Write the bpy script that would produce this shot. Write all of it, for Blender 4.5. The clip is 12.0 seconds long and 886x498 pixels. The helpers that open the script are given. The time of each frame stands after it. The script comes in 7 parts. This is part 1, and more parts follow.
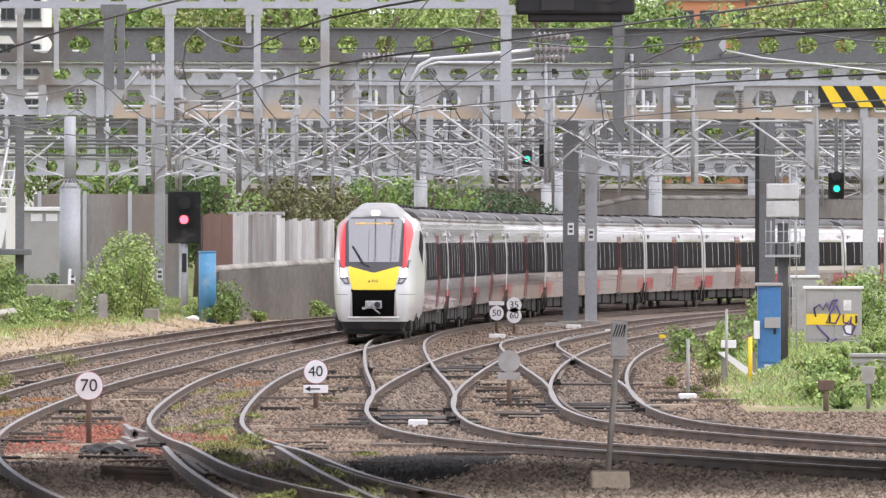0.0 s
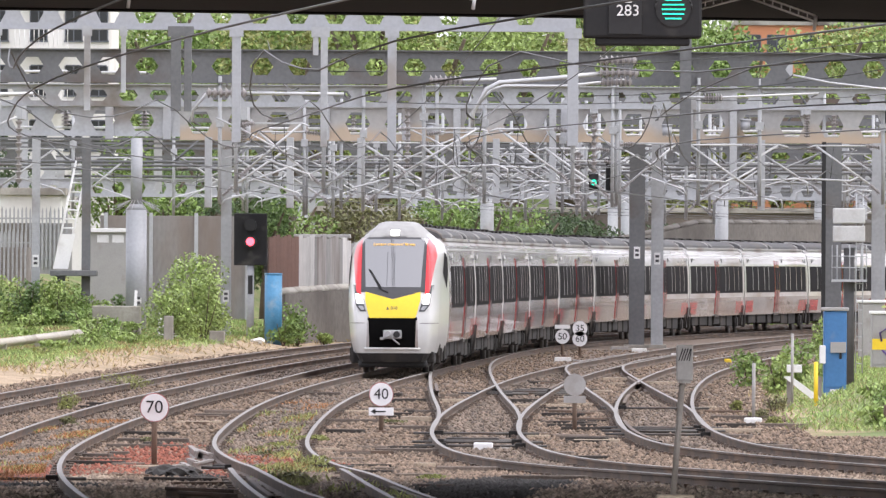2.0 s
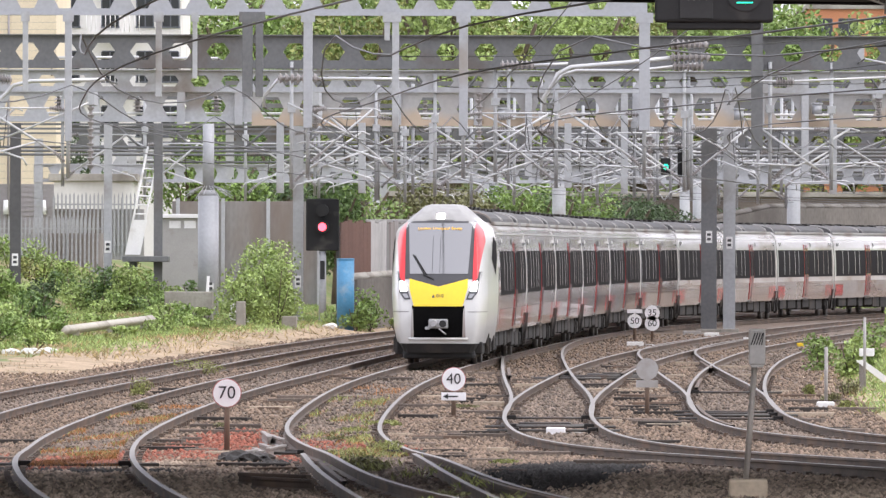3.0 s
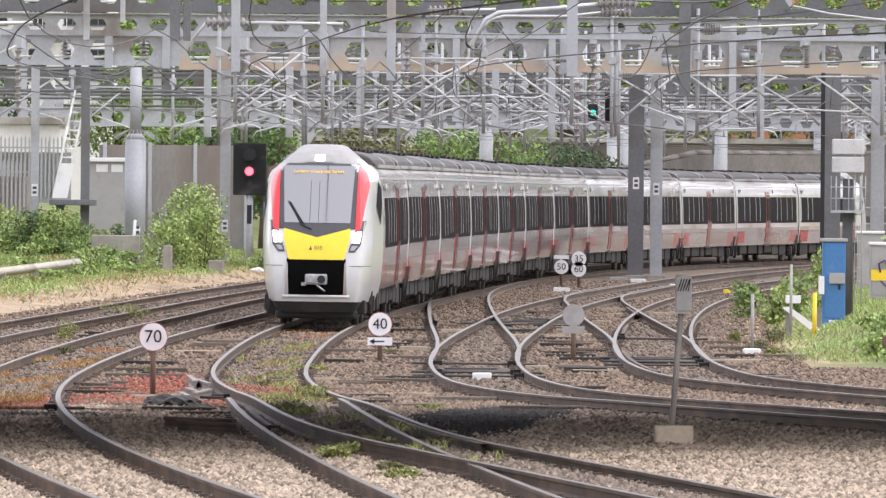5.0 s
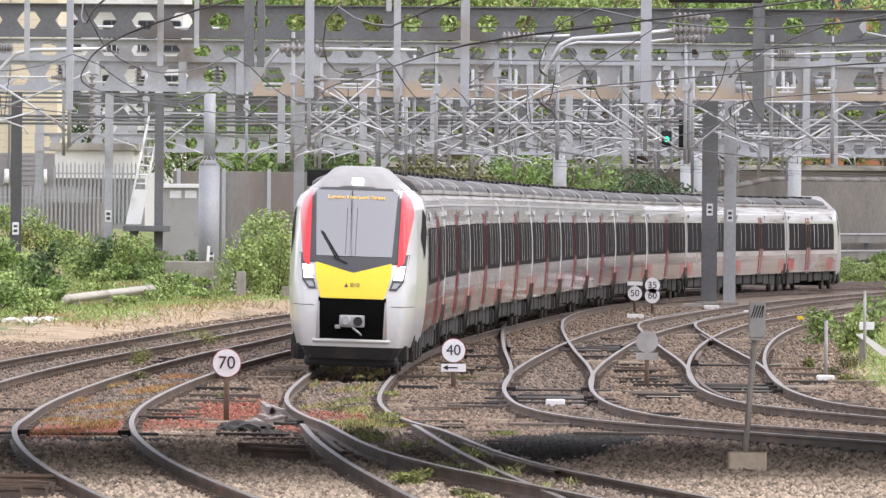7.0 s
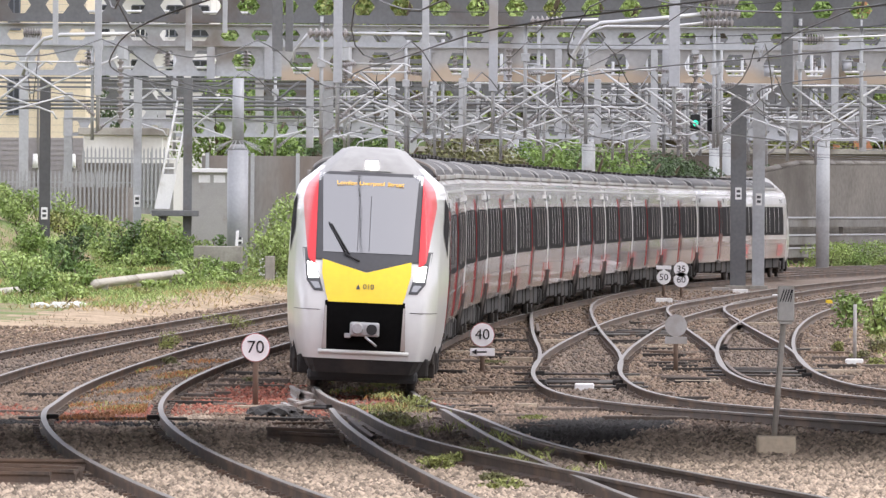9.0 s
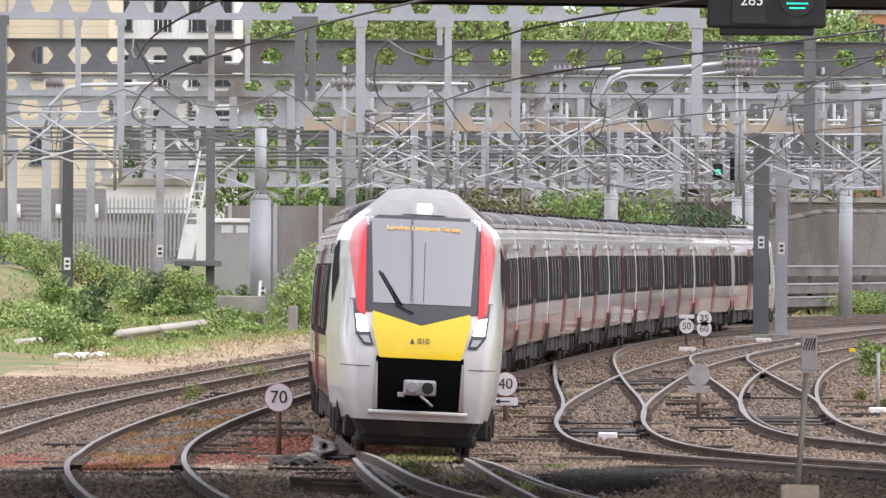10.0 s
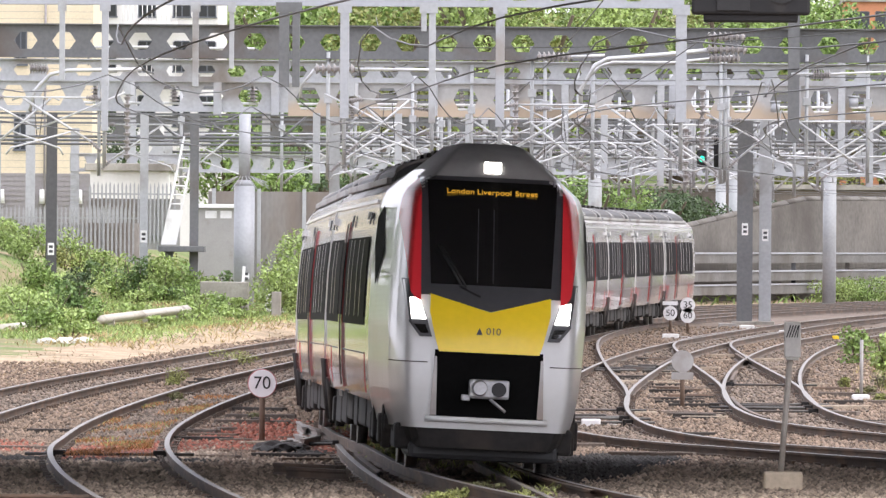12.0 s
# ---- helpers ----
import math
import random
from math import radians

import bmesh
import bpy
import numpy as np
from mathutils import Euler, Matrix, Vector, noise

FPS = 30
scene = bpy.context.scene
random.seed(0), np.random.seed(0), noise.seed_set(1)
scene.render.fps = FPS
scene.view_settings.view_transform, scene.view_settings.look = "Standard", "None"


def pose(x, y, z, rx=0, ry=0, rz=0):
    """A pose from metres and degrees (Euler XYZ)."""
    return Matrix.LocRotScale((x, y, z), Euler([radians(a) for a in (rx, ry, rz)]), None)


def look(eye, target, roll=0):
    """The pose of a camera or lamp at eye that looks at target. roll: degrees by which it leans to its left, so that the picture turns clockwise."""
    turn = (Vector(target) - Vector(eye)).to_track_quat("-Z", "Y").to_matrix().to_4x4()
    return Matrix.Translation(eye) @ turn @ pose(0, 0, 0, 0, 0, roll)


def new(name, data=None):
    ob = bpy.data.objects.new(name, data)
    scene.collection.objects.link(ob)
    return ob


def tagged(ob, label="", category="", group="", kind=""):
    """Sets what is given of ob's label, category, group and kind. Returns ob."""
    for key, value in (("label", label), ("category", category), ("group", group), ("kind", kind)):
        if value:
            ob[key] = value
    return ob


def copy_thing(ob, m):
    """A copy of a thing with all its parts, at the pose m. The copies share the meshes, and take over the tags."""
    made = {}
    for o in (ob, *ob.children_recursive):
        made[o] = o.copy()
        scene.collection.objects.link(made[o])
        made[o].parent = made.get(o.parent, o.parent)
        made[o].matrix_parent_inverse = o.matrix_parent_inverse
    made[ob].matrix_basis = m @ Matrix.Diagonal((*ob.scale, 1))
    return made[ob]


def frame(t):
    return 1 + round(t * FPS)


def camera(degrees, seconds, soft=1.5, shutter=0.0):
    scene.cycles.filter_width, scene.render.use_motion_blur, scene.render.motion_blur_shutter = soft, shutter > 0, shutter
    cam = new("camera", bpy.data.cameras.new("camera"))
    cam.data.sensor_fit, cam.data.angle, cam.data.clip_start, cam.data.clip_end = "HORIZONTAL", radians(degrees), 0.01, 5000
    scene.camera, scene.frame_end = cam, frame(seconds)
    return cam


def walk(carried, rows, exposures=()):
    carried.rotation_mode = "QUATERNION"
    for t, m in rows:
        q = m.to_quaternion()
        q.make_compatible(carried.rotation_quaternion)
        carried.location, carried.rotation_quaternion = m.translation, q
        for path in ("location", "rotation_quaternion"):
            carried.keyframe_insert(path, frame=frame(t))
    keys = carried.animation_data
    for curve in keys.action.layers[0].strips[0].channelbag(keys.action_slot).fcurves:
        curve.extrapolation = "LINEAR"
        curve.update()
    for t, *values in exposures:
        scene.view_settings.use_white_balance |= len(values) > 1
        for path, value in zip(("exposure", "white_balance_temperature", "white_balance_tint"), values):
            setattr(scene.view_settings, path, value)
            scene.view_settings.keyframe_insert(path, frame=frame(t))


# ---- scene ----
# The camera stands on a platform end and follows the train by hand with a very long lens.
EYE = (0.0, 0.0, 2.79)
cam = camera(4.988, 12.0, soft=1.4)
walk(cam, [
    (0.0, look(EYE, (0.0003, 100.0, 2.6928), 0.065)),
    (0.5, look(EYE, (-0.3415, 100.0, 2.9938), 0.139)),
    (1.0, look(EYE, (-0.5749, 100.0, 2.9425), 0.355)),
    (1.5, look(EYE, (-0.6160, 100.0, 2.8713), 0.504)),
    (2.0, look(EYE, (-0.6509, 100.0, 2.9171), 0.320)),
    (2.5, look(EYE, (-1.1052, 100.0, 2.9188), 0.215)),
    (2.7, look(EYE, (-1.3117, 100.0, 2.8563), 0.126)),
    (4.3, look(EYE, (-1.1468, 100.0, 2.5237), 0.572)),
    (4.5, look(EYE, (-0.6884, 100.0, 2.4106), 0.610)),
    (5.0, look(EYE, (-0.6364, 100.0, 2.2294), 0.441)),
    (5.5, look(EYE, (-0.6819, 100.0, 2.2010), 0.190)),
    (6.0, look(EYE, (-0.8658, 100.0, 2.2465), 0.244)),
    (6.5, look(EYE, (-1.0659, 100.0, 2.3523), 0.409)),
    (7.0, look(EYE, (-1.3620, 100.0, 2.4825), 0.478)),
    (7.2, look(EYE, (-1.4595, 100.0, 2.4945), 0.476)),
    (8.8, look(EYE, (-1.6251, 100.0, 2.3064), 0.401)),
    (9.0, look(EYE, (-1.6436, 100.0, 2.3258), 0.396)),
    (9.5, look(EYE, (-1.6687, 100.0, 2.3152), 0.337)),
    (10.0, look(EYE, (-1.8711, 100.0, 2.8117), 0.268)),
    (10.5, look(EYE, (-2.0229, 100.0, 3.1092), 0.291)),
    (11.0, look(EYE, (-2.0151, 100.0, 3.1782), 0.473)),
    (11.5, look(EYE, (-1.9322, 100.0, 2.6831), 0.563)),
    (12.0, look(EYE, (-1.7104, 100.0, 2.6767), 0.406)),
], [(0.0, 0.94), (10.0, 0.89), (10.5, 0.82), (11.0, 0.92), (11.5, 1.09), (12.0, 1.26)])

# ---- light: bright overcast ----
SUN_EL, SUN_AZ = radians(52), radians(105)
world = bpy.data.worlds.new("overcast_sky")
world.use_nodes = True
scene.world = world
wn = world.node_tree.nodes
sky = wn.new("ShaderNodeTexSky")
sky.sky_type, sky.sun_disc = "NISHITA", False
sky.sun_elevation, sky.sun_rotation = SUN_EL, SUN_AZ
sky.air_density, sky.dust_density, sky.ozone_density = 1.0, 6.0, 1.0
veil = wn.new("ShaderNodeMix")
veil.data_type = "RGBA"
veil.inputs["Factor"].default_value = 0.85
veil.inputs["B"].default_value = (9.25, 9.15, 10.25, 1)
world.node_tree.links.new(sky.outputs["Color"], veil.inputs["A"])
world.node_tree.links.new(veil.outputs["Result"], wn["Background"].inputs["Color"])
wn["Background"].inputs["Strength"].default_value = 0.11
sun_data = bpy.data.lights.new("sun", "SUN")
sun_data.energy, sun_data.angle, sun_data.color = 0.8, radians(25), (1.0, 0.97, 0.93)
sun = new("sun", sun_data)
sun.matrix_world = look((40 * math.sin(SUN_AZ), 40 * math.cos(SUN_AZ), 48), (0, 0, 0))


# ---- materials ----
def mat(name, color, rough=0.7, metal=0.0, var=0.25, scale=4.0, fine=40.0, bump=0.0, dirt=None, dirt_amount=0.0, emit=0.0, per_object=0.0, coat=0.0, stretch=(1, 1, 1), island=False):
    """A painted, rusty or earthy surface: colour varied at two scales, stains of a second colour, fine relief."""
    m = bpy.data.materials.new(name)
    m.use_nodes = True
    nt = m.node_tree
    n, l = nt.nodes, nt.links
    b = n["Principled BSDF"]
    b.inputs["Roughness"].default_value, b.inputs["Metallic"].default_value = rough, metal
    b.inputs["Coat Weight"].default_value = coat
    co = n.new("ShaderNodeTexCoord")
    mp = n.new("ShaderNodeMapping")
    mp.inputs["Scale"].default_value = stretch
    l.new(co.outputs["Object"], mp.inputs["Vector"])
    big, small = n.new("ShaderNodeTexNoise"), n.new("ShaderNodeTexNoise")
    big.inputs["Scale"].default_value, small.inputs["Scale"].default_value = scale, fine
    big.inputs["Detail"].default_value, small.inputs["Detail"].default_value = 5, 3
    for x in (big, small):
        l.new(mp.outputs["Vector"], x.inputs["Vector"])
    add = n.new("ShaderNodeMath")
    add.operation = "ADD"
    l.new(big.outputs["Fac"], add.inputs[0])
    l.new(small.outputs["Fac"], add.inputs[1])
    rng = n.new("ShaderNodeMapRange")
    rng.inputs["From Min"].default_value, rng.inputs["From Max"].default_value = 0.6, 1.4
    rng.inputs["To Min"].default_value, rng.inputs["To Max"].default_value = 1 - var, 1 + var
    l.new(add.outputs[0], rng.inputs["Value"])
    fac = rng.outputs["Result"]
    if per_object or island:
        src = n.new("ShaderNodeNewGeometry").outputs["Random Per Island"] if island else n.new("ShaderNodeObjectInfo").outputs["Random"]
        r2 = n.new("ShaderNodeMapRange")
        k = per_object or 0.3
        r2.inputs["To Min"].default_value, r2.inputs["To Max"].default_value = 1 - k, 1 + k
        l.new(src, r2.inputs["Value"])
        mu = n.new("ShaderNodeMath")
        mu.operation = "MULTIPLY"
        l.new(fac, mu.inputs[0])
        l.new(r2.outputs["Result"], mu.inputs[1])
        fac = mu.outputs[0]
    vm = n.new("ShaderNodeVectorMath")
    vm.operation = "SCALE"
    l.new(fac, vm.inputs["Scale"])
    vm.inputs[0].default_value = color[:3]
    out = vm.outputs["Vector"]
    if dirt:
        st = n.new("ShaderNodeTexNoise")
        st.inputs["Scale"].default_value, st.inputs["Detail"].default_value = scale * 0.6, 8
        mp2 = n.new("ShaderNodeMapping")
        mp2.inputs["Location"].default_value = (3.7, 9.1, 5.3)
        mp2.inputs["Scale"].default_value = stretch
        l.new(co.outputs["Object"], mp2.inputs["Vector"])
        l.new(mp2.outputs["Vector"], st.inputs["Vector"])
        r3 = n.new("ShaderNodeMapRange")
        r3.inputs["From Min"].default_value, r3.inputs["From Max"].default_value = 0.62 - dirt_amount * 0.4, 0.78 - dirt_amount * 0.3
        l.new(st.outputs["Fac"], r3.inputs["Value"])
        mx = n.new("ShaderNodeMix")
        mx.data_type = "RGBA"
        l.new(r3.outputs["Result"], mx.inputs["Factor"])
        l.new(out, mx.inputs["A"])
        mx.inputs["B"].default_value = (*dirt[:3], 1)
        out = mx.outputs["Result"]
    l.new(out, b.inputs["Base Color"])
    if emit:
        b.inputs["Emission Color"].default_value = (*color[:3], 1)
        b.inputs["Emission Strength"].default_value = emit
    if bump:
        bp = n.new("ShaderNodeBump")
        bp.inputs["Strength"].default_value, bp.inputs["Distance"].default_value = 0.8, bump
        l.new(add.outputs[0], bp.inputs["Height"])
        l.new(bp.outputs["Normal"], b.inputs["Normal"])
    return m


STEEL = mat("galvanised_grey_paint", (0.41, 0.42, 0.435), 0.6, 0.1, 0.15, 0.7, 9, dirt=(0.20, 0.17, 0.14), dirt_amount=0.12)
STEEL_DARK = mat("dark_grey_steel", (0.15, 0.153, 0.157), 0.65, 0.1, 0.2, 0.7, 9, dirt=(0.12, 0.09, 0.07), dirt_amount=0.15)
STEEL_PALE = mat("pale_grey_steel", (0.39, 0.40, 0.425), 0.55, 0.1, 0.12, 0.7, 9, dirt=(0.28, 0.24, 0.2), dirt_amount=0.1)
RUST_BEAM = mat("rust_streaked_beam", (0.40, 0.395, 0.39), 0.7, 0.0, 0.15, 0.35, 6, dirt=(0.30, 0.26, 0.22), dirt_amount=0.12)


def rust_below(m, z, rust):
    """Rust that has crept up a beam from its lower flange, with a ragged edge."""
    n, l = m.node_tree.nodes, m.node_tree.links
    b = n["Principled BSDF"]
    src = b.inputs["Base Color"].links[0].from_socket
    co, sep, no, ad, rg_, mx = n.new("ShaderNodeTexCoord"), n.new("ShaderNodeSeparateXYZ"), n.new("ShaderNodeTexNoise"), n.new("ShaderNodeMath"), n.new("ShaderNodeMapRange"), n.new("ShaderNodeMix")
    no.inputs["Scale"].default_value, no.inputs["Detail"].default_value = 0.8, 6
    ad.operation, mx.data_type = "ADD", "RGBA"
    l.new(co.outputs["Object"], sep.inputs[0])
    l.new(co.outputs["Object"], no.inputs["Vector"])
    l.new(sep.outputs["Z"], ad.inputs[0])
    l.new(no.outputs["Fac"], ad.inputs[1])
    rg_.inputs["From Min"].default_value, rg_.inputs["From Max"].default_value = z + 0.35, z + 0.75
    rg_.inputs["To Min"].default_value, rg_.inputs["To Max"].default_value = 0.85, 0.0
    l.new(ad.outputs[0], rg_.inputs["Value"])
    l.new(rg_.outputs["Result"], mx.inputs["Factor"])
    l.new(src, mx.inputs["A"])
    mx.inputs["B"].default_value = (*rust, 1)
    l.new(mx.outputs["Result"], b.inputs["Base Color"])


rust_below(RUST_BEAM, 7.35, (0.47, 0.37, 0.27))
ALU = mat("bright_aluminium_tube", (0.54, 0.545, 0.555), 0.42, 0.3, 0.12, 2, 20)
INSUL = mat("grey_porcelain", (0.26, 0.24, 0.235), 0.35, 0, 0.15, 6, 40)
WIRE = mat("blackened_copper_wire", (0.05, 0.05, 0.05), 0.5, 0.4, 0.2, 3, 30)
BLACK = mat("black_paint", (0.015, 0.015, 0.016), 0.6, 0, 0.3, 3, 30)
WHITE = mat("white_paint", (0.78, 0.78, 0.77), 0.5, 0, 0.08, 2, 25, dirt=(0.5, 0.48, 0.44), dirt_amount=0.1)
YELLOW = mat("yellow_paint", (0.85, 0.60, 0.03), 0.45, 0, 0.08, 2, 25)
RED = mat("red_paint", (0.62, 0.02, 0.03), 0.5, 0, 0.1, 2, 25)
RAIL = mat("rusty_rail_side", (0.092, 0.069, 0.054), 0.8, 0.0, 0.35, 2, 25, dirt=(0.17, 0.11, 0.075), dirt_amount=0.35)
RAIL_TOP = mat("polished_rail_head", (0.20, 0.183, 0.166), 0.55, 0.2, 0.2, 2, 25)
SLEEPER = mat("weathered_sleeper", (0.155, 0.125, 0.104), 0.9, 0, 0.35, 3, 30, bump=0.01, per_object=0.35)
CONCRETE = mat("stained_concrete", (0.38, 0.36, 0.32), 0.9, 0, 0.2, 0.8, 12, bump=0.01, dirt=(0.17, 0.15, 0.13), dirt_amount=0.35)


# ---- mesh helpers ----
def part(name, bm, material, parent=None, label="", smooth=False):
    me = bpy.data.meshes.new(name)
    bm.to_mesh(me)
    bm.free()
    for mm in (material if isinstance(material, (list, tuple)) else [material]):
        me.materials.append(mm)
    if smooth:
        for p in me.polygons:
            p.use_smooth = True
    ob = new(name, me)
    ob.parent = parent
    if label:
        tagged(ob, label)
    return ob


def thing(name, label, category, at=(0, 0, 0), group="", kind="", rz=0.0):
    ob = new(name)
    ob.empty_display_size = 0.1
    ob.matrix_world = pose(at[0], at[1], at[2], 0, 0, rz)
    return tagged(ob, label, category, group, kind)


def box(bm, x0, x1, y0, y1, z0, z1, bevel=0.0, mi=0):
    r = bmesh.ops.create_cube(bm, size=1.0, matrix=Matrix.Translation(((x0 + x1) / 2, (y0 + y1) / 2, (z0 + z1) / 2)) @ Matrix.Diagonal((x1 - x0, y1 - y0, z1 - z0, 1)))
    fs = {f for v in r["verts"] for f in v.link_faces}
    for f in fs:
        f.material_index = mi
    if bevel:
        es = list({e for v in r["verts"] for e in v.link_edges})
        bmesh.ops.bevel(bm, geom=es, offset=bevel, segments=2, affect="EDGES", profile=0.5)
    return bm


def tube(bm, a, b, r, seg=8, r2=None, mi=0):
    a, b = Vector(a), Vector(b)
    d = b - a
    q = d.to_track_quat("Z", "Y").to_matrix().to_4x4()
    res = bmesh.ops.create_cone(bm, cap_ends=True, segments=seg, radius1=r, radius2=r if r2 is None else r2, depth=d.length, matrix=Matrix.Translation((a + b) / 2) @ q)
    for f in {f for v in res["verts"] for f in v.link_faces}:
        f.material_index = mi
        f.smooth = len(f.verts) == 4
    return bm


def pipe(bm, pts, r, seg=8):
    """A bent tube swept through the points."""
    P = [Vector(p) for p in pts]
    rings = []
    for i, p in enumerate(P):
        d = (P[min(i + 1, len(P) - 1)] - P[max(i - 1, 0)]).normalized()
        u = d.cross(Vector((0, 0, 1)) if abs(d.z) < 0.9 else Vector((0, 1, 0))).normalized()
        w = d.cross(u)
        rings.append([bm.verts.new(p + r * (math.cos(6.2832 * k / seg) * u + math.sin(6.2832 * k / seg) * w)) for k in range(seg)])
    for A, B in zip(rings[:-1], rings[1:]):
        for k in range(seg):
            bm.faces.new((A[k], A[(k + 1) % seg], B[(k + 1) % seg], B[k])).smooth = True
    bm.faces.new(rings[0][::-1])
    bm.faces.new(rings[-1])
    return bm


def bmnew():
    return bmesh.new()


def spline(knots):
    """x as a smooth function of y through (y, x) knots."""
    ys = np.array([k[0] for k in knots], float)
    xs = np.array([k[1] for k in knots], float)
    o = np.argsort(ys)
    ys, xs = ys[o], xs[o]
    h = np.diff(ys)
    n = len(ys)
    a = np.eye(n)
    r = np.zeros(n)
    for i in range(1, n - 1):
        a[i, i - 1:i + 2] = h[i - 1], 2 * (h[i - 1] + h[i]), h[i]
        r[i] = 6 * ((xs[i + 1] - xs[i]) / h[i] - (xs[i] - xs[i - 1]) / h[i - 1])
    m = np.linalg.solve(a, r)

    def f(y):
        y = np.asarray(y, float)
        i = np.clip(np.searchsorted(ys, y) - 1, 0, n - 2)
        yc = np.clip(y, ys[0], ys[-1])
        s, t = ys[i + 1] - yc, yc - ys[i]
        v = (m[i] * s ** 3 + m[i + 1] * t ** 3) / (6 * h[i]) + (xs[i] / h[i] - m[i] * h[i] / 6) * s + (xs[i + 1] / h[i] - m[i + 1] * h[i] / 6) * t
        s0 = (xs[1] - xs[0]) / h[0]
        s1 = (xs[-1] - xs[-2]) / h[-1]
        return v + np.minimum(y - ys[0], 0) * s0 + np.maximum(y - ys[-1], 0) * s1
    return f


# ---- the tracks' centre lines in plan: (y, x) ----
T1 = spline([(60.0, -3.00), (95.0, -7.00), (117.2, -8.79), (152.0, -10.69), (176.8, -10.81), (202.9, -10.25), (232.0, -9.39), (255.0, -8.75), (280.0, -8.00), (300.0, -7.30), (337.0, -5.55), (367.0, -3.45), (400.0, 0.30), (433.0, 5.40), (470.0, 13.00), (520.0, 25.50), (600.0, 49.00)])
T2 = spline([(60.0, 1.50), (95.0, -3.30), (108.4, -4.83), (118.1, -5.71), (125.4, -6.22), (137.5, -6.82), (156.0, -7.50), (170.7, -7.64), (187.8, -7.44), (205.7, -7.09), (229.1, -6.48), (252.0, -5.95), (289.0, -4.65), (331.0, -2.75), (367.0, -0.40), (400.0, 3.40), (433.0, 8.60), (470.0, 16.30), (520.0, 29.00), (600.0, 53.00)])
T3 = spline([(60.0, 7.20), (95.0, 1.75), (100.9, 0.84), (106.6, -0.05), (111.0, -0.72), (117.2, -1.48), (126.8, -2.2), (145.0, -3.1), (156.0, -3.69), (165.4, -4.02), (176.8, -4.16), (192.0, -4.17), (208.5, -4.05), (231.0, -3.63), (264.0, -2.56), (311.0, -0.75), (344.0, 1.05), (366.0, 2.85), (391.0, 5.60), (421.0, 9.80), (433.0, 11.90), (461.0, 17.60), (490.0, 24.40), (520.0, 32.00), (600.0, 56.00)])
T3B = spline([(60.0, 2.40), (94.5, -0.36), (99.5, -0.78), (107.5, -1.40), (117.2, -2.07), (124.4, -2.48), (145.0, -3.26), (156.0, -3.69)])
T4 = spline([(90.0, 18.00), (115.4, 8.12), (123.0, 5.25), (132.2, 2.96), (142.5, 1.69), (149.2, 0.83), (156.0, 0.11), (165.4, -0.38), (175.0, -0.56), (190.4, -0.49), (211.3, -0.07), (240.5, 0.72), (272.0, 2.10), (306.0, 4.10), (350.0, 7.30), (391.0, 11.30), (421.0, 15.20), (461.0, 23.00), (520.0, 37.50), (600.0, 61.00)])
T5 = spline([(108.4, 19.71), (126.8, 10.14), (139.9, 7.40), (152.0, 5.45), (157.0, 4.53), (163.3, 3.53), (169.8, 3.04), (179.3, 2.78), (193.7, 2.80), (218.7, 3.22), (250.0, 4.15), (285.0, 5.90), (318.0, 8.40), (350.0, 11.30), (391.0, 15.60), (421.0, 19.50), (461.0, 27.30), (520.0, 42.00), (600.0, 66.00)])
X1 = spline([(168.0, -0.47), (175.0, -0.56), (181.9, -0.54), (193.7, -0.57), (209.4, -0.77), (240.5, -1.10), (272.0, -1.25), (292.0, -1.10), (311.0, -0.60), (330.0, 0.25)])
X2 = spline([(172.4, 2.87), (178.5, 2.80), (193.7, 2.80), (220.5, 2.57), (252.0, 2.30), (277.0, 2.40), (300.0, 3.50), (320.0, 5.00)])


# ---- ground and tracks ----
ZP = spline([(60, 0.0), (95, 0.0), (105, 0.03), (115, 0.06), (125, 0.08), (135, 0.02), (145, -0.1), (155, -0.15), (165, -0.15), (180, -0.1), (195, -0.05), (220, -0.02), (250, 0), (300, 0), (600, 0)])


def rail_level(y):
    """Height of the rail heads: the line dips gently before the bridge."""
    y = np.asarray(y, float)
    return np.where((y > 62) & (y < 290), ZP(y), 0.0)


def cant(y):
    """The banking of the running line through the tight curve, in degrees."""
    return np.interp(y, [110, 150, 180, 205, 240], [2.3, 2.4, 1.9, 0.8, 0.0])


def smooth(a, b, v):
    t = np.clip((v - a) / (b - a), 0, 1)
    return t * t * (3 - 2 * t)


def ground_z(x, y):
    """Ballast level, rising to the grassy bank on one side and a low mound on the other."""
    x, y = np.asarray(x, float), np.asarray(y, float)
    z = rail_level(y) - 0.178
    left = np.where(y < 600, T1(np.clip(y, 60, 600)), 49) - x
    on = smooth(225, 290, y) * (1 - smooth(470, 520, y))
    z = z + on * (0.25 * smooth(2.5, 4.5, left) + 0.35 * smooth(5.0, 10.0, left) + 1.8 * smooth(13.0, 18.0, left + 0.9 * np.sin(0.13 * y)))
    right = x - np.where(y < 600, T5(np.clip(y, 110, 600)), 66)
    on2 = smooth(188, 205, y) * (1 - smooth(300, 330, y))
    z = z + on2 * 0.55 * smooth(2.0, 5.0, right)
    return z


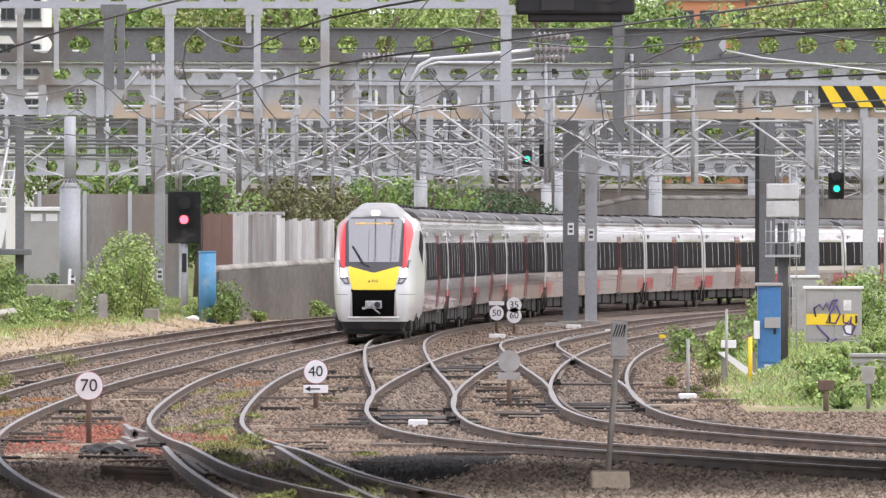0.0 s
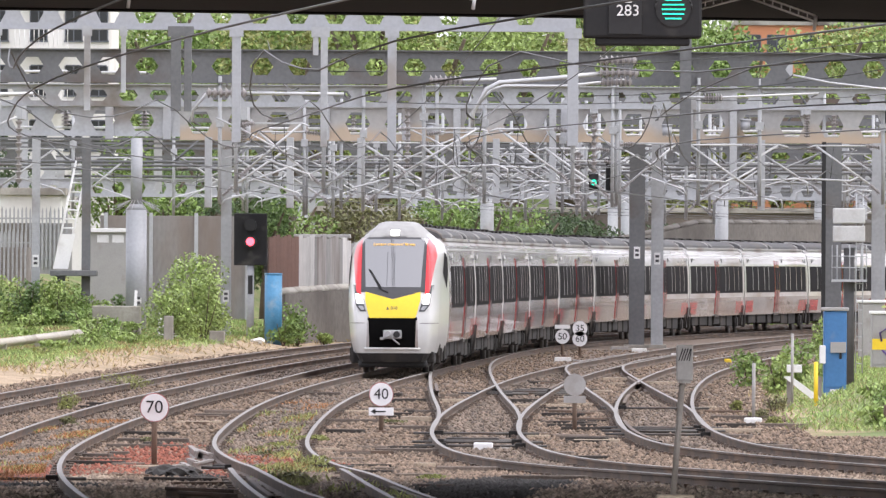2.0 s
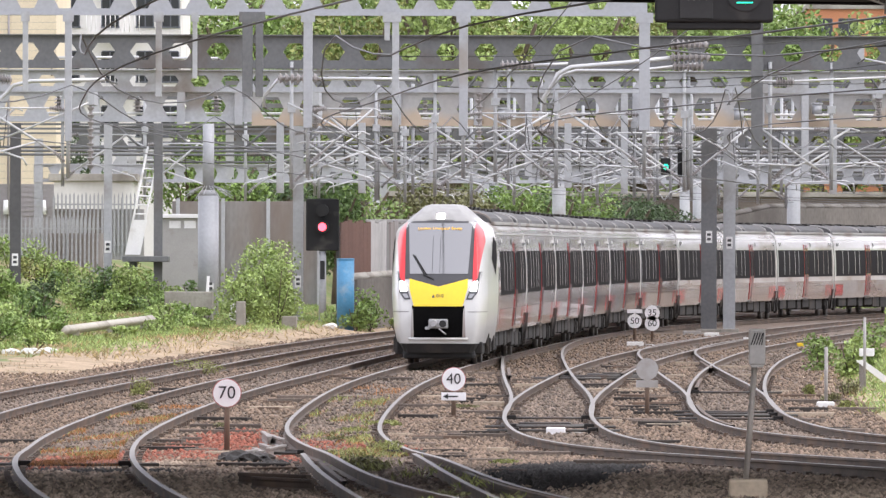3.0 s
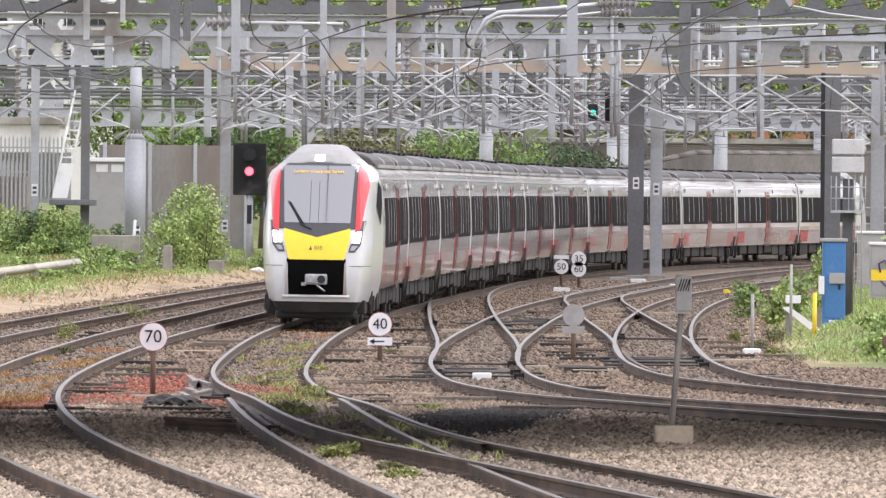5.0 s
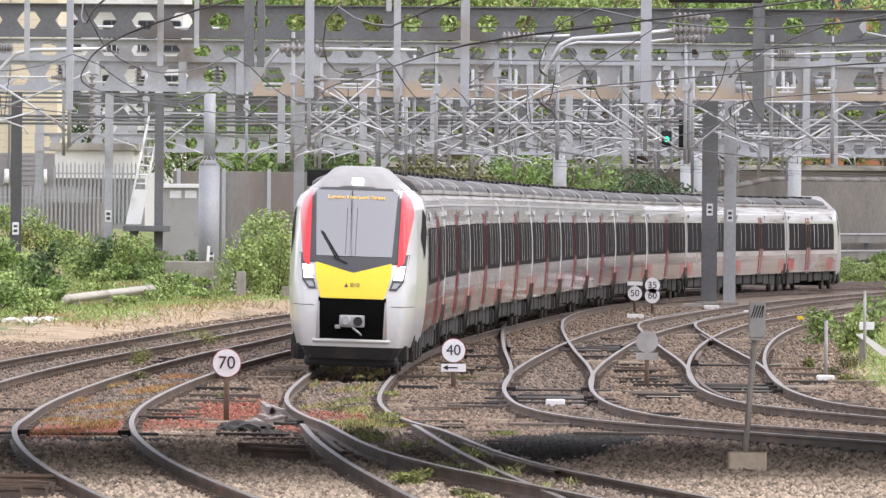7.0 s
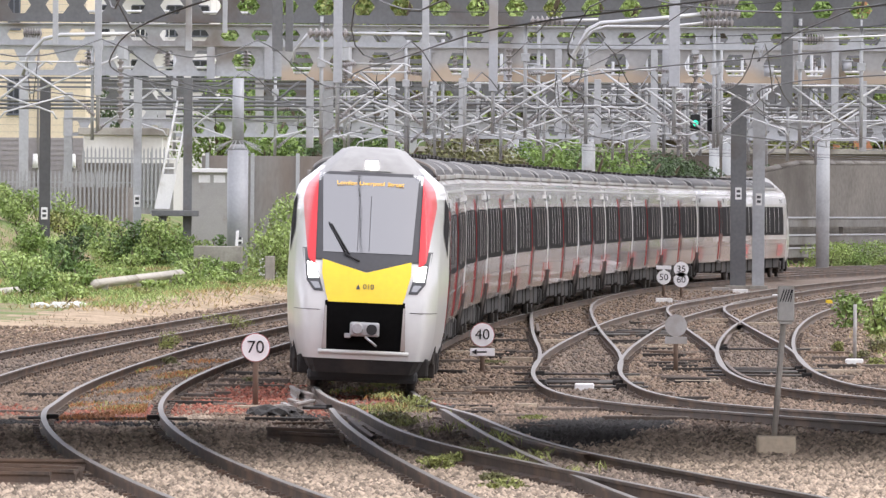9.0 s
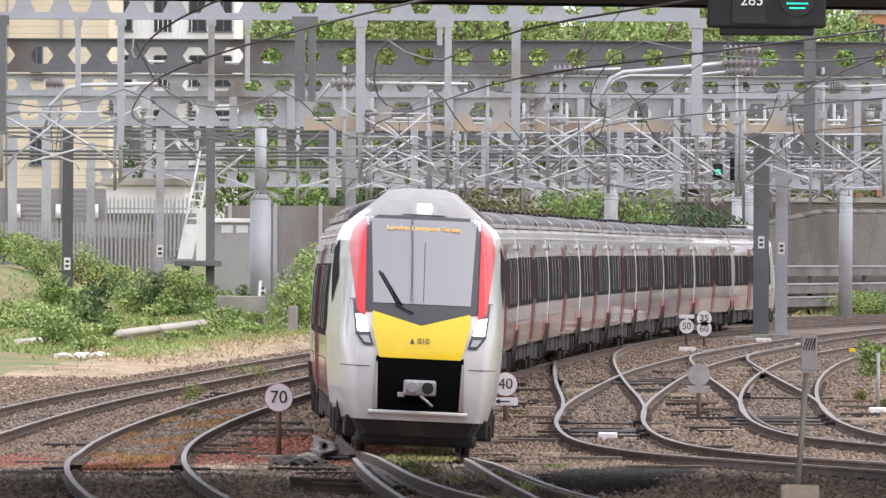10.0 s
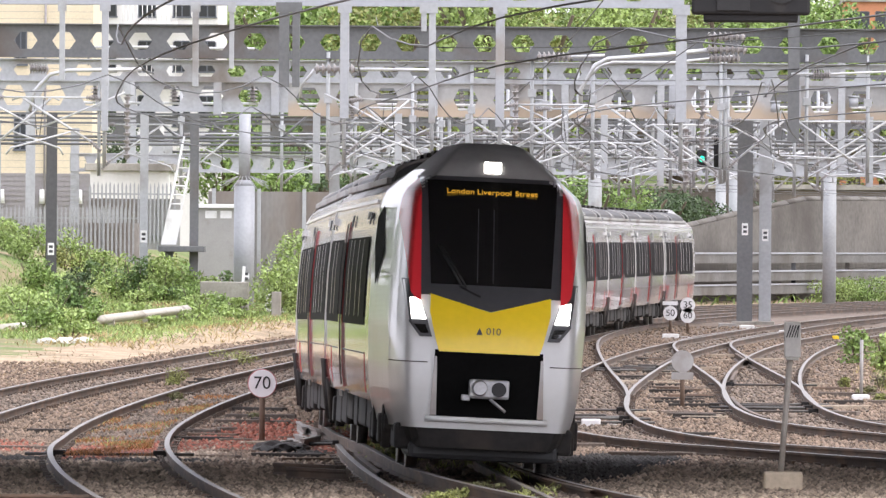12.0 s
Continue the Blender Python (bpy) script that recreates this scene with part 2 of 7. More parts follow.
BALLAST = mat("brown_ballast", (0.155, 0.117, 0.088), 0.95, 0, 0.45, 0.35, 9, bump=0.05, dirt=(0.13, 0.10, 0.085), dirt_amount=0.3)
FRESH_LIGHTENED = mat("fresh_and_lightened_ballast", (0.36, 0.28, 0.21), 0.95, 0, 0.4, 0.5, 9, bump=0.05, dirt=(0.19, 0.145, 0.11), dirt_amount=0.3)
FOURFOOT = mat("oily_track_bed", (0.185, 0.145, 0.112), 0.95, 0, 0.45, 0.5, 9, bump=0.05, dirt=(0.10, 0.085, 0.075), dirt_amount=0.3)
SAND = mat("sandy_cess", (0.40, 0.30, 0.20), 0.95, 0, 0.4, 0.9, 9, bump=0.02, dirt=(0.22, 0.17, 0.10), dirt_amount=0.4)
SOIL = mat("dry_grass_bank", (0.27, 0.21, 0.12), 0.95, 0, 0.4, 0.6, 9, bump=0.05, dirt=(0.13, 0.18, 0.05), dirt_amount=0.6)
# near-black ballast: oil, and the bridge's shade put into the colour
OIL_SHADE = mat("oily_and_bridge_shaded_ballast", (0.034, 0.030, 0.027), 0.85, 0, 0.4, 1.2, 25, bump=0.03, dirt=(0.15, 0.12, 0.10), dirt_amount=0.3)
REDST = mat("red_dusted_ballast", (0.25, 0.13, 0.09), 0.95, 0, 0.5, 0.6, 9, bump=0.05, dirt=(0.42, 0.08, 0.05), dirt_amount=0.4)


# blots of oil that also paint the bridge's shadow band on the ground
OILY_SHADED = ((-0.45, 129, 0.75, 10), (0.2, 136, 0.75, 8), (-0.1, 128, 0.5, 6), (-4.15, 139, 0.35, 5), (-5.9, 130, 0.8, 1.5), (-7.6, 131, 1.2, 1.8))


def fresh(x, y):
    """Where newly tipped ballast lies: the near ground right of the crossing. Left of it the colour is lightened
    against the bridge's shade.
    """
    return (y < 130 + 12 * smooth(1.0, 2.6, x) + 3 * np.sin(3.1 * x)) & (x > T3(np.clip(y, 60, 600)) - 1.0) | ((y < 133 + 6 * np.sin(1.9 * x) + 4 * np.sin(4.3 * x + 1)) & (x < T3(np.clip(y, 60, 600)) - 1.0))


def ground():
    xs = np.unique(np.concatenate([np.linspace(-900, -40, 18), np.arange(-40, 60, 0.45), np.linspace(60, 900, 18)]))
    ys = np.unique(np.concatenate([np.linspace(-300, 80, 8), np.arange(80, 470, 1.0), np.linspace(470, 640, 50), np.linspace(640, 4000, 12)]))
    X, Y = np.meshgrid(xs, ys)
    Z = ground_z(X, Y)
    near = (np.abs(X) < 40) & (Y > 80) & (Y < 480)
    Z = Z + np.where(near, np.random.uniform(-0.025, 0.02, X.shape), 0)
    n, m = X.shape
    vs = np.stack([X, Y, Z], -1).reshape(-1, 3)
    idx = np.arange(n * m).reshape(n, m)
    fs = np.stack([idx[:-1, :-1], idx[:-1, 1:], idx[1:, 1:], idx[1:, :-1]], -1).reshape(-1, 4)
    me = bpy.data.meshes.new("ground")
    me.from_pydata(vs.tolist(), [], fs.tolist())
    for mm in (BALLAST, SAND, SOIL, REDST, FOURFOOT, OIL_SHADE, FRESH_LIGHTENED):
        me.materials.append(mm)
    cx, cy = vs[fs, 0].mean(1), vs[fs, 1].mean(1)
    jit = np.random.uniform(-0.5, 0.5, len(cx))
    left = T1(np.clip(cy, 60, 600)) - cx + jit
    right = cx - T5(np.clip(cy, 110, 600)) + jit
    mi = np.zeros(len(cx), int)
    mi[fresh(cx, cy + 8 * jit)] = 6
    mi[(left > 2.0) & (cy > 200)] = 1
    mi[(left > 5.5) & (cy > 200)] = 2
    mi[(right > 2.9) & (cy > 180)] = 2
    mi[(right > 2.0) & (right <= 2.9) & (cy > 180)] = 1
    for f, y0, y1 in ((T1, 90, 560), (T2, 150, 560), (T3, 80, 580), (T4, 118, 560), (T5, 132, 560)):
        mi[(np.abs(cx - f(cy)) < 0.75) & (cy > y0) & (cy < y1)] = 4
    for x, y, rx, ry in ((-4.8, 152, 1.6, 9), (-6.9, 141, 0.9, 10), (-5.6, 162, 0.8, 9), (-9.3, 142, 1.2, 9), (-3.2, 108, 0.8, 8), (-3.4, 143, 0.7, 6)):
        mi[((cx - x) / rx) ** 2 + ((cy - y) / ry) ** 2 + jit < 1] = 3
    for x, y, rx, ry in OILY_SHADED:
        mi[((cx - x) / rx) ** 2 + ((cy - y) / ry) ** 2 + jit * 0.6 < 1] = 5
    me.polygons.foreach_set("material_index", mi.astype(np.int32))
    for p in me.polygons:
        p.use_smooth = True
    return tagged(new("ground", me), "brown ballast, sandy verge and grassy banks", "ground", kind="structure")


ground()


def rail_mesh(f, side, y0, y1, step=1.2, off=0.0):
    """One flat-bottomed rail along a centre line."""
    prof = [(-0.07, -0.16), (-0.07, -0.145), (-0.012, -0.125), (-0.012, -0.045), (-0.036, -0.035), (-0.036, -0.004), (-0.030, 0.0), (0.030, 0.0), (0.036, -0.004), (0.036, -0.035), (0.012, -0.045), (0.012, -0.125), (0.07, -0.145), (0.07, -0.16)]
    ys = np.arange(y0, y1 + 1e-6, step)
    xs = f(ys)
    dx = np.gradient(xs, ys)
    nrm = np.sqrt(1 + dx * dx)
    zs = rail_level(ys)
    vs, fs, mi = [], [], []
    k = len(prof)
    for x, y, d, q, zz in zip(xs, ys, dx, nrm, zs):
        for a, z in prof:
            o = side * (0.7525 + off) + a
            vs.append((x + o / q, y - o * d / q, z + zz - (side * 0.75 * math.tan(radians(float(cant(y)))) if f is T3 else 0.0)))
    for i in range(len(ys) - 1):
        for j in range(k - 1):
            a = i * k + j
            fs.append((a, a + 1, a + 1 + k, a + k))
            mi.append(1 if j in (5, 6, 7) else 0)
    me = bpy.data.meshes.new("rail")
    me.from_pydata(vs, [], fs)
    me.materials.append(RAIL)
    me.materials.append(RAIL_TOP)
    me.polygons.foreach_set("material_index", mi)
    me.update()
    return me


def block_cloud(name, boxes, material, parent=None):
    """Many small boxes (centre, half sizes, turn about z) joined into one mesh."""
    vs, fs = [], []
    for (cx, cy, cz), (hx, hy, hz), a in boxes:
        c, s = math.cos(a), math.sin(a)
        b = len(vs)
        for sx, sy, sz in ((-1, -1, -1), (1, -1, -1), (1, 1, -1), (-1, 1, -1), (-1, -1, 1), (1, -1, 1), (1, 1, 1), (-1, 1, 1)):
            vs.append((cx + c * sx * hx - s * sy * hy, cy + s * sx * hx + c * sy * hy, cz + sz * hz))
        for q in ((4, 5, 6, 7), (0, 1, 5, 4), (1, 2, 6, 5), (2, 3, 7, 6), (3, 0, 4, 7)):
            fs.append([b + i for i in q])
    me = bpy.data.meshes.new(name)
    me.from_pydata(vs, [], fs)
    me.materials.append(material)
    ob = new(name, me)
    ob.parent = parent
    return ob


SLEEPER_FAR = mat("weathered_sleeper_row", (0.13, 0.105, 0.086), 0.9, 0, 0.35, 3, 30, bump=0.01, island=True, per_object=0.35)
sl_bm = bmnew()
box(sl_bm, -1.3, 1.3, -0.13, 0.13, -0.13, 0.0, 0.012)
SLEEPER_ME = bpy.data.meshes.new("sleeper")
sl_bm.to_mesh(SLEEPER_ME)
sl_bm.free()
SLEEPER_ME.materials.append(SLEEPER)
TRACKS = [(T1, 130, 560, 200), (T2, 80, 560, 175), (T3, 80, 580, 175), (T3B, 80, 138, 0), (T4, 121, 560, 215), (T5, 134, 560, 215), (X1, 172, 328, 0), (X2, 178, 318, 0)]


def track(f, y0, y1, ysplit):
    tr = thing("railway_track", "rusty-sided steel rails on weathered timber sleepers in ballast", "track", group="station throat tracks", kind="structure")
    for s in (-1, 1):
        ob = new("rail", rail_mesh(f, s, y0, y1))
        ob.parent = tr
    far, chairs = [], []
    rng = random.Random(int(y1 * 7 + y0))
    for y in np.arange(y0, min(y1, 420), 0.68):
        d = float(f(y + 0.3) - f(y - 0.3)) / 0.6
        a = -math.atan(d)
        x, z = float(f(y)), float(rail_level(y)) - 0.163 + rng.uniform(-0.012, 0.004)
        aa = a + rng.uniform(-0.02, 0.02)
        if y < ysplit:
            ob = new("sleeper", SLEEPER_ME)
            ob.matrix_world = pose(x, y, z, 0, 0, math.degrees(aa))
            ob.parent = tr
        elif ysplit:
            far.append(((x, y, z - 0.085), (1.3, 0.13, 0.06), aa))
        if y < 230:
            for s in (-1, 1):
                for t in (-0.095, 0.095):
                    o = s * 0.7525 + t
                    chairs.append(((x + o, y - o * d, z + 0.03), (0.04, 0.085, 0.028), a))
    if far:
        block_cloud("sleepers", far, SLEEPER_FAR, tr)["kind"] = "stuff"
    block_cloud("rail_chairs", chairs, RAIL, tr)["kind"] = "stuff"
    return tr


for args in TRACKS:
    track(*args)
# check rails beside the crossings
for f, s, y0, y1 in ((T4, 1, 226, 240), (X1, -1, 222, 236), (T3B, -1, 118, 128), (T3, 1, 112, 124), (X2, 1, 236, 250), (T5, -1, 205, 218), (T5, -1, 168, 186)):
    tr = thing("check_rail", "short dark check rail bolted inside a crossing", "rail", group="check rails", kind="structure")
    ob = new("rail", rail_mesh(f, s, y0, y1, 1.0, -0.13))
    ob.data.materials[1] = RAIL
    ob.parent = tr


def stones(name, xy, size, material, lift=0.0, label=""):
    """Loose stones: rough eight-sided lumps lying on the ground."""
    n = len(xy)
    base = np.array([(1, 0, 0), (-1, 0, 0), (0, 1, 0), (0, -1, 0), (0, 0, 1), (0, 0, -0.5)], float)
    tri = np.array([(0, 2, 4), (2, 1, 4), (1, 3, 4), (3, 0, 4), (2, 0, 5), (1, 2, 5), (3, 1, 5), (0, 3, 5)])
    sz = size * np.random.uniform(0.55, 1.35, (n, 1, 1)) * np.random.uniform(0.6, 1.2, (n, 6, 3))
    v = base[None] * sz
    a = np.random.uniform(0, 6.283, n)
    c, s = np.cos(a)[:, None], np.sin(a)[:, None]
    tilt = np.random.uniform(-0.5, 0.5, (n, 1))
    x = v[..., 0] * c - v[..., 1] * s
    y = v[..., 0] * s + v[..., 1] * c
    z = v[..., 2] * 0.8 + x * tilt
    P = np.stack([x + xy[:, :1], y + xy[:, 1:2], z + (ground_z(xy[:, 0], xy[:, 1]) + lift)[:, None]], -1).reshape(-1, 3)
    Fc = (tri[None] + (np.arange(n) * 6)[:, None, None]).reshape(-1, 3)
    me = bpy.data.meshes.new(name)
    me.vertices.add(len(P))
    me.vertices.foreach_set("co", P.ravel())
    me.loops.add(len(Fc) * 3)
    me.loops.foreach_set("vertex_index", Fc.ravel().astype(np.int32))
    me.polygons.add(len(Fc))
    me.polygons.foreach_set("loop_start", np.arange(0, len(Fc) * 3, 3, dtype=np.int32))
    me.materials.append(material)
    me.update(calc_edges=True)
    me.validate()
    return tagged(new(name, me), label, "ballast", kind="stuff")


STONE = mat("ballast_stone", (0.19, 0.138, 0.10), 0.9, 0, 0.3, 0.6, 30, island=True, per_object=0.6)
STONE_RED = mat("red_dusted_stone", (0.25, 0.085, 0.055), 0.9, 0, 0.3, 3, 30, island=True, per_object=0.5)
STONE_DARK = mat("oily_stone", (0.18, 0.14, 0.11), 0.9, 0, 0.3, 3, 30, island=True, per_object=0.5)
n_st = 185000
yy = 1 / np.random.uniform(1 / 345, 1 / 90, n_st)
xx = np.random.uniform(-0.066, 0.0455, n_st) * yy
red = np.zeros(n_st, bool)
for x, y, rx, ry in ((-4.7, 153, 1.9, 9), (-6.9, 141, 0.9, 9), (-5.6, 162, 0.7, 8), (-9.3, 142, 1.1, 8), (-3.4, 143, 0.6, 5)):
    red |= ((xx - x) / rx) ** 2 + ((yy - y) / ry) ** 2 + np.random.uniform(-0.6, 0.4, n_st) < 1
red &= np.random.uniform(0, 1, n_st) < 0.8
dark = np.zeros(n_st, bool)
for f, y0, y1 in ((T1, 90, 560), (T2, 150, 560), (T3, 80, 580), (T4, 118, 560), (T5, 132, 560)):
    dark |= (np.abs(xx - f(yy)) < 0.8) & (yy > y0) & (np.random.uniform(0, 1, n_st) < 0.8)
soaked = np.zeros(n_st, bool)
for x, y, rx, ry in OILY_SHADED:
    soaked |= ((xx - x) / rx) ** 2 + ((yy - y) / ry) ** 2 + np.random.uniform(-0.4, 0.4, n_st) < 1
dark &= ~red & ~soaked
off = (xx > T5(np.clip(yy, 132, 560)) + 2.6) & (yy > 180) | (xx < T1(yy) - 2.6) & (yy > 235)
pts = np.stack([xx, yy], -1)
paler = fresh(xx, yy + np.random.uniform(-5, 5, n_st))
# left of the crossing these pale stones make up for the bridge's shade
stones("fresh_ballast_stones", pts[paler & ~red & ~dark & ~off & ~soaked], 0.05, mat("fresh_and_lightened_stone", (0.335, 0.265, 0.20), 0.9, 0, 0.3, 0.6, 30, island=True, per_object=0.6), 0.012, "pale brown ballast stones, freshly tipped, and lightened against the bridge's shade on the left")
stones("ballast_stones", pts[~paler & ~red & ~dark & ~off & ~soaked], 0.05, STONE, 0.012, "loose brown and grey ballast stones beside the rails")
stones("red_ballast_stones", pts[red], 0.05, STONE_RED, 0.014, "ballast stones dusted with red paint")
stones("oily_ballast_stones", pts[dark], 0.05, STONE_DARK, 0.022, "dark oily ballast stones between the rails")
stones("soaked_ballast_stones", pts[soaked & ~red], 0.05, mat("soaked_and_shaded_stone", (0.034, 0.030, 0.027), 0.8, 0, 0.3, 3, 30, island=True, per_object=0.5), 0.008, "black ballast stones beside the crossing, coloured for oil and the bridge's shade")


def words(body, size, material, parent, m, name="lettering"):
    cu = bpy.data.curves.new(name, "FONT")
    cu.body, cu.size, cu.align_x, cu.align_y, cu.extrude = body, size, "CENTER", "CENTER", 0.003
    tmp = bpy.data.objects.new(name, cu)
    me = bpy.data.meshes.new_from_object(tmp)
    me.name = name
    bpy.data.objects.remove(tmp)
    me.materials.append(material)
    ob = new(name, me)
    ob.parent = parent
    ob.matrix_local = m
    return ob


# ---- the train ----
T_WHITE = mat("white_train_paint", (0.60, 0.60, 0.59), 0.28, 0, 0.05, 0.6, 8, dirt=(0.50, 0.46, 0.41), dirt_amount=0.12, coat=0.5)
T_SIDE = mat("soiled_white_side", (0.64, 0.63, 0.625), 0.07, 0, 0.08, 0.5, 7, dirt=(0.42, 0.34, 0.29), dirt_amount=0.3, coat=0.4, stretch=(1, 0.35, 1.4))
T_LOWER = mat("grey_lower_side", (0.40, 0.375, 0.36), 0.07, 0, 0.12, 0.6, 7, dirt=(0.27, 0.19, 0.15), dirt_amount=0.35, coat=0.3, stretch=(1, 0.35, 1.4))
T_RED = mat("red_train_paint", (0.68, 0.035, 0.045), 0.3, 0, 0.06, 0.8, 8, coat=0.1)
T_REDSIDE = mat("faded_red_side", (0.48, 0.05, 0.055), 0.08, 0, 0.15, 0.6, 8, dirt=(0.34, 0.16, 0.14), dirt_amount=0.4, coat=0.3)
T_DOOR = mat("dull_red_door", (0.28, 0.055, 0.055), 0.06, 0, 0.12, 0.6, 8, dirt=(0.22, 0.12, 0.11), dirt_amount=0.3)
T_YELLOW = mat("yellow_warning_panel", (0.86, 0.61, 0.02), 0.32, 0, 0.05, 1.5, 12, coat=0.3)
T_GREY = mat("anthracite_trim", (0.055, 0.055, 0.06), 0.35, 0, 0.12, 2, 15, coat=0.3)
T_ROOF = mat("dusty_grey_roof", (0.34, 0.335, 0.33), 0.6, 0, 0.15, 0.5, 6, dirt=(0.2, 0.17, 0.15), dirt_amount=0.35)
T_BOX = mat("dark_roof_pod", (0.085, 0.085, 0.088), 0.75, 0, 0.2, 0.8, 8, dirt=(0.1, 0.09, 0.085), dirt_amount=0.2)
T_UNDER = mat("brake_dust_black", (0.018, 0.016, 0.015), 0.85, 0, 0.4, 2, 15, dirt=(0.05, 0.038, 0.03), dirt_amount=0.3)
T_STEEL = mat("worn_bogie_steel", (0.09, 0.085, 0.08), 0.55, 0.4, 0.3, 2, 20, dirt=(0.09, 0.06, 0.045), dirt_amount=0.3)
T_COUPLER = mat("bare_coupler_steel", (0.42, 0.42, 0.43), 0.45, 0.6, 0.2, 4, 30)
SEAM = mat("body_seam_shadow_gap", (0.12, 0.11, 0.11), 0.7, 0, 0.1, 3, 20)
LAMP_ON = mat("lit_white_lamp", (1.0, 0.97, 0.92), 0.3, 0, 0.0, 2, 9, emit=6.0)
AMBER_ON = mat("amber_display_dots", (1.0, 0.55, 0.05), 0.3, 0, 0.0, 2, 9, emit=0.14)


# near-black without gloss, standing for the shade inside the coupler opening
RECESS_SHADE = mat("painted_recess_shade", (0.006, 0.006, 0.006), 1.0, 0, 0.2, 3, 20)
RECESS_SHADE.node_tree.nodes["Principled BSDF"].inputs["Specular IOR Level"].default_value = 0.0


def glass(name, tint, ior, rough=0.04):
    m = bpy.data.materials.new(name)
    m.use_nodes = True
    b = m.node_tree.nodes["Principled BSDF"]
    b.inputs["Base Color"].default_value = (*tint, 1)
    b.inputs["Roughness"].default_value, b.inputs["IOR"].default_value = rough, ior
    n = m.node_tree.nodes.new("ShaderNodeTexNoise")
    n.inputs["Scale"].default_value = 3
    r = m.node_tree.nodes.new("ShaderNodeMapRange")
    r.inputs["To Min"].default_value, r.inputs["To Max"].default_value = rough, rough + 0.08
    m.node_tree.links.new(n.outputs["Fac"], r.inputs["Value"])
    m.node_tree.links.new(r.outputs["Result"], b.inputs["Roughness"])
    return m


SCREEN = glass("coated_windscreen", (0.012, 0.012, 0.013), 3.3)
SIDE_SPEC = 0.5
PANE = glass("dark_saloon_glass", (0.035, 0.034, 0.036), 1.06, 0.3)

for m_ in (PANE, T_GREY, T_SIDE, T_LOWER, T_REDSIDE, T_DOOR):
    b_ = m_.node_tree.nodes["Principled BSDF"]
    b_.inputs["Specular IOR Level"].default_value = SIDE_SPEC
    b_.inputs["Coat Weight"].default_value = 0.0
PANE.node_tree.nodes["Principled BSDF"].inputs["Specular IOR Level"].default_value = 0.012

HWZ = [0.38, 0.50, 0.62, 0.80, 1.05, 1.35, 1.80, 2.40, 2.90, 3.14, 3.27, 3.35, 3.41, 3.88, 3.92]
HWX = [1.00, 1.08, 1.14, 1.19, 1.235, 1.26, 1.28, 1.27, 1.235, 1.20, 1.165, 1.12, 1.05, 0.50, 0.36]
ROOF_Z = 3.50


ZFINE = [0.84 + 0.12 * i for i in range(21)] + [3.35, 3.41, 3.50]
RAKE = spline([(0.38, 0.16), (0.62, 0.08), (0.75, 0.05), (1.1, 0.02), (1.5, 0.06), (2.1, 0.28), (2.8, 0.72), (3.3, 1.08), (3.55, 1.30), (3.75, 1.55), (3.92, 2.0)])


def hw(z):
    return float(np.interp(z, HWZ, HWX))


TAPER = 0.885


def hf(z):
    """Half the width of the cab's front, which is narrower than the body behind it."""
    return TAPER * hw(z)


def nose_surf(x, z):
    """How far back the nose's skin lies at a place of the front view."""
    rake = float(RAKE(z))
    s = min(1.0, abs(x) / hf(z))
    return rake + 0.10 * s * s + 0.95 * max(0.0, (s - 0.80) / 0.20) ** 2


NS = [math.sin(math.pi / 2 * (i / 26)) for i in range(-26, 27)]


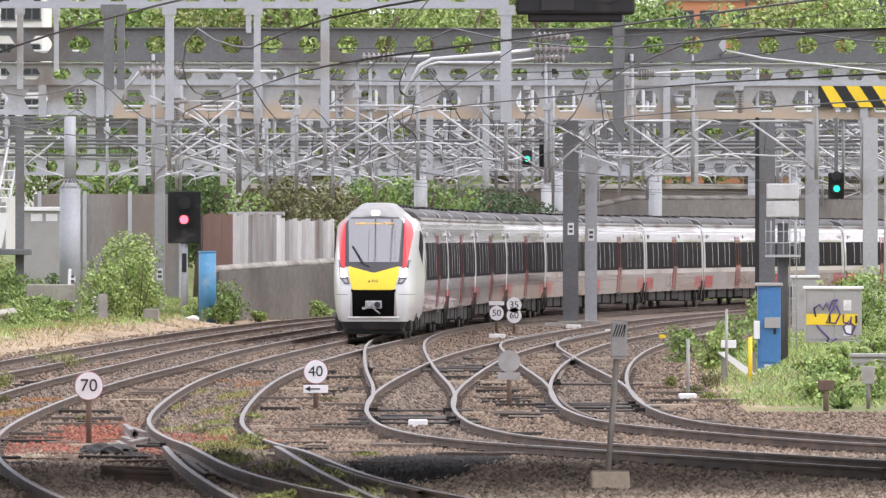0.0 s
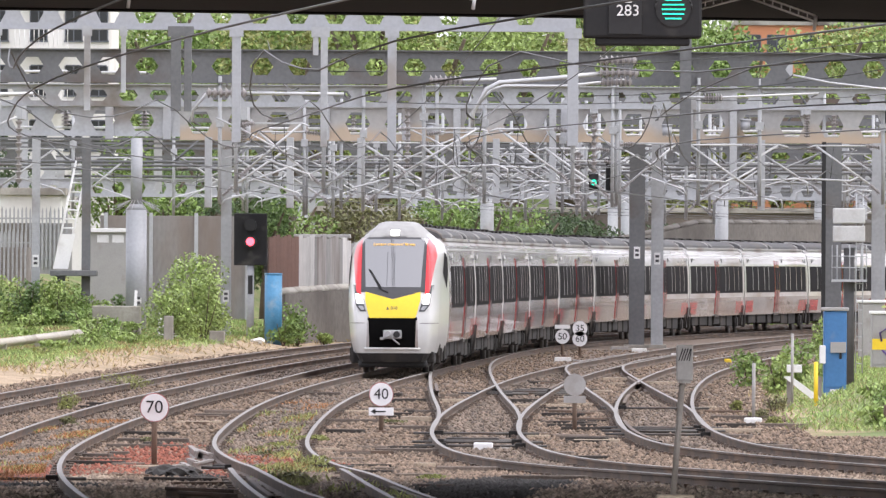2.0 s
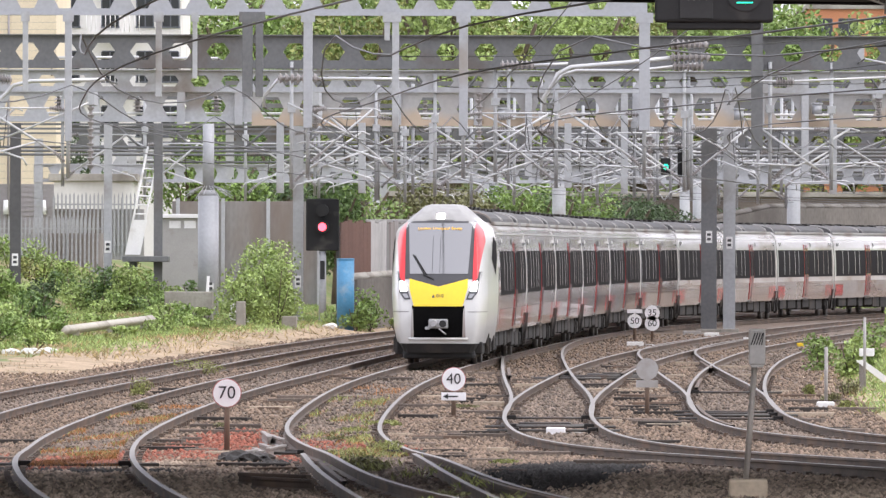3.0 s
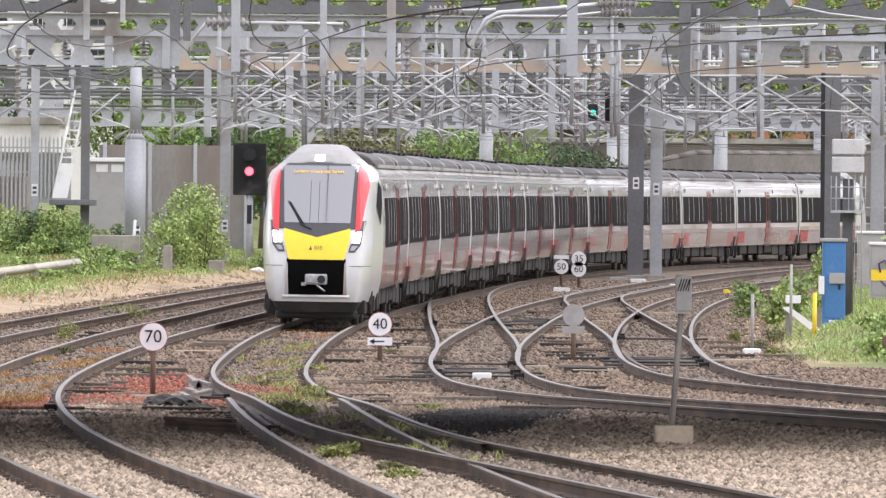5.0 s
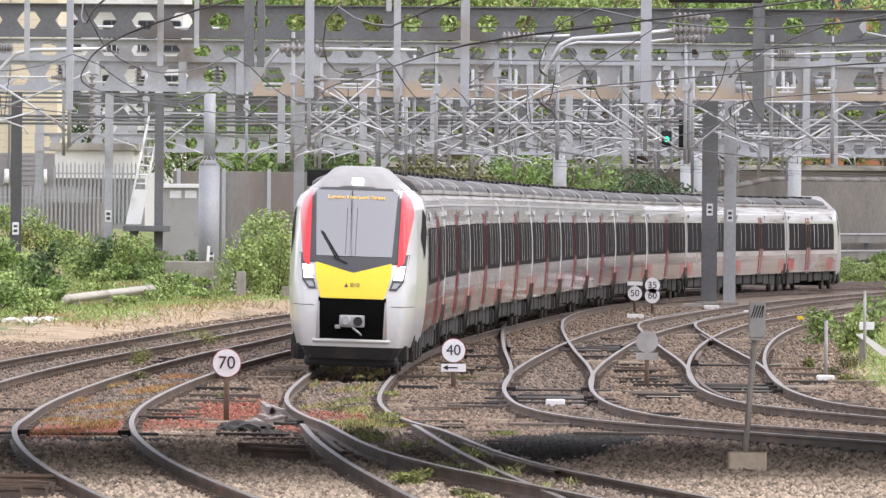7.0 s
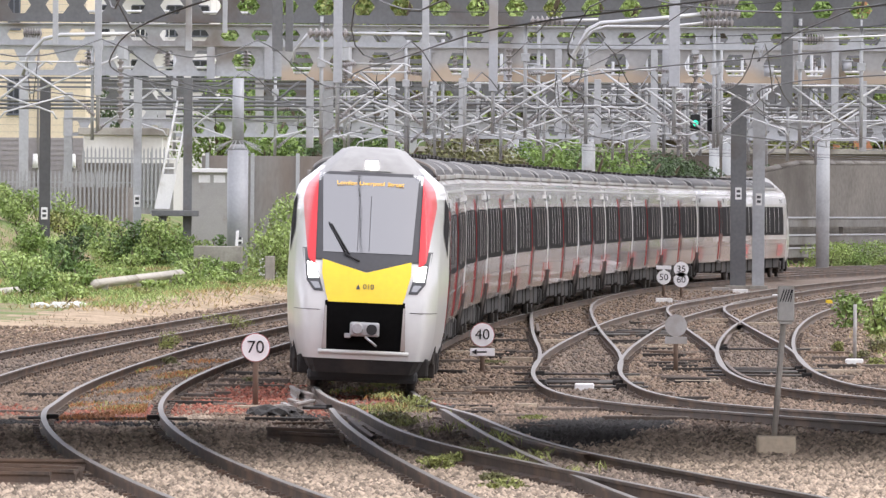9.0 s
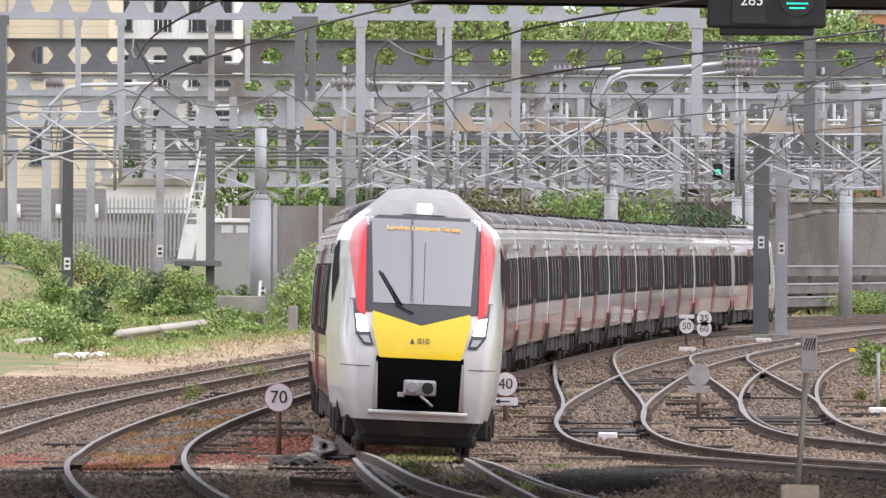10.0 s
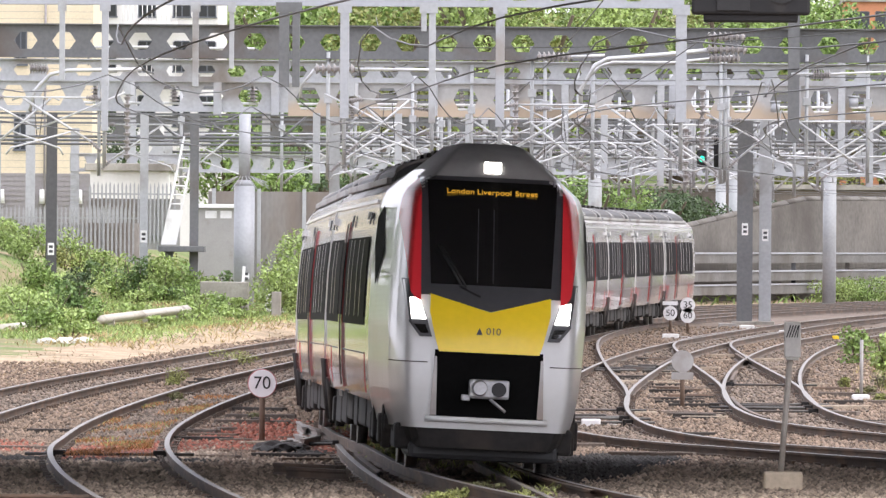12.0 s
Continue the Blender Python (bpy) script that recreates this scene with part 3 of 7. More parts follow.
def shell(length, nose):
    """The body shell: sides, shoulders and a low roof, with a taller shaped nose or a flat end."""
    bm = bmnew()
    zs = [0.62 + 0.06 * i for i in range(46)] + [3.35, 3.41, 3.50, 3.60, 3.70, 3.80, 3.88, 3.92] if nose else ZFINE
    rows_l, rows_r = [], []
    for z in zs:
        h = hw(z)
        h0 = hf(z) if nose else h
        y0 = nose_surf(h, z) if nose else 0.12
        yl = [y0, max(y0 + 0.2, 3.6), 5.4, length - 0.12] if nose else [y0, length * 0.35, length * 0.65, length - 0.12]
        zl = [z, z, min(z, ROOF_Z + 0.02 * (z - ROOF_Z)), min(z, ROOF_Z + 0.02 * (z - ROOF_Z))]
        rows_l.append([bm.verts.new((-w, y, zz)) for w, y, zz in zip((h0, h, h, h), yl, zl)])
        rows_r.append([bm.verts.new((w, y, zz)) for w, y, zz in zip((h0, h, h, h), yl, zl)])
    for rows, flip in ((rows_l, 1), (rows_r, 0)):
        for i in range(len(zs) - 1):
            for j in range(3):
                if zs[i] < 0.84 and (j > 0 or not nose):
                    continue
                q = (rows[i][j], rows[i][j + 1], rows[i + 1][j + 1], rows[i + 1][j])
                f = bm.faces.new(q if flip == 0 else q[::-1])
                zc = (zs[i] + zs[i + 1]) / 2
                f.material_index = 2 if zc > 3.3 else (1 if zc > 1.6 else 3)
                if nose and j == 0 and zc <= 3.6:
                    f.material_index = 0
    for j in range(3):
        f = bm.faces.new((rows_l[-1][j], rows_r[-1][j], rows_r[-1][j + 1], rows_l[-1][j + 1]))
        f.material_index = 2
    ends = [3] if nose else [0, 3]
    for j in ends:
        lo = [i for i, z in enumerate(zs) if z > 0.84]
        loop = [rows_l[i][j] for i in lo] + [rows_r[i][j] for i in reversed(lo)]
        f = bm.faces.new(loop if j == 0 else loop[::-1])
        f.material_index = 4
    if nose:
        grid = []
        for i, z in enumerate(zs):
            h = hf(z)
            row = [rows_l[i][0]] + [bm.verts.new((s * h, nose_surf(s * h, z), z)) for s in NS[1:-1]] + [rows_r[i][0]]
            grid.append(row)
        for i in range(len(zs) - 1):
            for j in range(len(NS) - 1):
                f = bm.faces.new((grid[i][j], grid[i][j + 1], grid[i + 1][j + 1], grid[i + 1][j]))
                f.material_index = 2 if zs[i] > 3.49 else 0
                f.smooth = True
        f = bm.faces.new(grid[-1] )
        f.material_index = 0
    bmesh.ops.recalc_face_normals(bm, faces=bm.faces)
    return bm


def nose_patch(bm, rows, lift=0.016, n=28):
    """A strip of the nose's skin: rows of (z, x left, x right), standing proud of it."""
    g = []
    for z, a, b in rows:
        g.append([bm.verts.new((a + (b - a) * k / n, nose_surf(a + (b - a) * k / n, z) - lift, z)) for k in range(n + 1)])
    for i in range(len(rows) - 1):
        for k in range(n):
            bm.faces.new((g[i][k], g[i][k + 1], g[i + 1][k + 1], g[i + 1][k]))
    bmesh.ops.recalc_face_normals(bm, faces=bm.faces)
    return bm


def vee_patch(bm, cols, lift=0.018, n=16):
    """A strip of the nose's skin by columns of (x, z low, z high)."""
    g = []
    for x, a, b in cols:
        g.append([bm.verts.new((x, nose_surf(x, a + (b - a) * k / n) - lift, a + (b - a) * k / n)) for k in range(n + 1)])
    for i in range(len(cols) - 1):
        for k in range(n):
            bm.faces.new((g[i][k], g[i + 1][k], g[i + 1][k + 1], g[i][k + 1]))
    bmesh.ops.recalc_face_normals(bm, faces=bm.faces)
    return bm


def lerp_rows(r0, r1, n):
    return [tuple(a + (b - a) * i / n for a, b in zip(r0, r1)) for i in range(n + 1)]


def side_panel(side, y0, y1, z0, z1, lift, depth=0.02):
    """A thin slab lying on the body side, following its lean."""
    bm = bmnew()
    zs = [z0] + [z for z in ZFINE if z0 + 0.03 < z < z1 - 0.03] + [z1]
    out = [[bm.verts.new((side * (hw(z) + lift), y, z)) for z in zs] for y in (y0, y1)]
    inn = [[bm.verts.new((side * (hw(z) + lift - depth), y, z)) for z in (z0, z1)] for y in (y0, y1)]
    for k in range(len(zs) - 1):
        bm.faces.new((out[0][k], out[1][k], out[1][k + 1], out[0][k + 1]))
    for k in (0, 1):
        bm.faces.new(out[k] + [inn[k][1], inn[k][0]])
    for k, e in ((0, 0), (1, len(zs) - 1)):
        bm.faces.new((out[0][e], out[1][e], inn[1][k], inn[0][k]))
    bmesh.ops.recalc_face_normals(bm, faces=bm.faces)
    return bm


def bogie(parent, yc, wheelbase=2.7):
    bm = bmnew()
    for s in (-1, 1):
        box(bm, s * 1.02 - 0.08, s * 1.02 + 0.08, yc - 1.75, yc + 1.75, 0.42, 0.62, 0.03)
        for k in (-1, 1):
            box(bm, s * 1.02 - 0.14, s * 1.02 + 0.14, yc + k * wheelbase / 2 - 0.22, yc + k * wheelbase / 2 + 0.22, 0.28, 0.62, 0.03)
            if yc > 5:
                tube(bm, (s * 1.16, yc + k * 0.42, 0.30), (s * 1.27, yc + k * 0.46, 1.10), 0.035)
                tube(bm, (s * 1.14, yc + k * 0.95, 0.30), (s * 1.22, yc + k * 1.0, 0.86), 0.045)
            box(bm, s * 1.06 - 0.06, s * 1.06 + 0.06, yc + k * 1.5 - 0.16, yc + k * 1.5 + 0.16, 0.22, 0.74, 0.03)
        box(bm, s * 1.08 - 0.1, s * 1.08 + 0.1, yc - 0.3, yc + 0.3, 0.3, 0.85, 0.04)
    box(bm, -0.95, 0.95, yc - 0.5, yc + 0.5, 0.35, 0.7, 0.05)
    part("bogie", bm, T_UNDER, parent, "dusty bogie frame with dampers")
    for k in (-1, 1):
        for s in (-1, 1):
            bm = bmnew()
            tube(bm, (s * 0.69, yc + k * wheelbase / 2, 0.43), (s * 0.82, yc + k * wheelbase / 2, 0.43), 0.43, 24)
            part("wheel", bm, T_STEEL, parent)


def sides(parent, length, y_first, doors):
    """Window band, panes, doors, lower red flashes and small fittings along both sides."""
    for side in (-1, 1):
        part("window_band", side_panel(side, y_first, length - 0.7, 1.74, 2.80, 0.006), PANE, parent, "dark glazed window band")
        y = y_first + 0.12
        k = 0
        while y < length - 1.5:
            y1 = min(y + (1.75, 1.45, 1.75, 1.1)[k % 4], length - 0.8)
            k += 1
            if not any(y < d + 0.72 and y1 > d - 0.72 for d in doors):
                pn = part("window", side_panel(side, y, y1, 1.84, 2.76, 0.014), PANE, parent)
                # pale pillar, which doubles as a bright reflection beside the pane
                part("pillar_glint", side_panel(side, y1 + 0.03, y1 + 0.09, 1.84, 2.77, 0.018), T_SIDE, pn)
            y = y1 + 0.14
        for d in doors:
            dr = part("door", side_panel(side, d - 0.66, d + 0.66, 0.93, 3.02, 0.024), T_DOOR, parent, "dull red sliding passenger door")
            for q in (-1, 1):
                part("door_window", side_panel(side, d + q * 0.32 - 0.22, d + q * 0.32 + 0.22, 1.84, 2.76, 0.032), PANE, dr)
            part("door_gap", side_panel(side, d - 0.012, d + 0.012, 0.95, 3.0, 0.034), SEAM, dr)
            part("door_step", side_panel(side, d - 0.7, d + 0.7, 0.80, 0.88, 0.05), T_STEEL, dr)
        for y0, y1 in ((max(y_first, 0.15), y_first + 2.1), (length - 2.7, length - 0.15)):
            part("red_flash", side_panel(side, y0, y1, 0.94, 1.42, 0.007), T_REDSIDE, parent, "faded red flash low on the side")
        part("joint_seal", side_panel(side, length - 0.16, length + 0.10, 0.86, 3.40, 0.010), BLACK, parent, "black joint seal between carriages")
        # pale strip stands for the highlight where the body end rounds off
        part("end_highlight", side_panel(side, length - 0.34, length - 0.20, 0.88, 3.38, 0.016), T_WHITE, parent, "pale strip painted as the highlight on the rounded body end")
        part("gutter", side_panel(side, y_first - 0.3, length - 0.15, 3.20, 3.24, 0.02), T_WHITE, parent)
        part("panel_seam", side_panel(side, y_first, length - 0.3, 1.40, 1.415, 0.008), SEAM, parent)
        for y in (y_first + 0.45, length * 0.5 + 1.6, length - 1.0):
            part("door_lamp", side_panel(side, y, y + 0.16, 2.95, 3.09, 0.03), T_GREY, parent)
        for y in (y_first + 0.9, length - 1.5):
            part("camera_pod", side_panel(side, y, y + 0.2, 3.01, 3.10, 0.05, 0.06), T_WHITE, parent, "small white side camera pod")


def roof_gear(parent, length, y0):
    """Dark arched equipment covers standing on the low roof, with gaps between them."""
    L = (length - y0 - 1.0 - 1.1) / 2
    for a, w, h in ((y0, 0.98, 0.36), (y0 + L + 1.1, 0.96, 0.34)):
        b = a + L
        bm = bmnew()
        n = 12
        rings = []
        for y, q in ((a, 0.80), (a + 0.35, 1.0), (b - 0.35, 1.0), (b, 0.80)):
            rings.append([bm.verts.new((-w * math.cos(math.pi * i / n), y, ROOF_Z - 0.02 + h * q * math.sin(math.pi * i / n) ** 0.75)) for i in range(n + 1)])
        for r0, r1 in zip(rings[:-1], rings[1:]):
            for i in range(n):
                bm.faces.new((r0[i], r0[i + 1], r1[i + 1], r1[i]))
        bm.faces.new(rings[0][::-1])
        bm.faces.new(rings[-1])
        bmesh.ops.recalc_face_normals(bm, faces=bm.faces)
        pod = part("roof_pod", bm, T_BOX, parent, "dark arched roof equipment cover")
        for y in (a + 0.1, b - 0.1):
            bm = bmnew()
            pipe(bm, [(-w * 1.0 * math.cos(math.pi * i / n), y, ROOF_Z - 0.01 + h * 0.86 * math.sin(math.pi * i / n) ** 0.75) for i in range(n + 1)], 0.03, 6)
            part("pod_rim", bm, T_ROOF, pod, "pale rim of the cover")
        for k in range(3):
            bm = bmnew()
            yk = a + L * (k + 0.5) / 3
            box(bm, -0.5, 0.5, yk - 0.5, yk + 0.5, ROOF_Z + h - 0.05, ROOF_Z + h + 0.02, 0.02)
            part("vent_grille", bm, T_UNDER, pod)
    for s in (-1, 1):
        bm = bmnew()
        box(bm, s * 1.04 - 0.03, s * 1.04 + 0.03, y0, length - 0.5, ROOF_Z - 0.06, ROOF_Z + 0.02, 0.01)
        part("roof_rail", bm, T_ROOF, parent)


def under_gear(parent, length, y0):
    y = y0
    rng = random.Random(5)
    while y < length - 3:
        l = rng.uniform(1.2, 2.6)
        bm = bmnew()
        box(bm, -1.12, 1.12, y, y + l, 0.40 + rng.uniform(0, 0.12), 1.0, 0.04)
        part("underfloor_box", bm, T_UNDER, parent, "black underfloor equipment box")
        y += l + rng.uniform(0.2, 0.6)


SHELL_MATS = [T_WHITE, T_SIDE, T_ROOF, T_LOWER, SEAM]


DROP = -0.12


def settle(car):
    """The body rides low between the bogies."""
    for o in car.children:
        if not o.name.startswith(("wheel", "bogie")):
            o.location.z += DROP
    return car


def middle_car(length):
    car = thing("carriage", "white and grey passenger carriage with dark window band and red doors", "train carriage", group="carriages of the train")
    part("body", shell(length, False), SHELL_MATS, car)
    sides(car, length, 0.6, [length * 0.5])
    roof_gear(car, length, 1.0)
    under_gear(car, length, 2.4)
    bogie(car, length)
    bm = bmnew()
    box(bm, -1.0, 1.0, length - 0.16, length + 0.16, 0.75, 3.40, 0.05)
    part("gangway", bm, T_UNDER, car, "black rubber gangway bellows")
    return settle(car)


def cab_car(length):
    car = thing("cab_carriage", "white driving carriage with red pillars and yellow front panel", "train carriage", group="carriages of the train")
    part("body", shell(length, True), SHELL_MATS, car)
    # windscreen, its dark surround, and the panel under it
    bm = bmnew()
    nose_patch(bm, lerp_rows((2.14, -0.82, 0.82), (3.52, -0.83, 0.83), 40), 0.012)
    part("windscreen_surround", bm, T_GREY, car, "dark grey windscreen surround")
    bm = bmnew()
    nose_patch(bm, lerp_rows((2.27, -0.69, 0.69), (3.47, -0.75, 0.75), 40), 0.022)
    screen = part("windscreen", bm, SCREEN, car, "large raked windscreen reflecting the sky", smooth=True)
    for tx, x in (("London", -0.37), ("Liverpool", 0.02), ("Street", 0.39)):
        words(tx, 0.105, AMBER_ON, screen, pose(x, nose_surf(0.3, 3.345) - 0.036, 3.345, 50), "destination_word")
    for x in (-0.16, 0.02):
        bm = bmnew()
        nose_patch(bm, lerp_rows((2.3, x - 0.006, x + 0.006), (3.15, x - 0.006, x + 0.006), 12), 0.028, 1)
        part("heater_line", bm, T_GREY, screen)
    bm = bmnew()
    for a, b in (((-0.62, 2.72), (-0.34, 2.26)), ((-0.58, 2.70), (-0.28, 2.24)), ((-0.36, 2.25), (-0.12, 2.14))):
        tube(bm, (a[0], nose_surf(a[0], a[1]) - 0.05, a[1]), (b[0], nose_surf(b[0], b[1]) - 0.05, b[1]), 0.014, 6)
    part("wiper", bm, BLACK, car, "black parked wiper arm")
    bm = bmnew()
    vee_patch(bm, [(-0.80 + 0.04 * i, 1.97 + 0.20 * abs(-0.80 + 0.04 * i) / 0.8, 2.15 + 0.06 * (1 - abs(-0.8 + 0.04 * i))) for i in range(41)], 0.019)
    part("centre_panel", bm, T_GREY, car, "anthracite panel dipping in a vee")
    for s in (-1, 1):
        bm = bmnew()
        rows = []
        for i in range(41):
            t = i / 40
            z = 2.08 + t * 1.44
            xi = 0.80 + 0.02 * t
            xo = float(np.interp(t, [0, 0.06, 0.9, 1], [0.84, 0.92, 1.10, 0.99]))
            rows.append((z, s * xi, s * min(xo, 0.975 * hf(z))))
        nose_patch(bm, rows, 0.04, 12)
        part("red_pillar", bm, T_RED, car, "bright red windscreen pillar")
    # yellow panel with the fleet emblem bars
    bm = bmnew()
    cols = []
    for i in range(37):
        x = -0.69 + i * 0.69 / 18
        top = 1.965 + 0.19 * abs(x) / 0.69
        low = 1.50 + max(0, (abs(x) - 0.585)) * 4.2
        cols.append((x, low, top))
    vee_patch(bm, cols, 0.022)
    yel = part("yellow_panel", bm, T_YELLOW, car, "yellow warning panel with a small dark number")
    bm = bmnew()
    nose_patch(bm, [(1.705, -0.155, -0.085), (1.785, -0.121, -0.119)], 0.03, 2)
    part("triangle_mark", bm, T_GREY, yel)
    words("010", 0.115, T_GREY, yel, pose(0.04, nose_surf(0.0, 1.74) - 0.034, 1.745, 75), "fleet_number")
    # head lamps: a dark slanted cluster, a lit lens above and a thin strip up the outside
    for s in (-1, 1):
        bm = bmnew()
        rows = []
        for i in range(21):
            t = i / 20
            z = 1.66 + t * 0.66
            xi = float(np.interp(t, [0, 0.3, 1], [0.66, 0.72, 0.93]))
            xo = float(np.interp(t, [0, 0.25, 1], [0.80, 0.93, 1.02]))
            rows.append((z, s * xi, s * xo))
        nose_patch(bm, rows, 0.018, 8)
        hl = part("headlight", bm, T_GREY, car, "slanted dark headlight cluster")
        bm = bmnew()
        nose_patch(bm, lerp_rows((1.86, s * 0.735, s * 0.90), (2.10, s * 0.82, s * 0.93), 8), 0.03, 6)
        part("headlight_lens", bm, LAMP_ON, hl, "lit white headlight")
        bm = bmnew()
        nose_patch(bm, lerp_rows((1.84, s * 0.925, s * 0.945), (2.30, s * 0.985, s * 1.005), 8), 0.028, 3)
        part("light_strip", bm, T_WHITE, hl, "pale strip up the outer edge")
        bm = bmnew()
        nose_patch(bm, lerp_rows((1.70, s * 0.70, s * 0.79), (1.80, s * 0.74, s * 0.87), 4), 0.028, 4)
        part("tail_lens", bm, SCREEN, hl, "unlit lower lamp glass")
    bm = bmnew()
    nose_patch(bm, lerp_rows((3.545, -0.33, 0.33), (3.76, -0.20, 0.20), 5), 0.03)
    pod = part("lamp_pod", bm, T_ROOF, car, "grey trapezoid lamp pod on the roof edge")
    bm = bmnew()
    nose_patch(bm, lerp_rows((3.58, -0.095, 0.095), (3.70, -0.095, 0.095), 4), 0.05, 4)
    part("marker_lamp", bm, LAMP_ON, pod, "lit square marker lamp")
    # coupler opening: a flat sheet painted as its shade, with pale cheeks at its sides and a sill under it
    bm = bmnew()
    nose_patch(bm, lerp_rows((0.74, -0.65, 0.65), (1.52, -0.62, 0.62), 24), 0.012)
    part("coupler_shade_sheet", bm, RECESS_SHADE, car, "flat black sheet painted as the shade in the coupler opening")
    for s in (-1, 1):
        bm = bmnew()
        nose_patch(bm, lerp_rows((0.77, s * 0.575, s * 0.65), (1.44, s * 0.595, s * 0.62), 16), 0.03, 6)
        part("cheek", bm, T_LOWER, car, "grey inner cheek of the opening")
    bm = bmnew()
    pipe(bm, [(x, nose_surf(x, 0.73) - 0.012, 0.73) for x in np.linspace(-0.7, 0.7, 13)], 0.035, 8)
    part("recess_sill", bm, T_WHITE, car, "rounded pale sill under the coupler opening")
    bm = bmnew()
    box(bm, -0.22, 0.24, -0.16, 0.10, 0.98, 1.20, 0.03)
    tube(bm, (-0.10, -0.30, 1.10), (-0.10, -0.10, 1.10), 0.075, 14, 0.10)
    tube(bm, (0.02, -0.20, 0.98), (0.20, -0.22, 0.84), 0.018)
    box(bm, -0.30, -0.2, -0.10, 0.05, 0.95, 1.02, 0.01)
    cp = part("coupler", bm, T_COUPLER, car, "grey automatic coupler head")
    bm = bmnew()
    tube(bm, (0.12, -0.18, 1.09), (0.12, -0.05, 1.09), 0.085, 16)
    part("coupler_cone", bm, BLACK, cp)
    # seam line round the nose, plough under it
    for s in (-1, 1):
        bm = bmnew()
        for k in range(12):
            xa, xb = s * (0.70 + (hf(1.37) - 0.705) * k / 12), s * (0.70 + (hf(1.37) - 0.705) * (k + 1) / 12)
            tube(bm, (xa, nose_surf(xa, 1.37) - 0.002, 1.37), (xb, nose_surf(xb, 1.37) - 0.002, 1.37), 0.007, 5)
        part("nose_seam", bm, SEAM, car)
    bm = bmnew()
    nose_patch(bm, [(0.40, -0.96, 0.96), (0.50, -1.0, 1.0), (0.625, -1.06, 1.06)], -0.02, 24)
    box(bm, -1.02, 1.02, 0.62, 3.0, 0.36, 0.66, 0.04)
    part("skirt", bm, T_UNDER, car, "black rubber-edged skirt under the nose")
    bm = bmnew()
    box(bm, -0.86, 0.86, 0.40, 2.6, 0.26, 0.46, 0.06)
    part("plough", bm, BLACK, car, "black obstacle deflector")
    # cab side windows
    for s in (-1, 1):
        bm = bmnew()
        vs = [bm.verts.new((s * (hw(z) * (1 - (1 - TAPER) * (3.6 - y) / (3.6 - nose_surf(2.0, z))) + 0.014), y, z)) for y, z in ((3.10, 3.16), (3.50, 3.02), (3.40, 2.70), (2.95, 2.22), (2.30, 2.62))]
        bm.faces.new(vs)
        bmesh.ops.recalc_face_normals(bm, faces=bm.faces)
        part("cab_window", bm, PANE, car, "kite-shaped cab side window")
    sides(car, length, 5.0, [length * 0.66])
    roof_gear(car, length, 5.6)
    under_gear(car, length, 5.2)
    bogie(car, 3.6)
    bogie(car, length)
    bm = bmnew()
    box(bm, -1.0, 1.0, length - 0.16, length + 0.16, 0.75, 3.40, 0.05)
    part("gangway", bm, T_UNDER, car, "black rubber gangway bellows")
    return settle(car)


END_L, MID_L = 20.8, 19.5
YS = np.arange(60, 640, 0.5)
XS = T3(YS)
SS = np.concatenate([[0], np.cumsum(np.hypot(np.diff(YS), np.diff(XS)))])
front = cab_car(END_L)
mids = [middle_car(MID_L)]
for i in range(9):
    mids.append(copy_thing(mids[0], pose(0, 0, 0)))
rear = copy_thing(front, pose(0, 0, 0))
CARS = [(front, 0.0, END_L, 1)] + [(c, END_L + MID_L * i, END_L + MID_L * (i + 1), 1) for i, c in enumerate(mids)] + [(rear, END_L + 10 * MID_L, 2 * END_L + 10 * MID_L, -1)]


def on_track(s):
    y = float(np.interp(s, SS, YS))
    return Vector((float(np.interp(s, SS, XS)), y, float(rail_level(y))))


def motions():
    """Every carriage runs at one speed on two points of the curved line, leaning with the banked rails."""
    for car, a, b, way in CARS:
        rows = []
        for k in range(25):
            t = k * 0.5
            s = float(np.interp(281.7 - 13.8 * t, YS, SS))
            lo, hi = (3.6 if a == 0 else 0.0), (b - a - (3.6 if way == -1 else 0.0))
            p, q = on_track(s + a + lo), on_track(s + a + hi)
            d = (q - p) / (hi - lo)
            o = p - d * lo if way == 1 else q + d * (b - a - hi)
            lean = float(cant((p.y + q.y) / 2 - 5.0)) * way
            yaw = math.degrees(math.atan2(-d.x, d.y)) + (0 if way == 1 else 180)
            pitch = math.degrees(math.asin(d.z)) * way
            rows.append((t, pose(o.x, o.y, o.z, pitch, lean, yaw)))
        walk(car, rows)




# ---- bridge overhead ----
SOOTY = mat("sooty_brick_abutment", (0.05, 0.045, 0.04), 0.95, 0, 0.3, 0.5, 8, dirt=(0.09, 0.075, 0.06), dirt_amount=0.3)


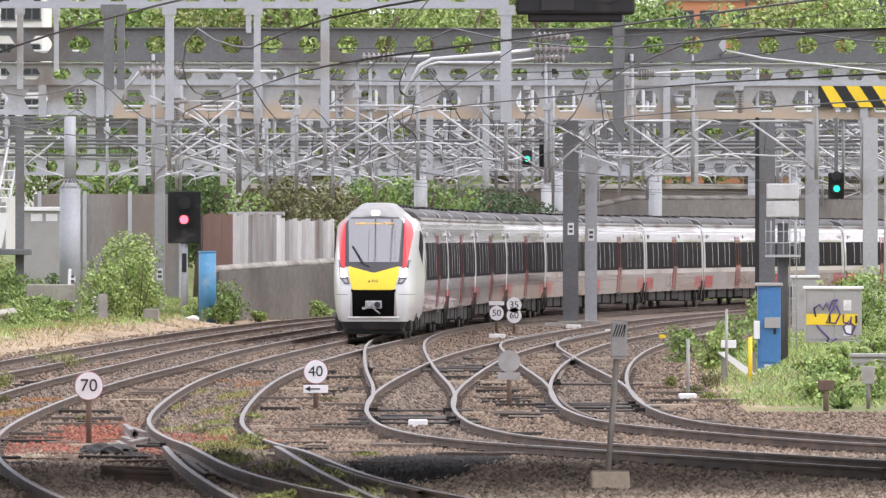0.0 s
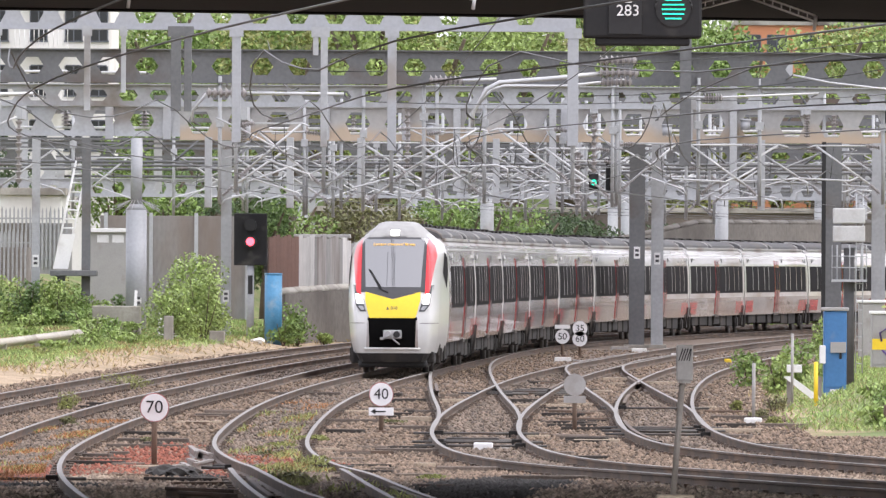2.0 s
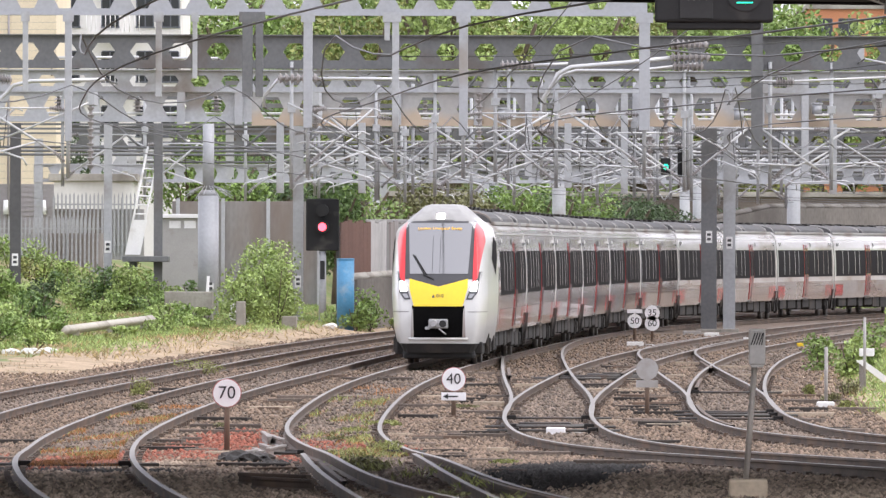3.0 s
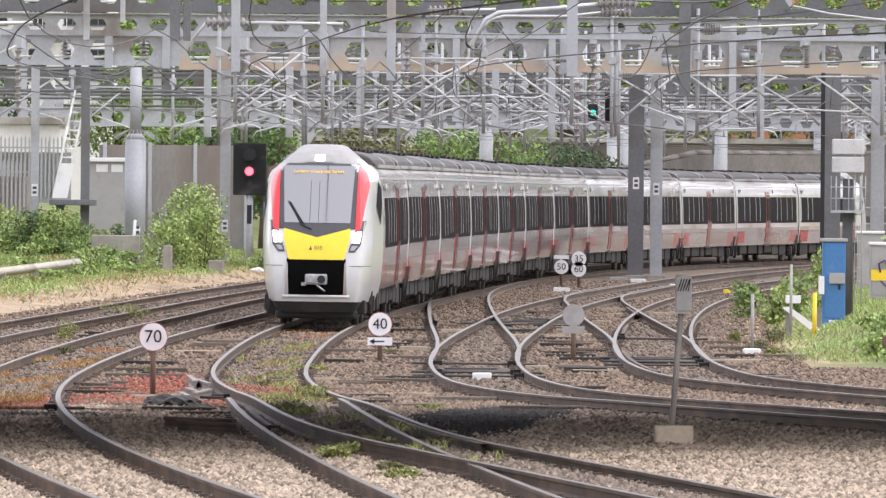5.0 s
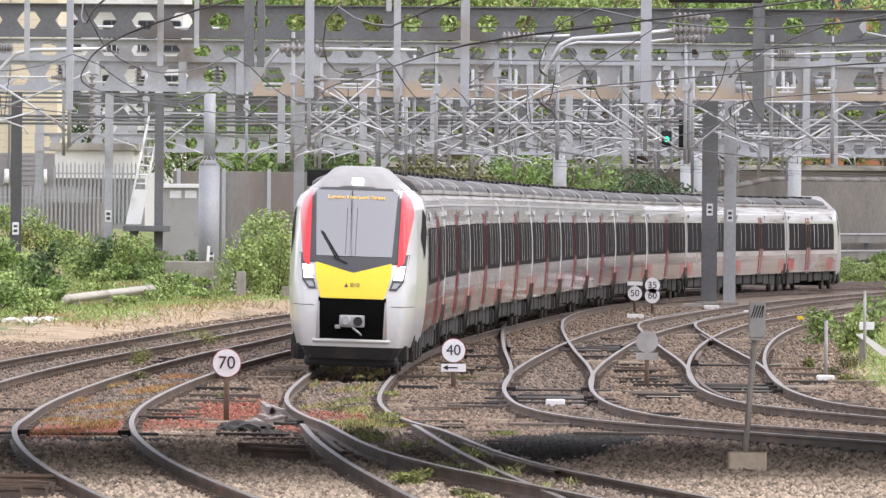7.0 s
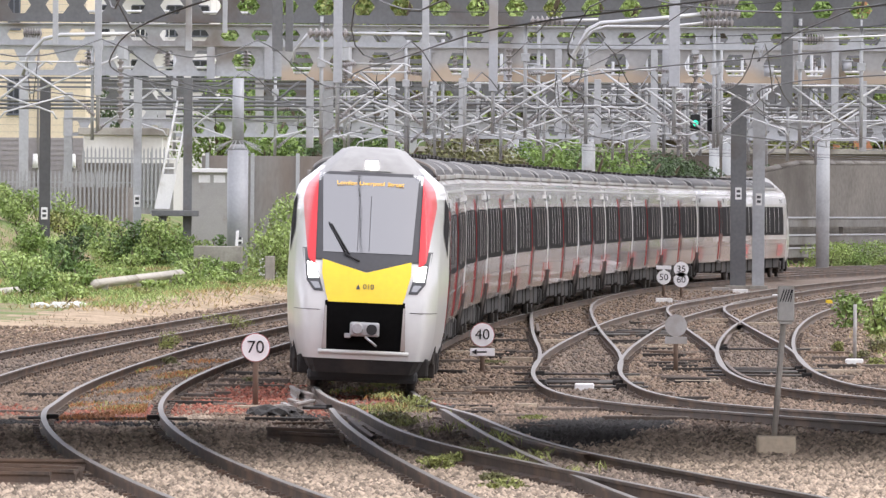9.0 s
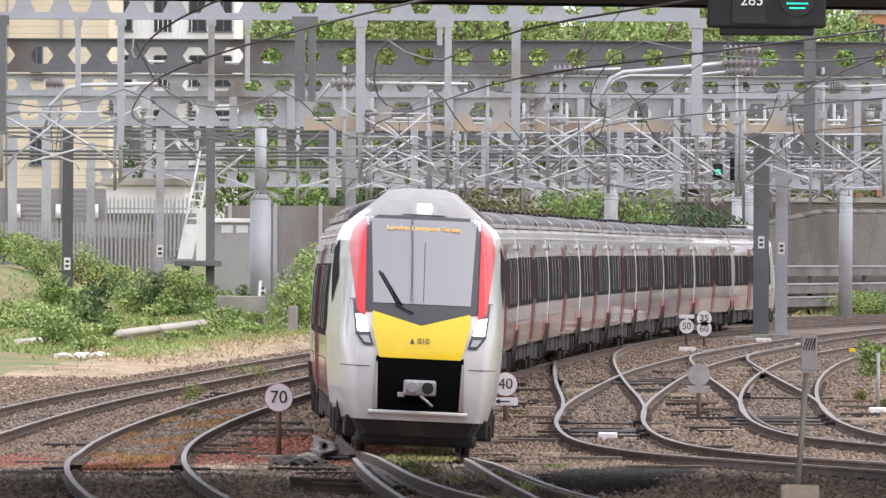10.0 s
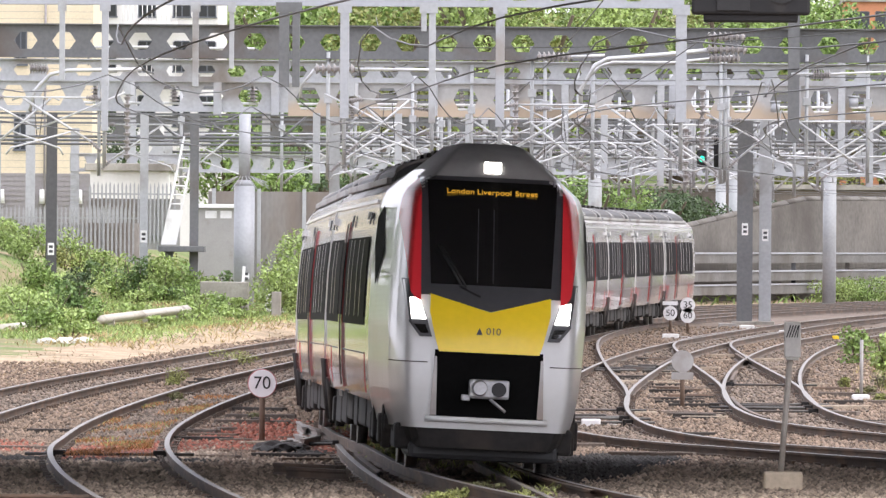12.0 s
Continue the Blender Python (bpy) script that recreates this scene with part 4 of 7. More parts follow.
def bridge():
    br = thing("road_bridge", "dark steel and concrete road bridge with black soffit over the tracks", "bridge", (0, 120.0, 0), rz=20)
    soffit = mat("sooty_soffit", (0.007, 0.007, 0.008), 0.95, 0, 0.4, 0.4, 5)
    bm = bmnew()
    box(bm, -18, 19, -9.0, 10.6, 5.99, 6.6)
    part("deck", bm, soffit, br, "black sooty deck soffit")
    for y in (-9.2, 10.8):
        bm = bmnew()
        box(bm, -18, 19, y - 0.2, y + 0.2, 6.02 if y < 0 else 5.96, 7.9, 0.03)
        part("parapet", bm, soffit, br)
    for x in (-15, 16.5):
        bm = bmnew()
        box(bm, x - 1.5, x + 1.5, -9.4, 11.0, -0.6, 5.99, 0.05)
        part("abutment", bm, SOOTY, br)
    # lattice registration arms slung under the deck
    for yy0, *p in ((110.77, (-5.6, 5.66), (-4.925, 5.862), (-4.147, 5.635)), (109.19, (-2.032, 5.66), (-1.367, 5.884), (-0.382, 5.601)), (117.31, (1.957, 5.66), (2.724, 5.862), (3.522, 5.582))):
        arm = thing("lattice_arm", "white lattice registration arm slung under the bridge", "cantilever", (0, 0, 0), group="lattice arms")
        x0, zt = p[0][0], p[0][1] + 0.12
        bm = bmnew()
        for (xa, za), (xb, zb) in zip(p[:-1], p[1:]):
            for dz in (0.0, 0.07):
                tube(bm, (xa, yy0, za + dz), (xb, yy0, zb + dz), 0.012, 6)
            for k in range(9):
                t = k / 8
                tube(bm, (xa + (xb - xa) * t, yy0, za + (zb - za) * t), (xa + (xb - xa) * t, yy0, za + (zb - za) * t + 0.07), 0.008, 5)
        tube(bm, (p[2][0], yy0, p[2][1] + 0.07), (p[2][0] - 0.02, yy0, p[2][1] - 0.1), 0.02)
        part("lattice", bm, ALU, arm)
        bm = bmnew()
        tube(bm, (x0 - 0.06, yy0, 6.05), (x0 - 0.06, yy0, zt - 0.15), 0.05, 10)
        tube(bm, (x0 - 0.2, yy0, zt - 0.12), (x0 + 0.1, yy0, zt - 0.14), 0.025)
        part("hanger", bm, STEEL_PALE, arm)


bridge()


GREEN_ON = mat("lit_green_lamp", (0.02, 0.95, 0.55), 0.3, 0, 0, 2, 9, emit=0.55)
RED_ON = mat("lit_red_lamp", (1.0, 0.06, 0.09), 0.3, 0, 0, 2, 9, emit=3.0)
HEAD = mat("black_signal_head", (0.012, 0.012, 0.013), 0.75, 0, 0.25, 3, 20, dirt=(0.06, 0.055, 0.05), dirt_amount=0.2)


def bridge_signal():
    sg = thing("bridge_signal", "black colour-light signal under the bridge showing green", "signal", (1.44, 110.0, -0.035))
    bm = bmnew()
    box(bm, -0.65, 0.63, 0.0, 0.42, 5.26, 6.3, 0.03)
    box(bm, -0.52, 0.5, 0.05, 0.4, 5.18, 5.27, 0.02)
    part("housing", bm, HEAD, sg)
    bm = bmnew()
    box(bm, -0.38, -0.02, -0.02, 0.005, 5.30, 5.85, 0.004)
    part("number_plate", bm, BLACK, sg)
    words("L", 0.17, WHITE, sg, pose(-0.17, -0.05, 5.69, 90))
    words("283", 0.17, WHITE, sg, pose(-0.17, -0.05, 5.55, 90))
    bm = bmnew()
    tube(bm, (-0.17, -0.03, 6.03), (-0.17, 0.01, 6.03), 0.155, 24)
    part("round_plate", bm, WHITE, sg, "round white plate with two dark bars")
    bm = bmnew()
    for s in (-1, 1):
        box(bm, -0.17 + s * 0.05 - 0.015, -0.17 + s * 0.05 + 0.015, -0.036, -0.031, 5.95, 6.1)
    part("dark_bars", bm, BLACK, sg)
    bm = bmnew()
    tube(bm, (0.32, -0.02, 5.57), (0.32, 0.05, 5.57), 0.19, 24)
    part("lens_ring", bm, BLACK, sg)
    for i in range(5):
        z = 5.47 + i * 0.05
        w = 0.125 * math.sqrt(max(0.05, 1 - ((i - 2) / 2.8) ** 2))
        bm = bmnew()
        box(bm, 0.32 - w, 0.32 + w, -0.034, -0.022, z - 0.007, z + 0.007)
        part("louvre", bm, GREEN_ON, sg, "glowing green louvre")
    bm = bmnew()
    for k in range(10):
        a0, a1 = math.pi * k / 10, math.pi * (k + 1) / 10
        tube(bm, (0.32 + 0.2 * math.cos(a0), -0.1, 5.57 + 0.2 * math.sin(a0)), (0.32 + 0.2 * math.cos(a1), -0.1, 5.57 + 0.2 * math.sin(a1)), 0.012, 5)
    part("hood_rim", bm, BLACK, sg)
    bm = bmnew()
    box(bm, -0.1, 0.1, 0.4, 1.6, 5.9, 6.1, 0.01)
    part("bracket", bm, STEEL_DARK, sg)


bridge_signal()


# ---- overhead line structures ----
def prism(bm, quad, y0, y1):
    a = [bm.verts.new((x, y0, z)) for x, z in quad]
    b = [bm.verts.new((x, y1, z)) for x, z in quad]
    bm.faces.new(a)
    bm.faces.new(b[::-1])
    n = len(quad)
    for i in range(n):
        bm.faces.new((a[i], b[i], b[(i + 1) % n], a[(i + 1) % n]))


def castellated(x0, x1, z0, z1, pitch, flange=0.36, fill=0.64, squash=0.55):
    """A castellated beam: a web with six-sided openings between two flanges."""
    bm = bmnew()
    zc, h = (z0 + z1) / 2, (z1 - z0) * fill / 2
    a = pitch * 0.31
    b = a * squash
    n = int((x1 - x0) / pitch)
    t = 0.03
    box(bm, x0, x1, -flange / 2, flange / 2, z1 - 0.035, z1)
    box(bm, x0, x1, -flange / 2, flange / 2, z0, z0 + 0.035)
    prism(bm, [(x0, zc + h), (x1, zc + h), (x1, z1 - 0.035), (x0, z1 - 0.035)], -t, t)
    prism(bm, [(x0, z0 + 0.035), (x1, z0 + 0.035), (x1, zc - h), (x0, zc - h)], -t, t)
    for i in range(n + 1):
        xl, xr = x0 + (i - 0.5) * pitch, x0 + (i + 0.5) * pitch
        l1, l2 = (xl + a, xl + b) if i else (x0, x0)
        r1, r2 = (xr - a, xr - b) if i < n else (x1, x1)
        prism(bm, [(l1, zc), (r1, zc), (r2, zc + h), (l2, zc + h)], -t, t)
        prism(bm, [(l2, zc - h), (r2, zc - h), (r1, zc), (l1, zc)], -t, t)
    bmesh.ops.recalc_face_normals(bm, faces=bm.faces)
    return bm


def h_column(bm, x, y, w, d, z0, z1):
    """A rolled steel column: two flanges and a web."""
    box(bm, x - w / 2, x + w / 2, y - d / 2, y - d / 2 + 0.03, z0, z1)
    box(bm, x - w / 2, x + w / 2, y + d / 2 - 0.03, y + d / 2, z0, z1)
    box(bm, x - 0.02, x + 0.02, y - d / 2 + 0.03, y + d / 2 - 0.03, z0, z1)


def plaque(parent, x, y, z, w=0.22, h=0.42):
    bm = bmnew()
    box(bm, x - w / 2, x + w / 2, y - 0.012, y, z - h / 2, z + h / 2, 0.003)
    pl = part("plaque", bm, WHITE, parent, "small white number plate")
    for dz in (0.08, -0.08):
        bm = bmnew()
        box(bm, x - w * 0.3, x + w * 0.3, y - 0.018, y - 0.012, z + dz - 0.045, z + dz + 0.045)
        part("plate_bar", bm, T_GREY, pl)


# main gantry over all the tracks, with its columns
Y1 = 353.0
g1 = thing("overhead_gantry", "grey castellated steel gantry with rust-streaked lower half", "gantry", (0, Y1, 0), group="overhead gantries")
Z1A, Z1B = 6.97, 8.18
part("beam", castellated(-34, -11.45, Z1A + 0.12, Z1B + 0.0, 1.37), STEEL, g1, "pale grey castellated beam")
part("beam", castellated(-11.45, 34, Z1A, Z1B, 1.37), RUST_BEAM, g1, "castellated beam streaked with rust")
for x in (-13.9, -11.9, -6.4, -3.6, 1.9, 6.2, 14.6):
    bm = bmnew()
    box(bm, x - 0.14, x + 0.14, -0.22, -0.19, Z1A + 0.03, Z1B + 0.05, 0.01)
    part("stiffener", bm, STEEL_PALE, g1)
bm = bmnew()
box(bm, 12.92, 16.20, -0.26, -0.23, 7.36, 8.26)
hz = part("hazard_board", bm, BLACK, g1, "black and yellow striped hazard board")
for k in range(4):
    x = 12.98 + k * 0.92
    bm = bmnew()
    prism(bm, [(x + 0.55, 7.38), (x + 1.02, 7.38), (x + 0.45, 8.24), (x - 0.02 if k else x + 0.05, 8.24)], -0.275, -0.262)
    part("stripe", bm, YELLOW, hz)


def gantry_column(x, y, w, top, material, mark=0.0):
    base = float(ground_z(x, y)) - 0.1
    c = thing("gantry_column", "tall grey steel column carrying the overhead gantry", "column", (x, y, 0), group="gantry columns")
    bm = bmnew()
    h_column(bm, 0, 0, w, w * 0.9, base, top)
    part("shaft", bm, material, c)
    bm = bmnew()
    box(bm, -w * 0.8, w * 0.8, -w * 0.8, w * 0.8, base - 0.2, base + 0.22, 0.02)
    part("footing", bm, CONCRETE, c)
    if mark:
        plaque(c, 0, -w * 0.45 - 0.004, mark)
    return c


for u, y, w, m_, mk in ((-218, 349, 0.36, T_BOX, 2.3), (-54, 352, 0.28, STEEL, 2.75), (1010, 355, 0.54, STEEL_DARK, 3.15), (1046, 355.6, 0.42, STEEL, 2.95), (1357, 352, 0.56, STEEL_DARK, 0), (1340, 350, 0.14, BLACK, 0), (1437, 353, 0.46, STEEL, 0), (1540, 351, 0.5, STEEL, 0), (1575, 351, 0.4, STEEL, 0), (283, 356, 0.36, STEEL, 1.55)):
    gantry_column((u - 784) / 18000 * y, y, w, Z1A + 0.02, m_, mk)

# stout tubular mast with an anti-climb collar
mx, my = -12.91, 352.0
mast = thing("tubular_mast", "stout pale grey tubular mast with spiked anti-climb collar", "mast", (mx, my, 0))
mb = float(ground_z(mx, my)) - 0.2
bm = bmnew()
tube(bm, (0, 0, mb), (0, 0, 4.53), 0.36, 24)
tube(bm, (0, 0, 4.53), (0, 0, 4.73), 0.36, 24, 0.2)
tube(bm, (0, 0, 4.71), (0, 0, Z1A + 0.05), 0.2, 16)
part("shaft", bm, STEEL_PALE, mast)
for k in range(18):
    a = k * 6.283 / 18
    bm = bmnew()
    tube(bm, (0.25 * math.cos(a), 0.25 * math.sin(a), 4.86), (0.85 * math.cos(a), 0.85 * math.sin(a), 4.86 - 0.45 + 0.12 * (k % 3)), 0.014, 5)
    part("spike", bm, STEEL_PALE, mast)
plaque(mast, 0.1, -0.37, 1.4, 0.2, 0.2)

# second and third gantries, darker, seen above the first
for y, v0, v1, m_, pitch, nm in ((319.0, 110, 50, STEEL_DARK, 1.2, "dark"), (333.0, 152, 112, STEEL, 1.0, "dark"), (590.0, 305, 252, STEEL_DARK, 1.9, "far"), (455.0, 258, 212, STEEL_DARK, 1.4, "far"), (520.0, 292, 246, STEEL, 1.5, "far")):
    g = thing("overhead_gantry", "dark grey castellated steel gantry over the tracks", "gantry", (0, y, 0), group="overhead gantries")
    z0, z1 = 2.79 + (424 - v0) * y / 18000, 2.79 + (424 - v1) * y / 18000
    w = 30 if y < 400 else 46
    part("beam", castellated(-w, w + 14, z0, z1, pitch, 0.4, 0.5, 0.6 if y == 333.0 else 0.5), m_, g)
    for x in (-w + 0.5, w + 13.5):
        bm = bmnew()
        h_column(bm, x, 0, 0.45, 0.4, -0.6 if x > 0 else float(ground_z(x, y)) - 0.3, z0 + 0.02)
        part("column", bm, m_, g)
    if y > 400:
        for x in ((-1.0, 9.5, 22.5, 36) if y < 500 else (-12, -5, 6, 18, 31)):
            bm = bmnew()
            tube(bm, (x, 0.3, -0.6 if x > -7 else 1.8), (x, 0.3, z0 + 0.02), 0.3, 16)
            part("column", bm, STEEL, g)

# nearest gantry: a pale beam that stops short, with long drop posts
Y0 = 300.0
g0 = thing("overhead_gantry", "pale grey castellated gantry beam with long drop posts", "gantry", (0, Y0, 0), group="overhead gantries")
part("beam", castellated(-27, 1.93, 9.59, 10.59, 1.12, 0.34, 0.6), STEEL_PALE, g0)
bm = bmnew()
h_column(bm, -26.5, 0, 0.5, 0.5, 0.0, 9.59)
part("column", bm, STEEL, g0)
for u, w, vb, m_ in ((575, 0.26, 228, STEEL_PALE), (895, 0.32, 218, STEEL_PALE), (193, 0.30, 160, STEEL_DARK), (214, 0.22, 160, STEEL_DARK), (-335, 0.28, 215, STEEL_DARK), (-124, 0.2, 240, STEEL_PALE), (-200, 0.16, 150, STEEL), (300, 0.26, 215, STEEL_PALE), (440, 0.16, 60, STEEL), (100, 0.14, 128, STEEL), (455, 0.2, 222, STEEL), (36, 0.18, 160, STEEL)):
    bm = bmnew()
    x = (u - 784) / 60.0
    box(bm, x - w / 2, x + w / 2, -w / 2 - 0.3, w / 2 - 0.3, 2.79 + (424 - vb) / 60.0, 9.69, 0.01)
    box(bm, x - w * 0.8, x + w * 0.8, -w / 2 - 0.32, -w / 2 - 0.3, 9.69 - 0.3, 9.69)
    part("drop_post", bm, m_, g0)
bm = bmnew()
h_column(bm, 0, 0, 0.36, 0.3, 5.84, 10.76)
d1 = thing("drop_post", "square grey drop post hung from the upper gantry", "post", (5.49, 318.4, 0), group="drop posts")
part("shaft", bm, STEEL_DARK, d1)
for u, va, vb in ((1278, 60, 145), (1180, 100, 290), (860, 150, 330), (690, 150, 300), (1230, 210, 330), (520, 210, 310), (395, 210, 330), (250, 215, 330), (760, 210, 320)):
    d2 = thing("drop_post", "square grey drop post hung from the upper gantry", "post", ((u - 784) / 18000 * 352, 352.3, 0), group="drop posts")
    bm = bmnew()
    box(bm, -0.12, 0.12, -0.12, 0.6, 2.79 + (424 - vb) / 51.0, max(Z1A + 0.1, 2.79 + (424 - va) / 51.0), 0.01)
    part("shaft", bm, STEEL, d2)


def insulator(bm, a, b, r=0.13, n=7, seg=10):
    """A string of porcelain sheds turned on one axis."""
    a, b = Vector(a), Vector(b)
    ax = (b - a).normalized()
    u = ax.cross(Vector((0, 1, 0)) if abs(ax.y) < 0.9 else Vector((1, 0, 0))).normalized()
    w = ax.cross(u)
    prof = [(0.0, 0.4)]
    for k in range(n):
        prof += [((k + 0.25) / n, 0.42), ((k + 0.35) / n, 1.0), ((k + 0.75) / n, 0.6), ((k + 0.8) / n, 0.42)]
    prof.append((1.0, 0.4))
    rings = [[bm.verts.new(a.lerp(b, t) + r * q * (math.cos(6.2832 * k / seg) * u + math.sin(6.2832 * k / seg) * w)) for k in range(seg)] for t, q in prof]
    for A, B in zip(rings[:-1], rings[1:]):
        for k in range(seg):
            bm.faces.new((A[k], A[(k + 1) % seg], B[(k + 1) % seg], B[k]))
    bm.faces.new(rings[0][::-1])
    bm.faces.new(rings[-1])
    bmesh.ops.recalc_face_normals(bm, faces=bm.faces)


# heavy insulated busbars strapped to the gantries
def busbar(pts, ins, y, r=0.055, n=7, ir=0.17):
    b = thing("busbar", "bent bright aluminium busbar on ribbed grey insulators", "busbar", (0, y, 0), group="busbars")
    k = y / 18000
    P3 = lambda u, v, dy=0.0: ((u - 784) * k, dy, 2.79 + (424 - v) * k)
    bm = bmnew()
    pipe(bm, [P3(u, v) for u, v in pts], r)
    part("bar", bm, ALU, b)
    back = {310: 319, 330: 333}.get(round(y, -1), 319) - y
    for u, v in (pts[0], pts[-1]):
        bm = bmnew()
        tube(bm, P3(u, v), P3(u, v, back), 0.03, 6)
        if y > 329:
            tube(bm, P3(u, v, back), P3(u, 122, back), 0.03, 6)
        part("bracket", bm, STEEL_DARK, b)
    for (u0, v0), (u1, v1) in ins:
        bm = bmnew()
        insulator(bm, P3(u0, v0), P3(u1, v1), ir, n)
        part("insulator", bm, INSUL, b)


busbar([(718, 185), (718, 160), (742, 118), (765, 106), (860, 98), (955, 88)], [((940, 66), (1008, 66)), ((940, 88), (1012, 88)), ((945, 104), (1000, 104))], 310, 0.07)
busbar([(722, 150), (752, 118), (775, 112), (880, 112), (990, 100)], [((640, 103), (700, 103))], 310.6, 0.05)
busbar([(700, 103), (760, 100)], [], 311, 0.05)
busbar([(315, 127), (490, 128)], [((246, 127), (318, 127))], 311, 0.05)
busbar([(480, 105), (410, 106), (320, 106)], [((270, 106), (330, 106))], 330, 0.035)
busbar([(222, 178), (222, 158), (245, 130), (262, 124)], [], 311, 0.05)
busbar([(-60, 130), (-190, 133), (-222, 140), (-250, 170), (-258, 205)], [((-258, 130), (-225, 131))], 311, 0.06)
busbar([(1090, 130), (1160, 130), (1330, 122)], [((1128, 132), (1160, 132))], 312, 0.035)
busbar([(1285, 90), (1350, 103), (1450, 114), (1590, 130)], [], 312, 0.03)
busbar([(20, 92), (140, 92)], [], 330, 0.045)
busbar([(0, 90), (-160, 92)], [], 331, 0.045)
for u, v0, v1, y in ((603, 150, 250, 350), (933, 160, 265, 350), (905, 225, 330, 360), (-85, 175, 290, 350), (313, 175, 215, 349), (1310, 160, 200, 349)):
    k = y / 18000
    b = thing("suspension_insulator", "vertical ribbed insulator hanging from the gantry", "insulator", ((u - 784) * k, y, 0), group="suspension insulators")
    bm = bmnew()
    insulator(bm, (0, 0, 2.79 + (424 - v0) * k), (0, 0, 2.79 + (424 - v1) * k), 0.13, 9)
    part("insulator_body", bm, INSUL, b)
    bm = bmnew()
    box(bm, -0.12, 0.12, -0.1, 352.9 - y if y < 353 else 0.1, 2.79 + (424 - v0) * k if v0 < 205 else Z1A - 0.3, Z1B if v0 < 205 else Z1A + 0.1, 0.01)
    part("hanger", bm, STEEL, b)
# paired feeder bars running behind the main beam, on squat insulators
fb = thing("feeder_bars", "paired bright feeder bars on squat insulators behind the gantry beam", "busbar", (0, Y1 + 1.0, 0))
for z in (7.24, 7.40):
    bm = bmnew()
    tube(bm, (-19, 0, z), (31, 0, z), 0.045, 8)
    part("bar", bm, WHITE, fb)
for k in range(18):
    x = -18.2 + k * 2.74
    bm = bmnew()
    insulator(bm, (x, 0.0, 7.46), (x, 0.0, 7.95), 0.19, 4)
    part("insulator", bm, INSUL, fb)
    bm = bmnew()
    box(bm, x - 0.06, x + 0.06, -0.85, 0.1, 7.95, 8.05, 0.01)
    part("bracket", bm, STEEL, fb)
# transformer-like pots in the beam openings
for u, v, w in ((312, 193, 0.5), (645, 190, 0.3), (1062, 190, 0.3), (1200, 180, 0.3)):
    k = Y1 / 18000
    p = thing("feeder_pot", "grey cylindrical feeder pot on the gantry", "fitting", ((u - 784) * k, Y1 - 0.55, 2.79 + (424 - v) * k), group="feeder pots")
    bm = bmnew()
    tube(bm, (0, 0, -w * 0.55), (0, 0, w * 0.55), w * 0.55, 16)
    tube(bm, (0, 0, w * 0.55), (0, 0, w * 0.75), w * 0.65, 16)
    tube(bm, (0, 0.3, 0), (0, 0.6, 0), 0.06, 8)
    part("pot", bm, STEEL_PALE, p)


def cantilever(reach, kind):
    """A registration arm assembly hanging from a drop tube; local origin at rail level under the tube."""
    c = thing("overhead_cantilever", "bright aluminium cantilever arms with grey insulators holding the wires", "cantilever", group="overhead cantilevers")
    s = 1 if reach > 0 else -1
    bm = bmnew()
    tube(bm, (0, 0, 8.5), (0, 0, 4.5), 0.06, 8)
    box(bm, -0.12, 0.12, -0.1, 0.1, 6.9, 7.15, 0.01)
    part("drop_tube", bm, STEEL, c)
    z = 6.25 + 0.12 * kind
    low = 4.75 + 0.1 * kind
    bm = bmnew()
    insulator(bm, (s * 0.1, 0, z), (s * 0.55, 0, z + 0.05), 0.085, 6)
    part("insulator", bm, INSUL, c)
    bm = bmnew()
    insulator(bm, (s * 0.1, 0, low), (s * 0.42, 0, low + 0.3), 0.085, 6)
    part("insulator", bm, INSUL, c)
    bm = bmnew()
    pipe(bm, [(s * 0.55, 0, z + 0.05), (reach * 0.86, 0, z + 0.05), (reach * 0.95, 0, z - 0.03)], 0.027)
    part("top_tube", bm, ALU, c)
    bm = bmnew()
    pipe(bm, [(s * 0.42, 0, low + 0.3), (reach * 0.84, 0, z + 0.03)], 0.036)
    part("strut", bm, ALU, c)
    bm = bmnew()
    if kind % 2:
        pipe(bm, [(reach * 0.3, 0, low + 0.55), (reach * 0.42, -0.1, low + 0.42), (reach * 1.05, -0.1, low + 0.50), (reach * 1.15, -0.1, low + 0.38), (reach * 1.16, -0.1, low + 0.02)], 0.028)
    else:
        pipe(bm, [(reach * 0.32, 0, low + 0.6), (reach * 0.95, -0.1, low + 0.1), (reach * 1.0, -0.1, low - 0.1)], 0.026)
    part("registration_arm", bm, ALU, c)
    bm = bmnew()
    tube(bm, (reach * 0.62, 0, z + 0.03), (reach * 0.66, -0.05, low + 0.45), 0.012, 5)
    part("dropper", bm, WIRE, c)
    if kind == 2:
        bm = bmnew()
        pipe(bm, [(-s * 0.6, 0, 6.7), (s * 0.2, 0, 6.35), (reach * 0.7, 0, 5.6)], 0.028)
        part("stay", bm, ALU, c)
    return c


CV = [cantilever(2.6, 0), cantilever(-2.6, 1), cantilever(2.3, 2), cantilever(-2.3, 0), cantilever(3.0, 1), cantilever(-2.9, 2)]
rng = random.Random(11)
used = set()
places = []
for y in (319, 333, 353, 368, 382, 398, 414, 432, 455, 478, 520, 590):
    xs = [float(f(y)) for f in (T1, T2, T3, T4, T5)]
    if y > 340:
        xs += [xs[0] - 5.5, xs[0] - 10.5, xs[4] + 4.5]
    places += [(x, y, rng.uniform(-0.15, 0.35), 1) for x in xs]
places += [((u - 784) / 60.0, 299.7, 0.3, 0) for u in (575, 895, 300, -124, 455, -335)]
BOOMS = (405, 425, 450, 470, 510)
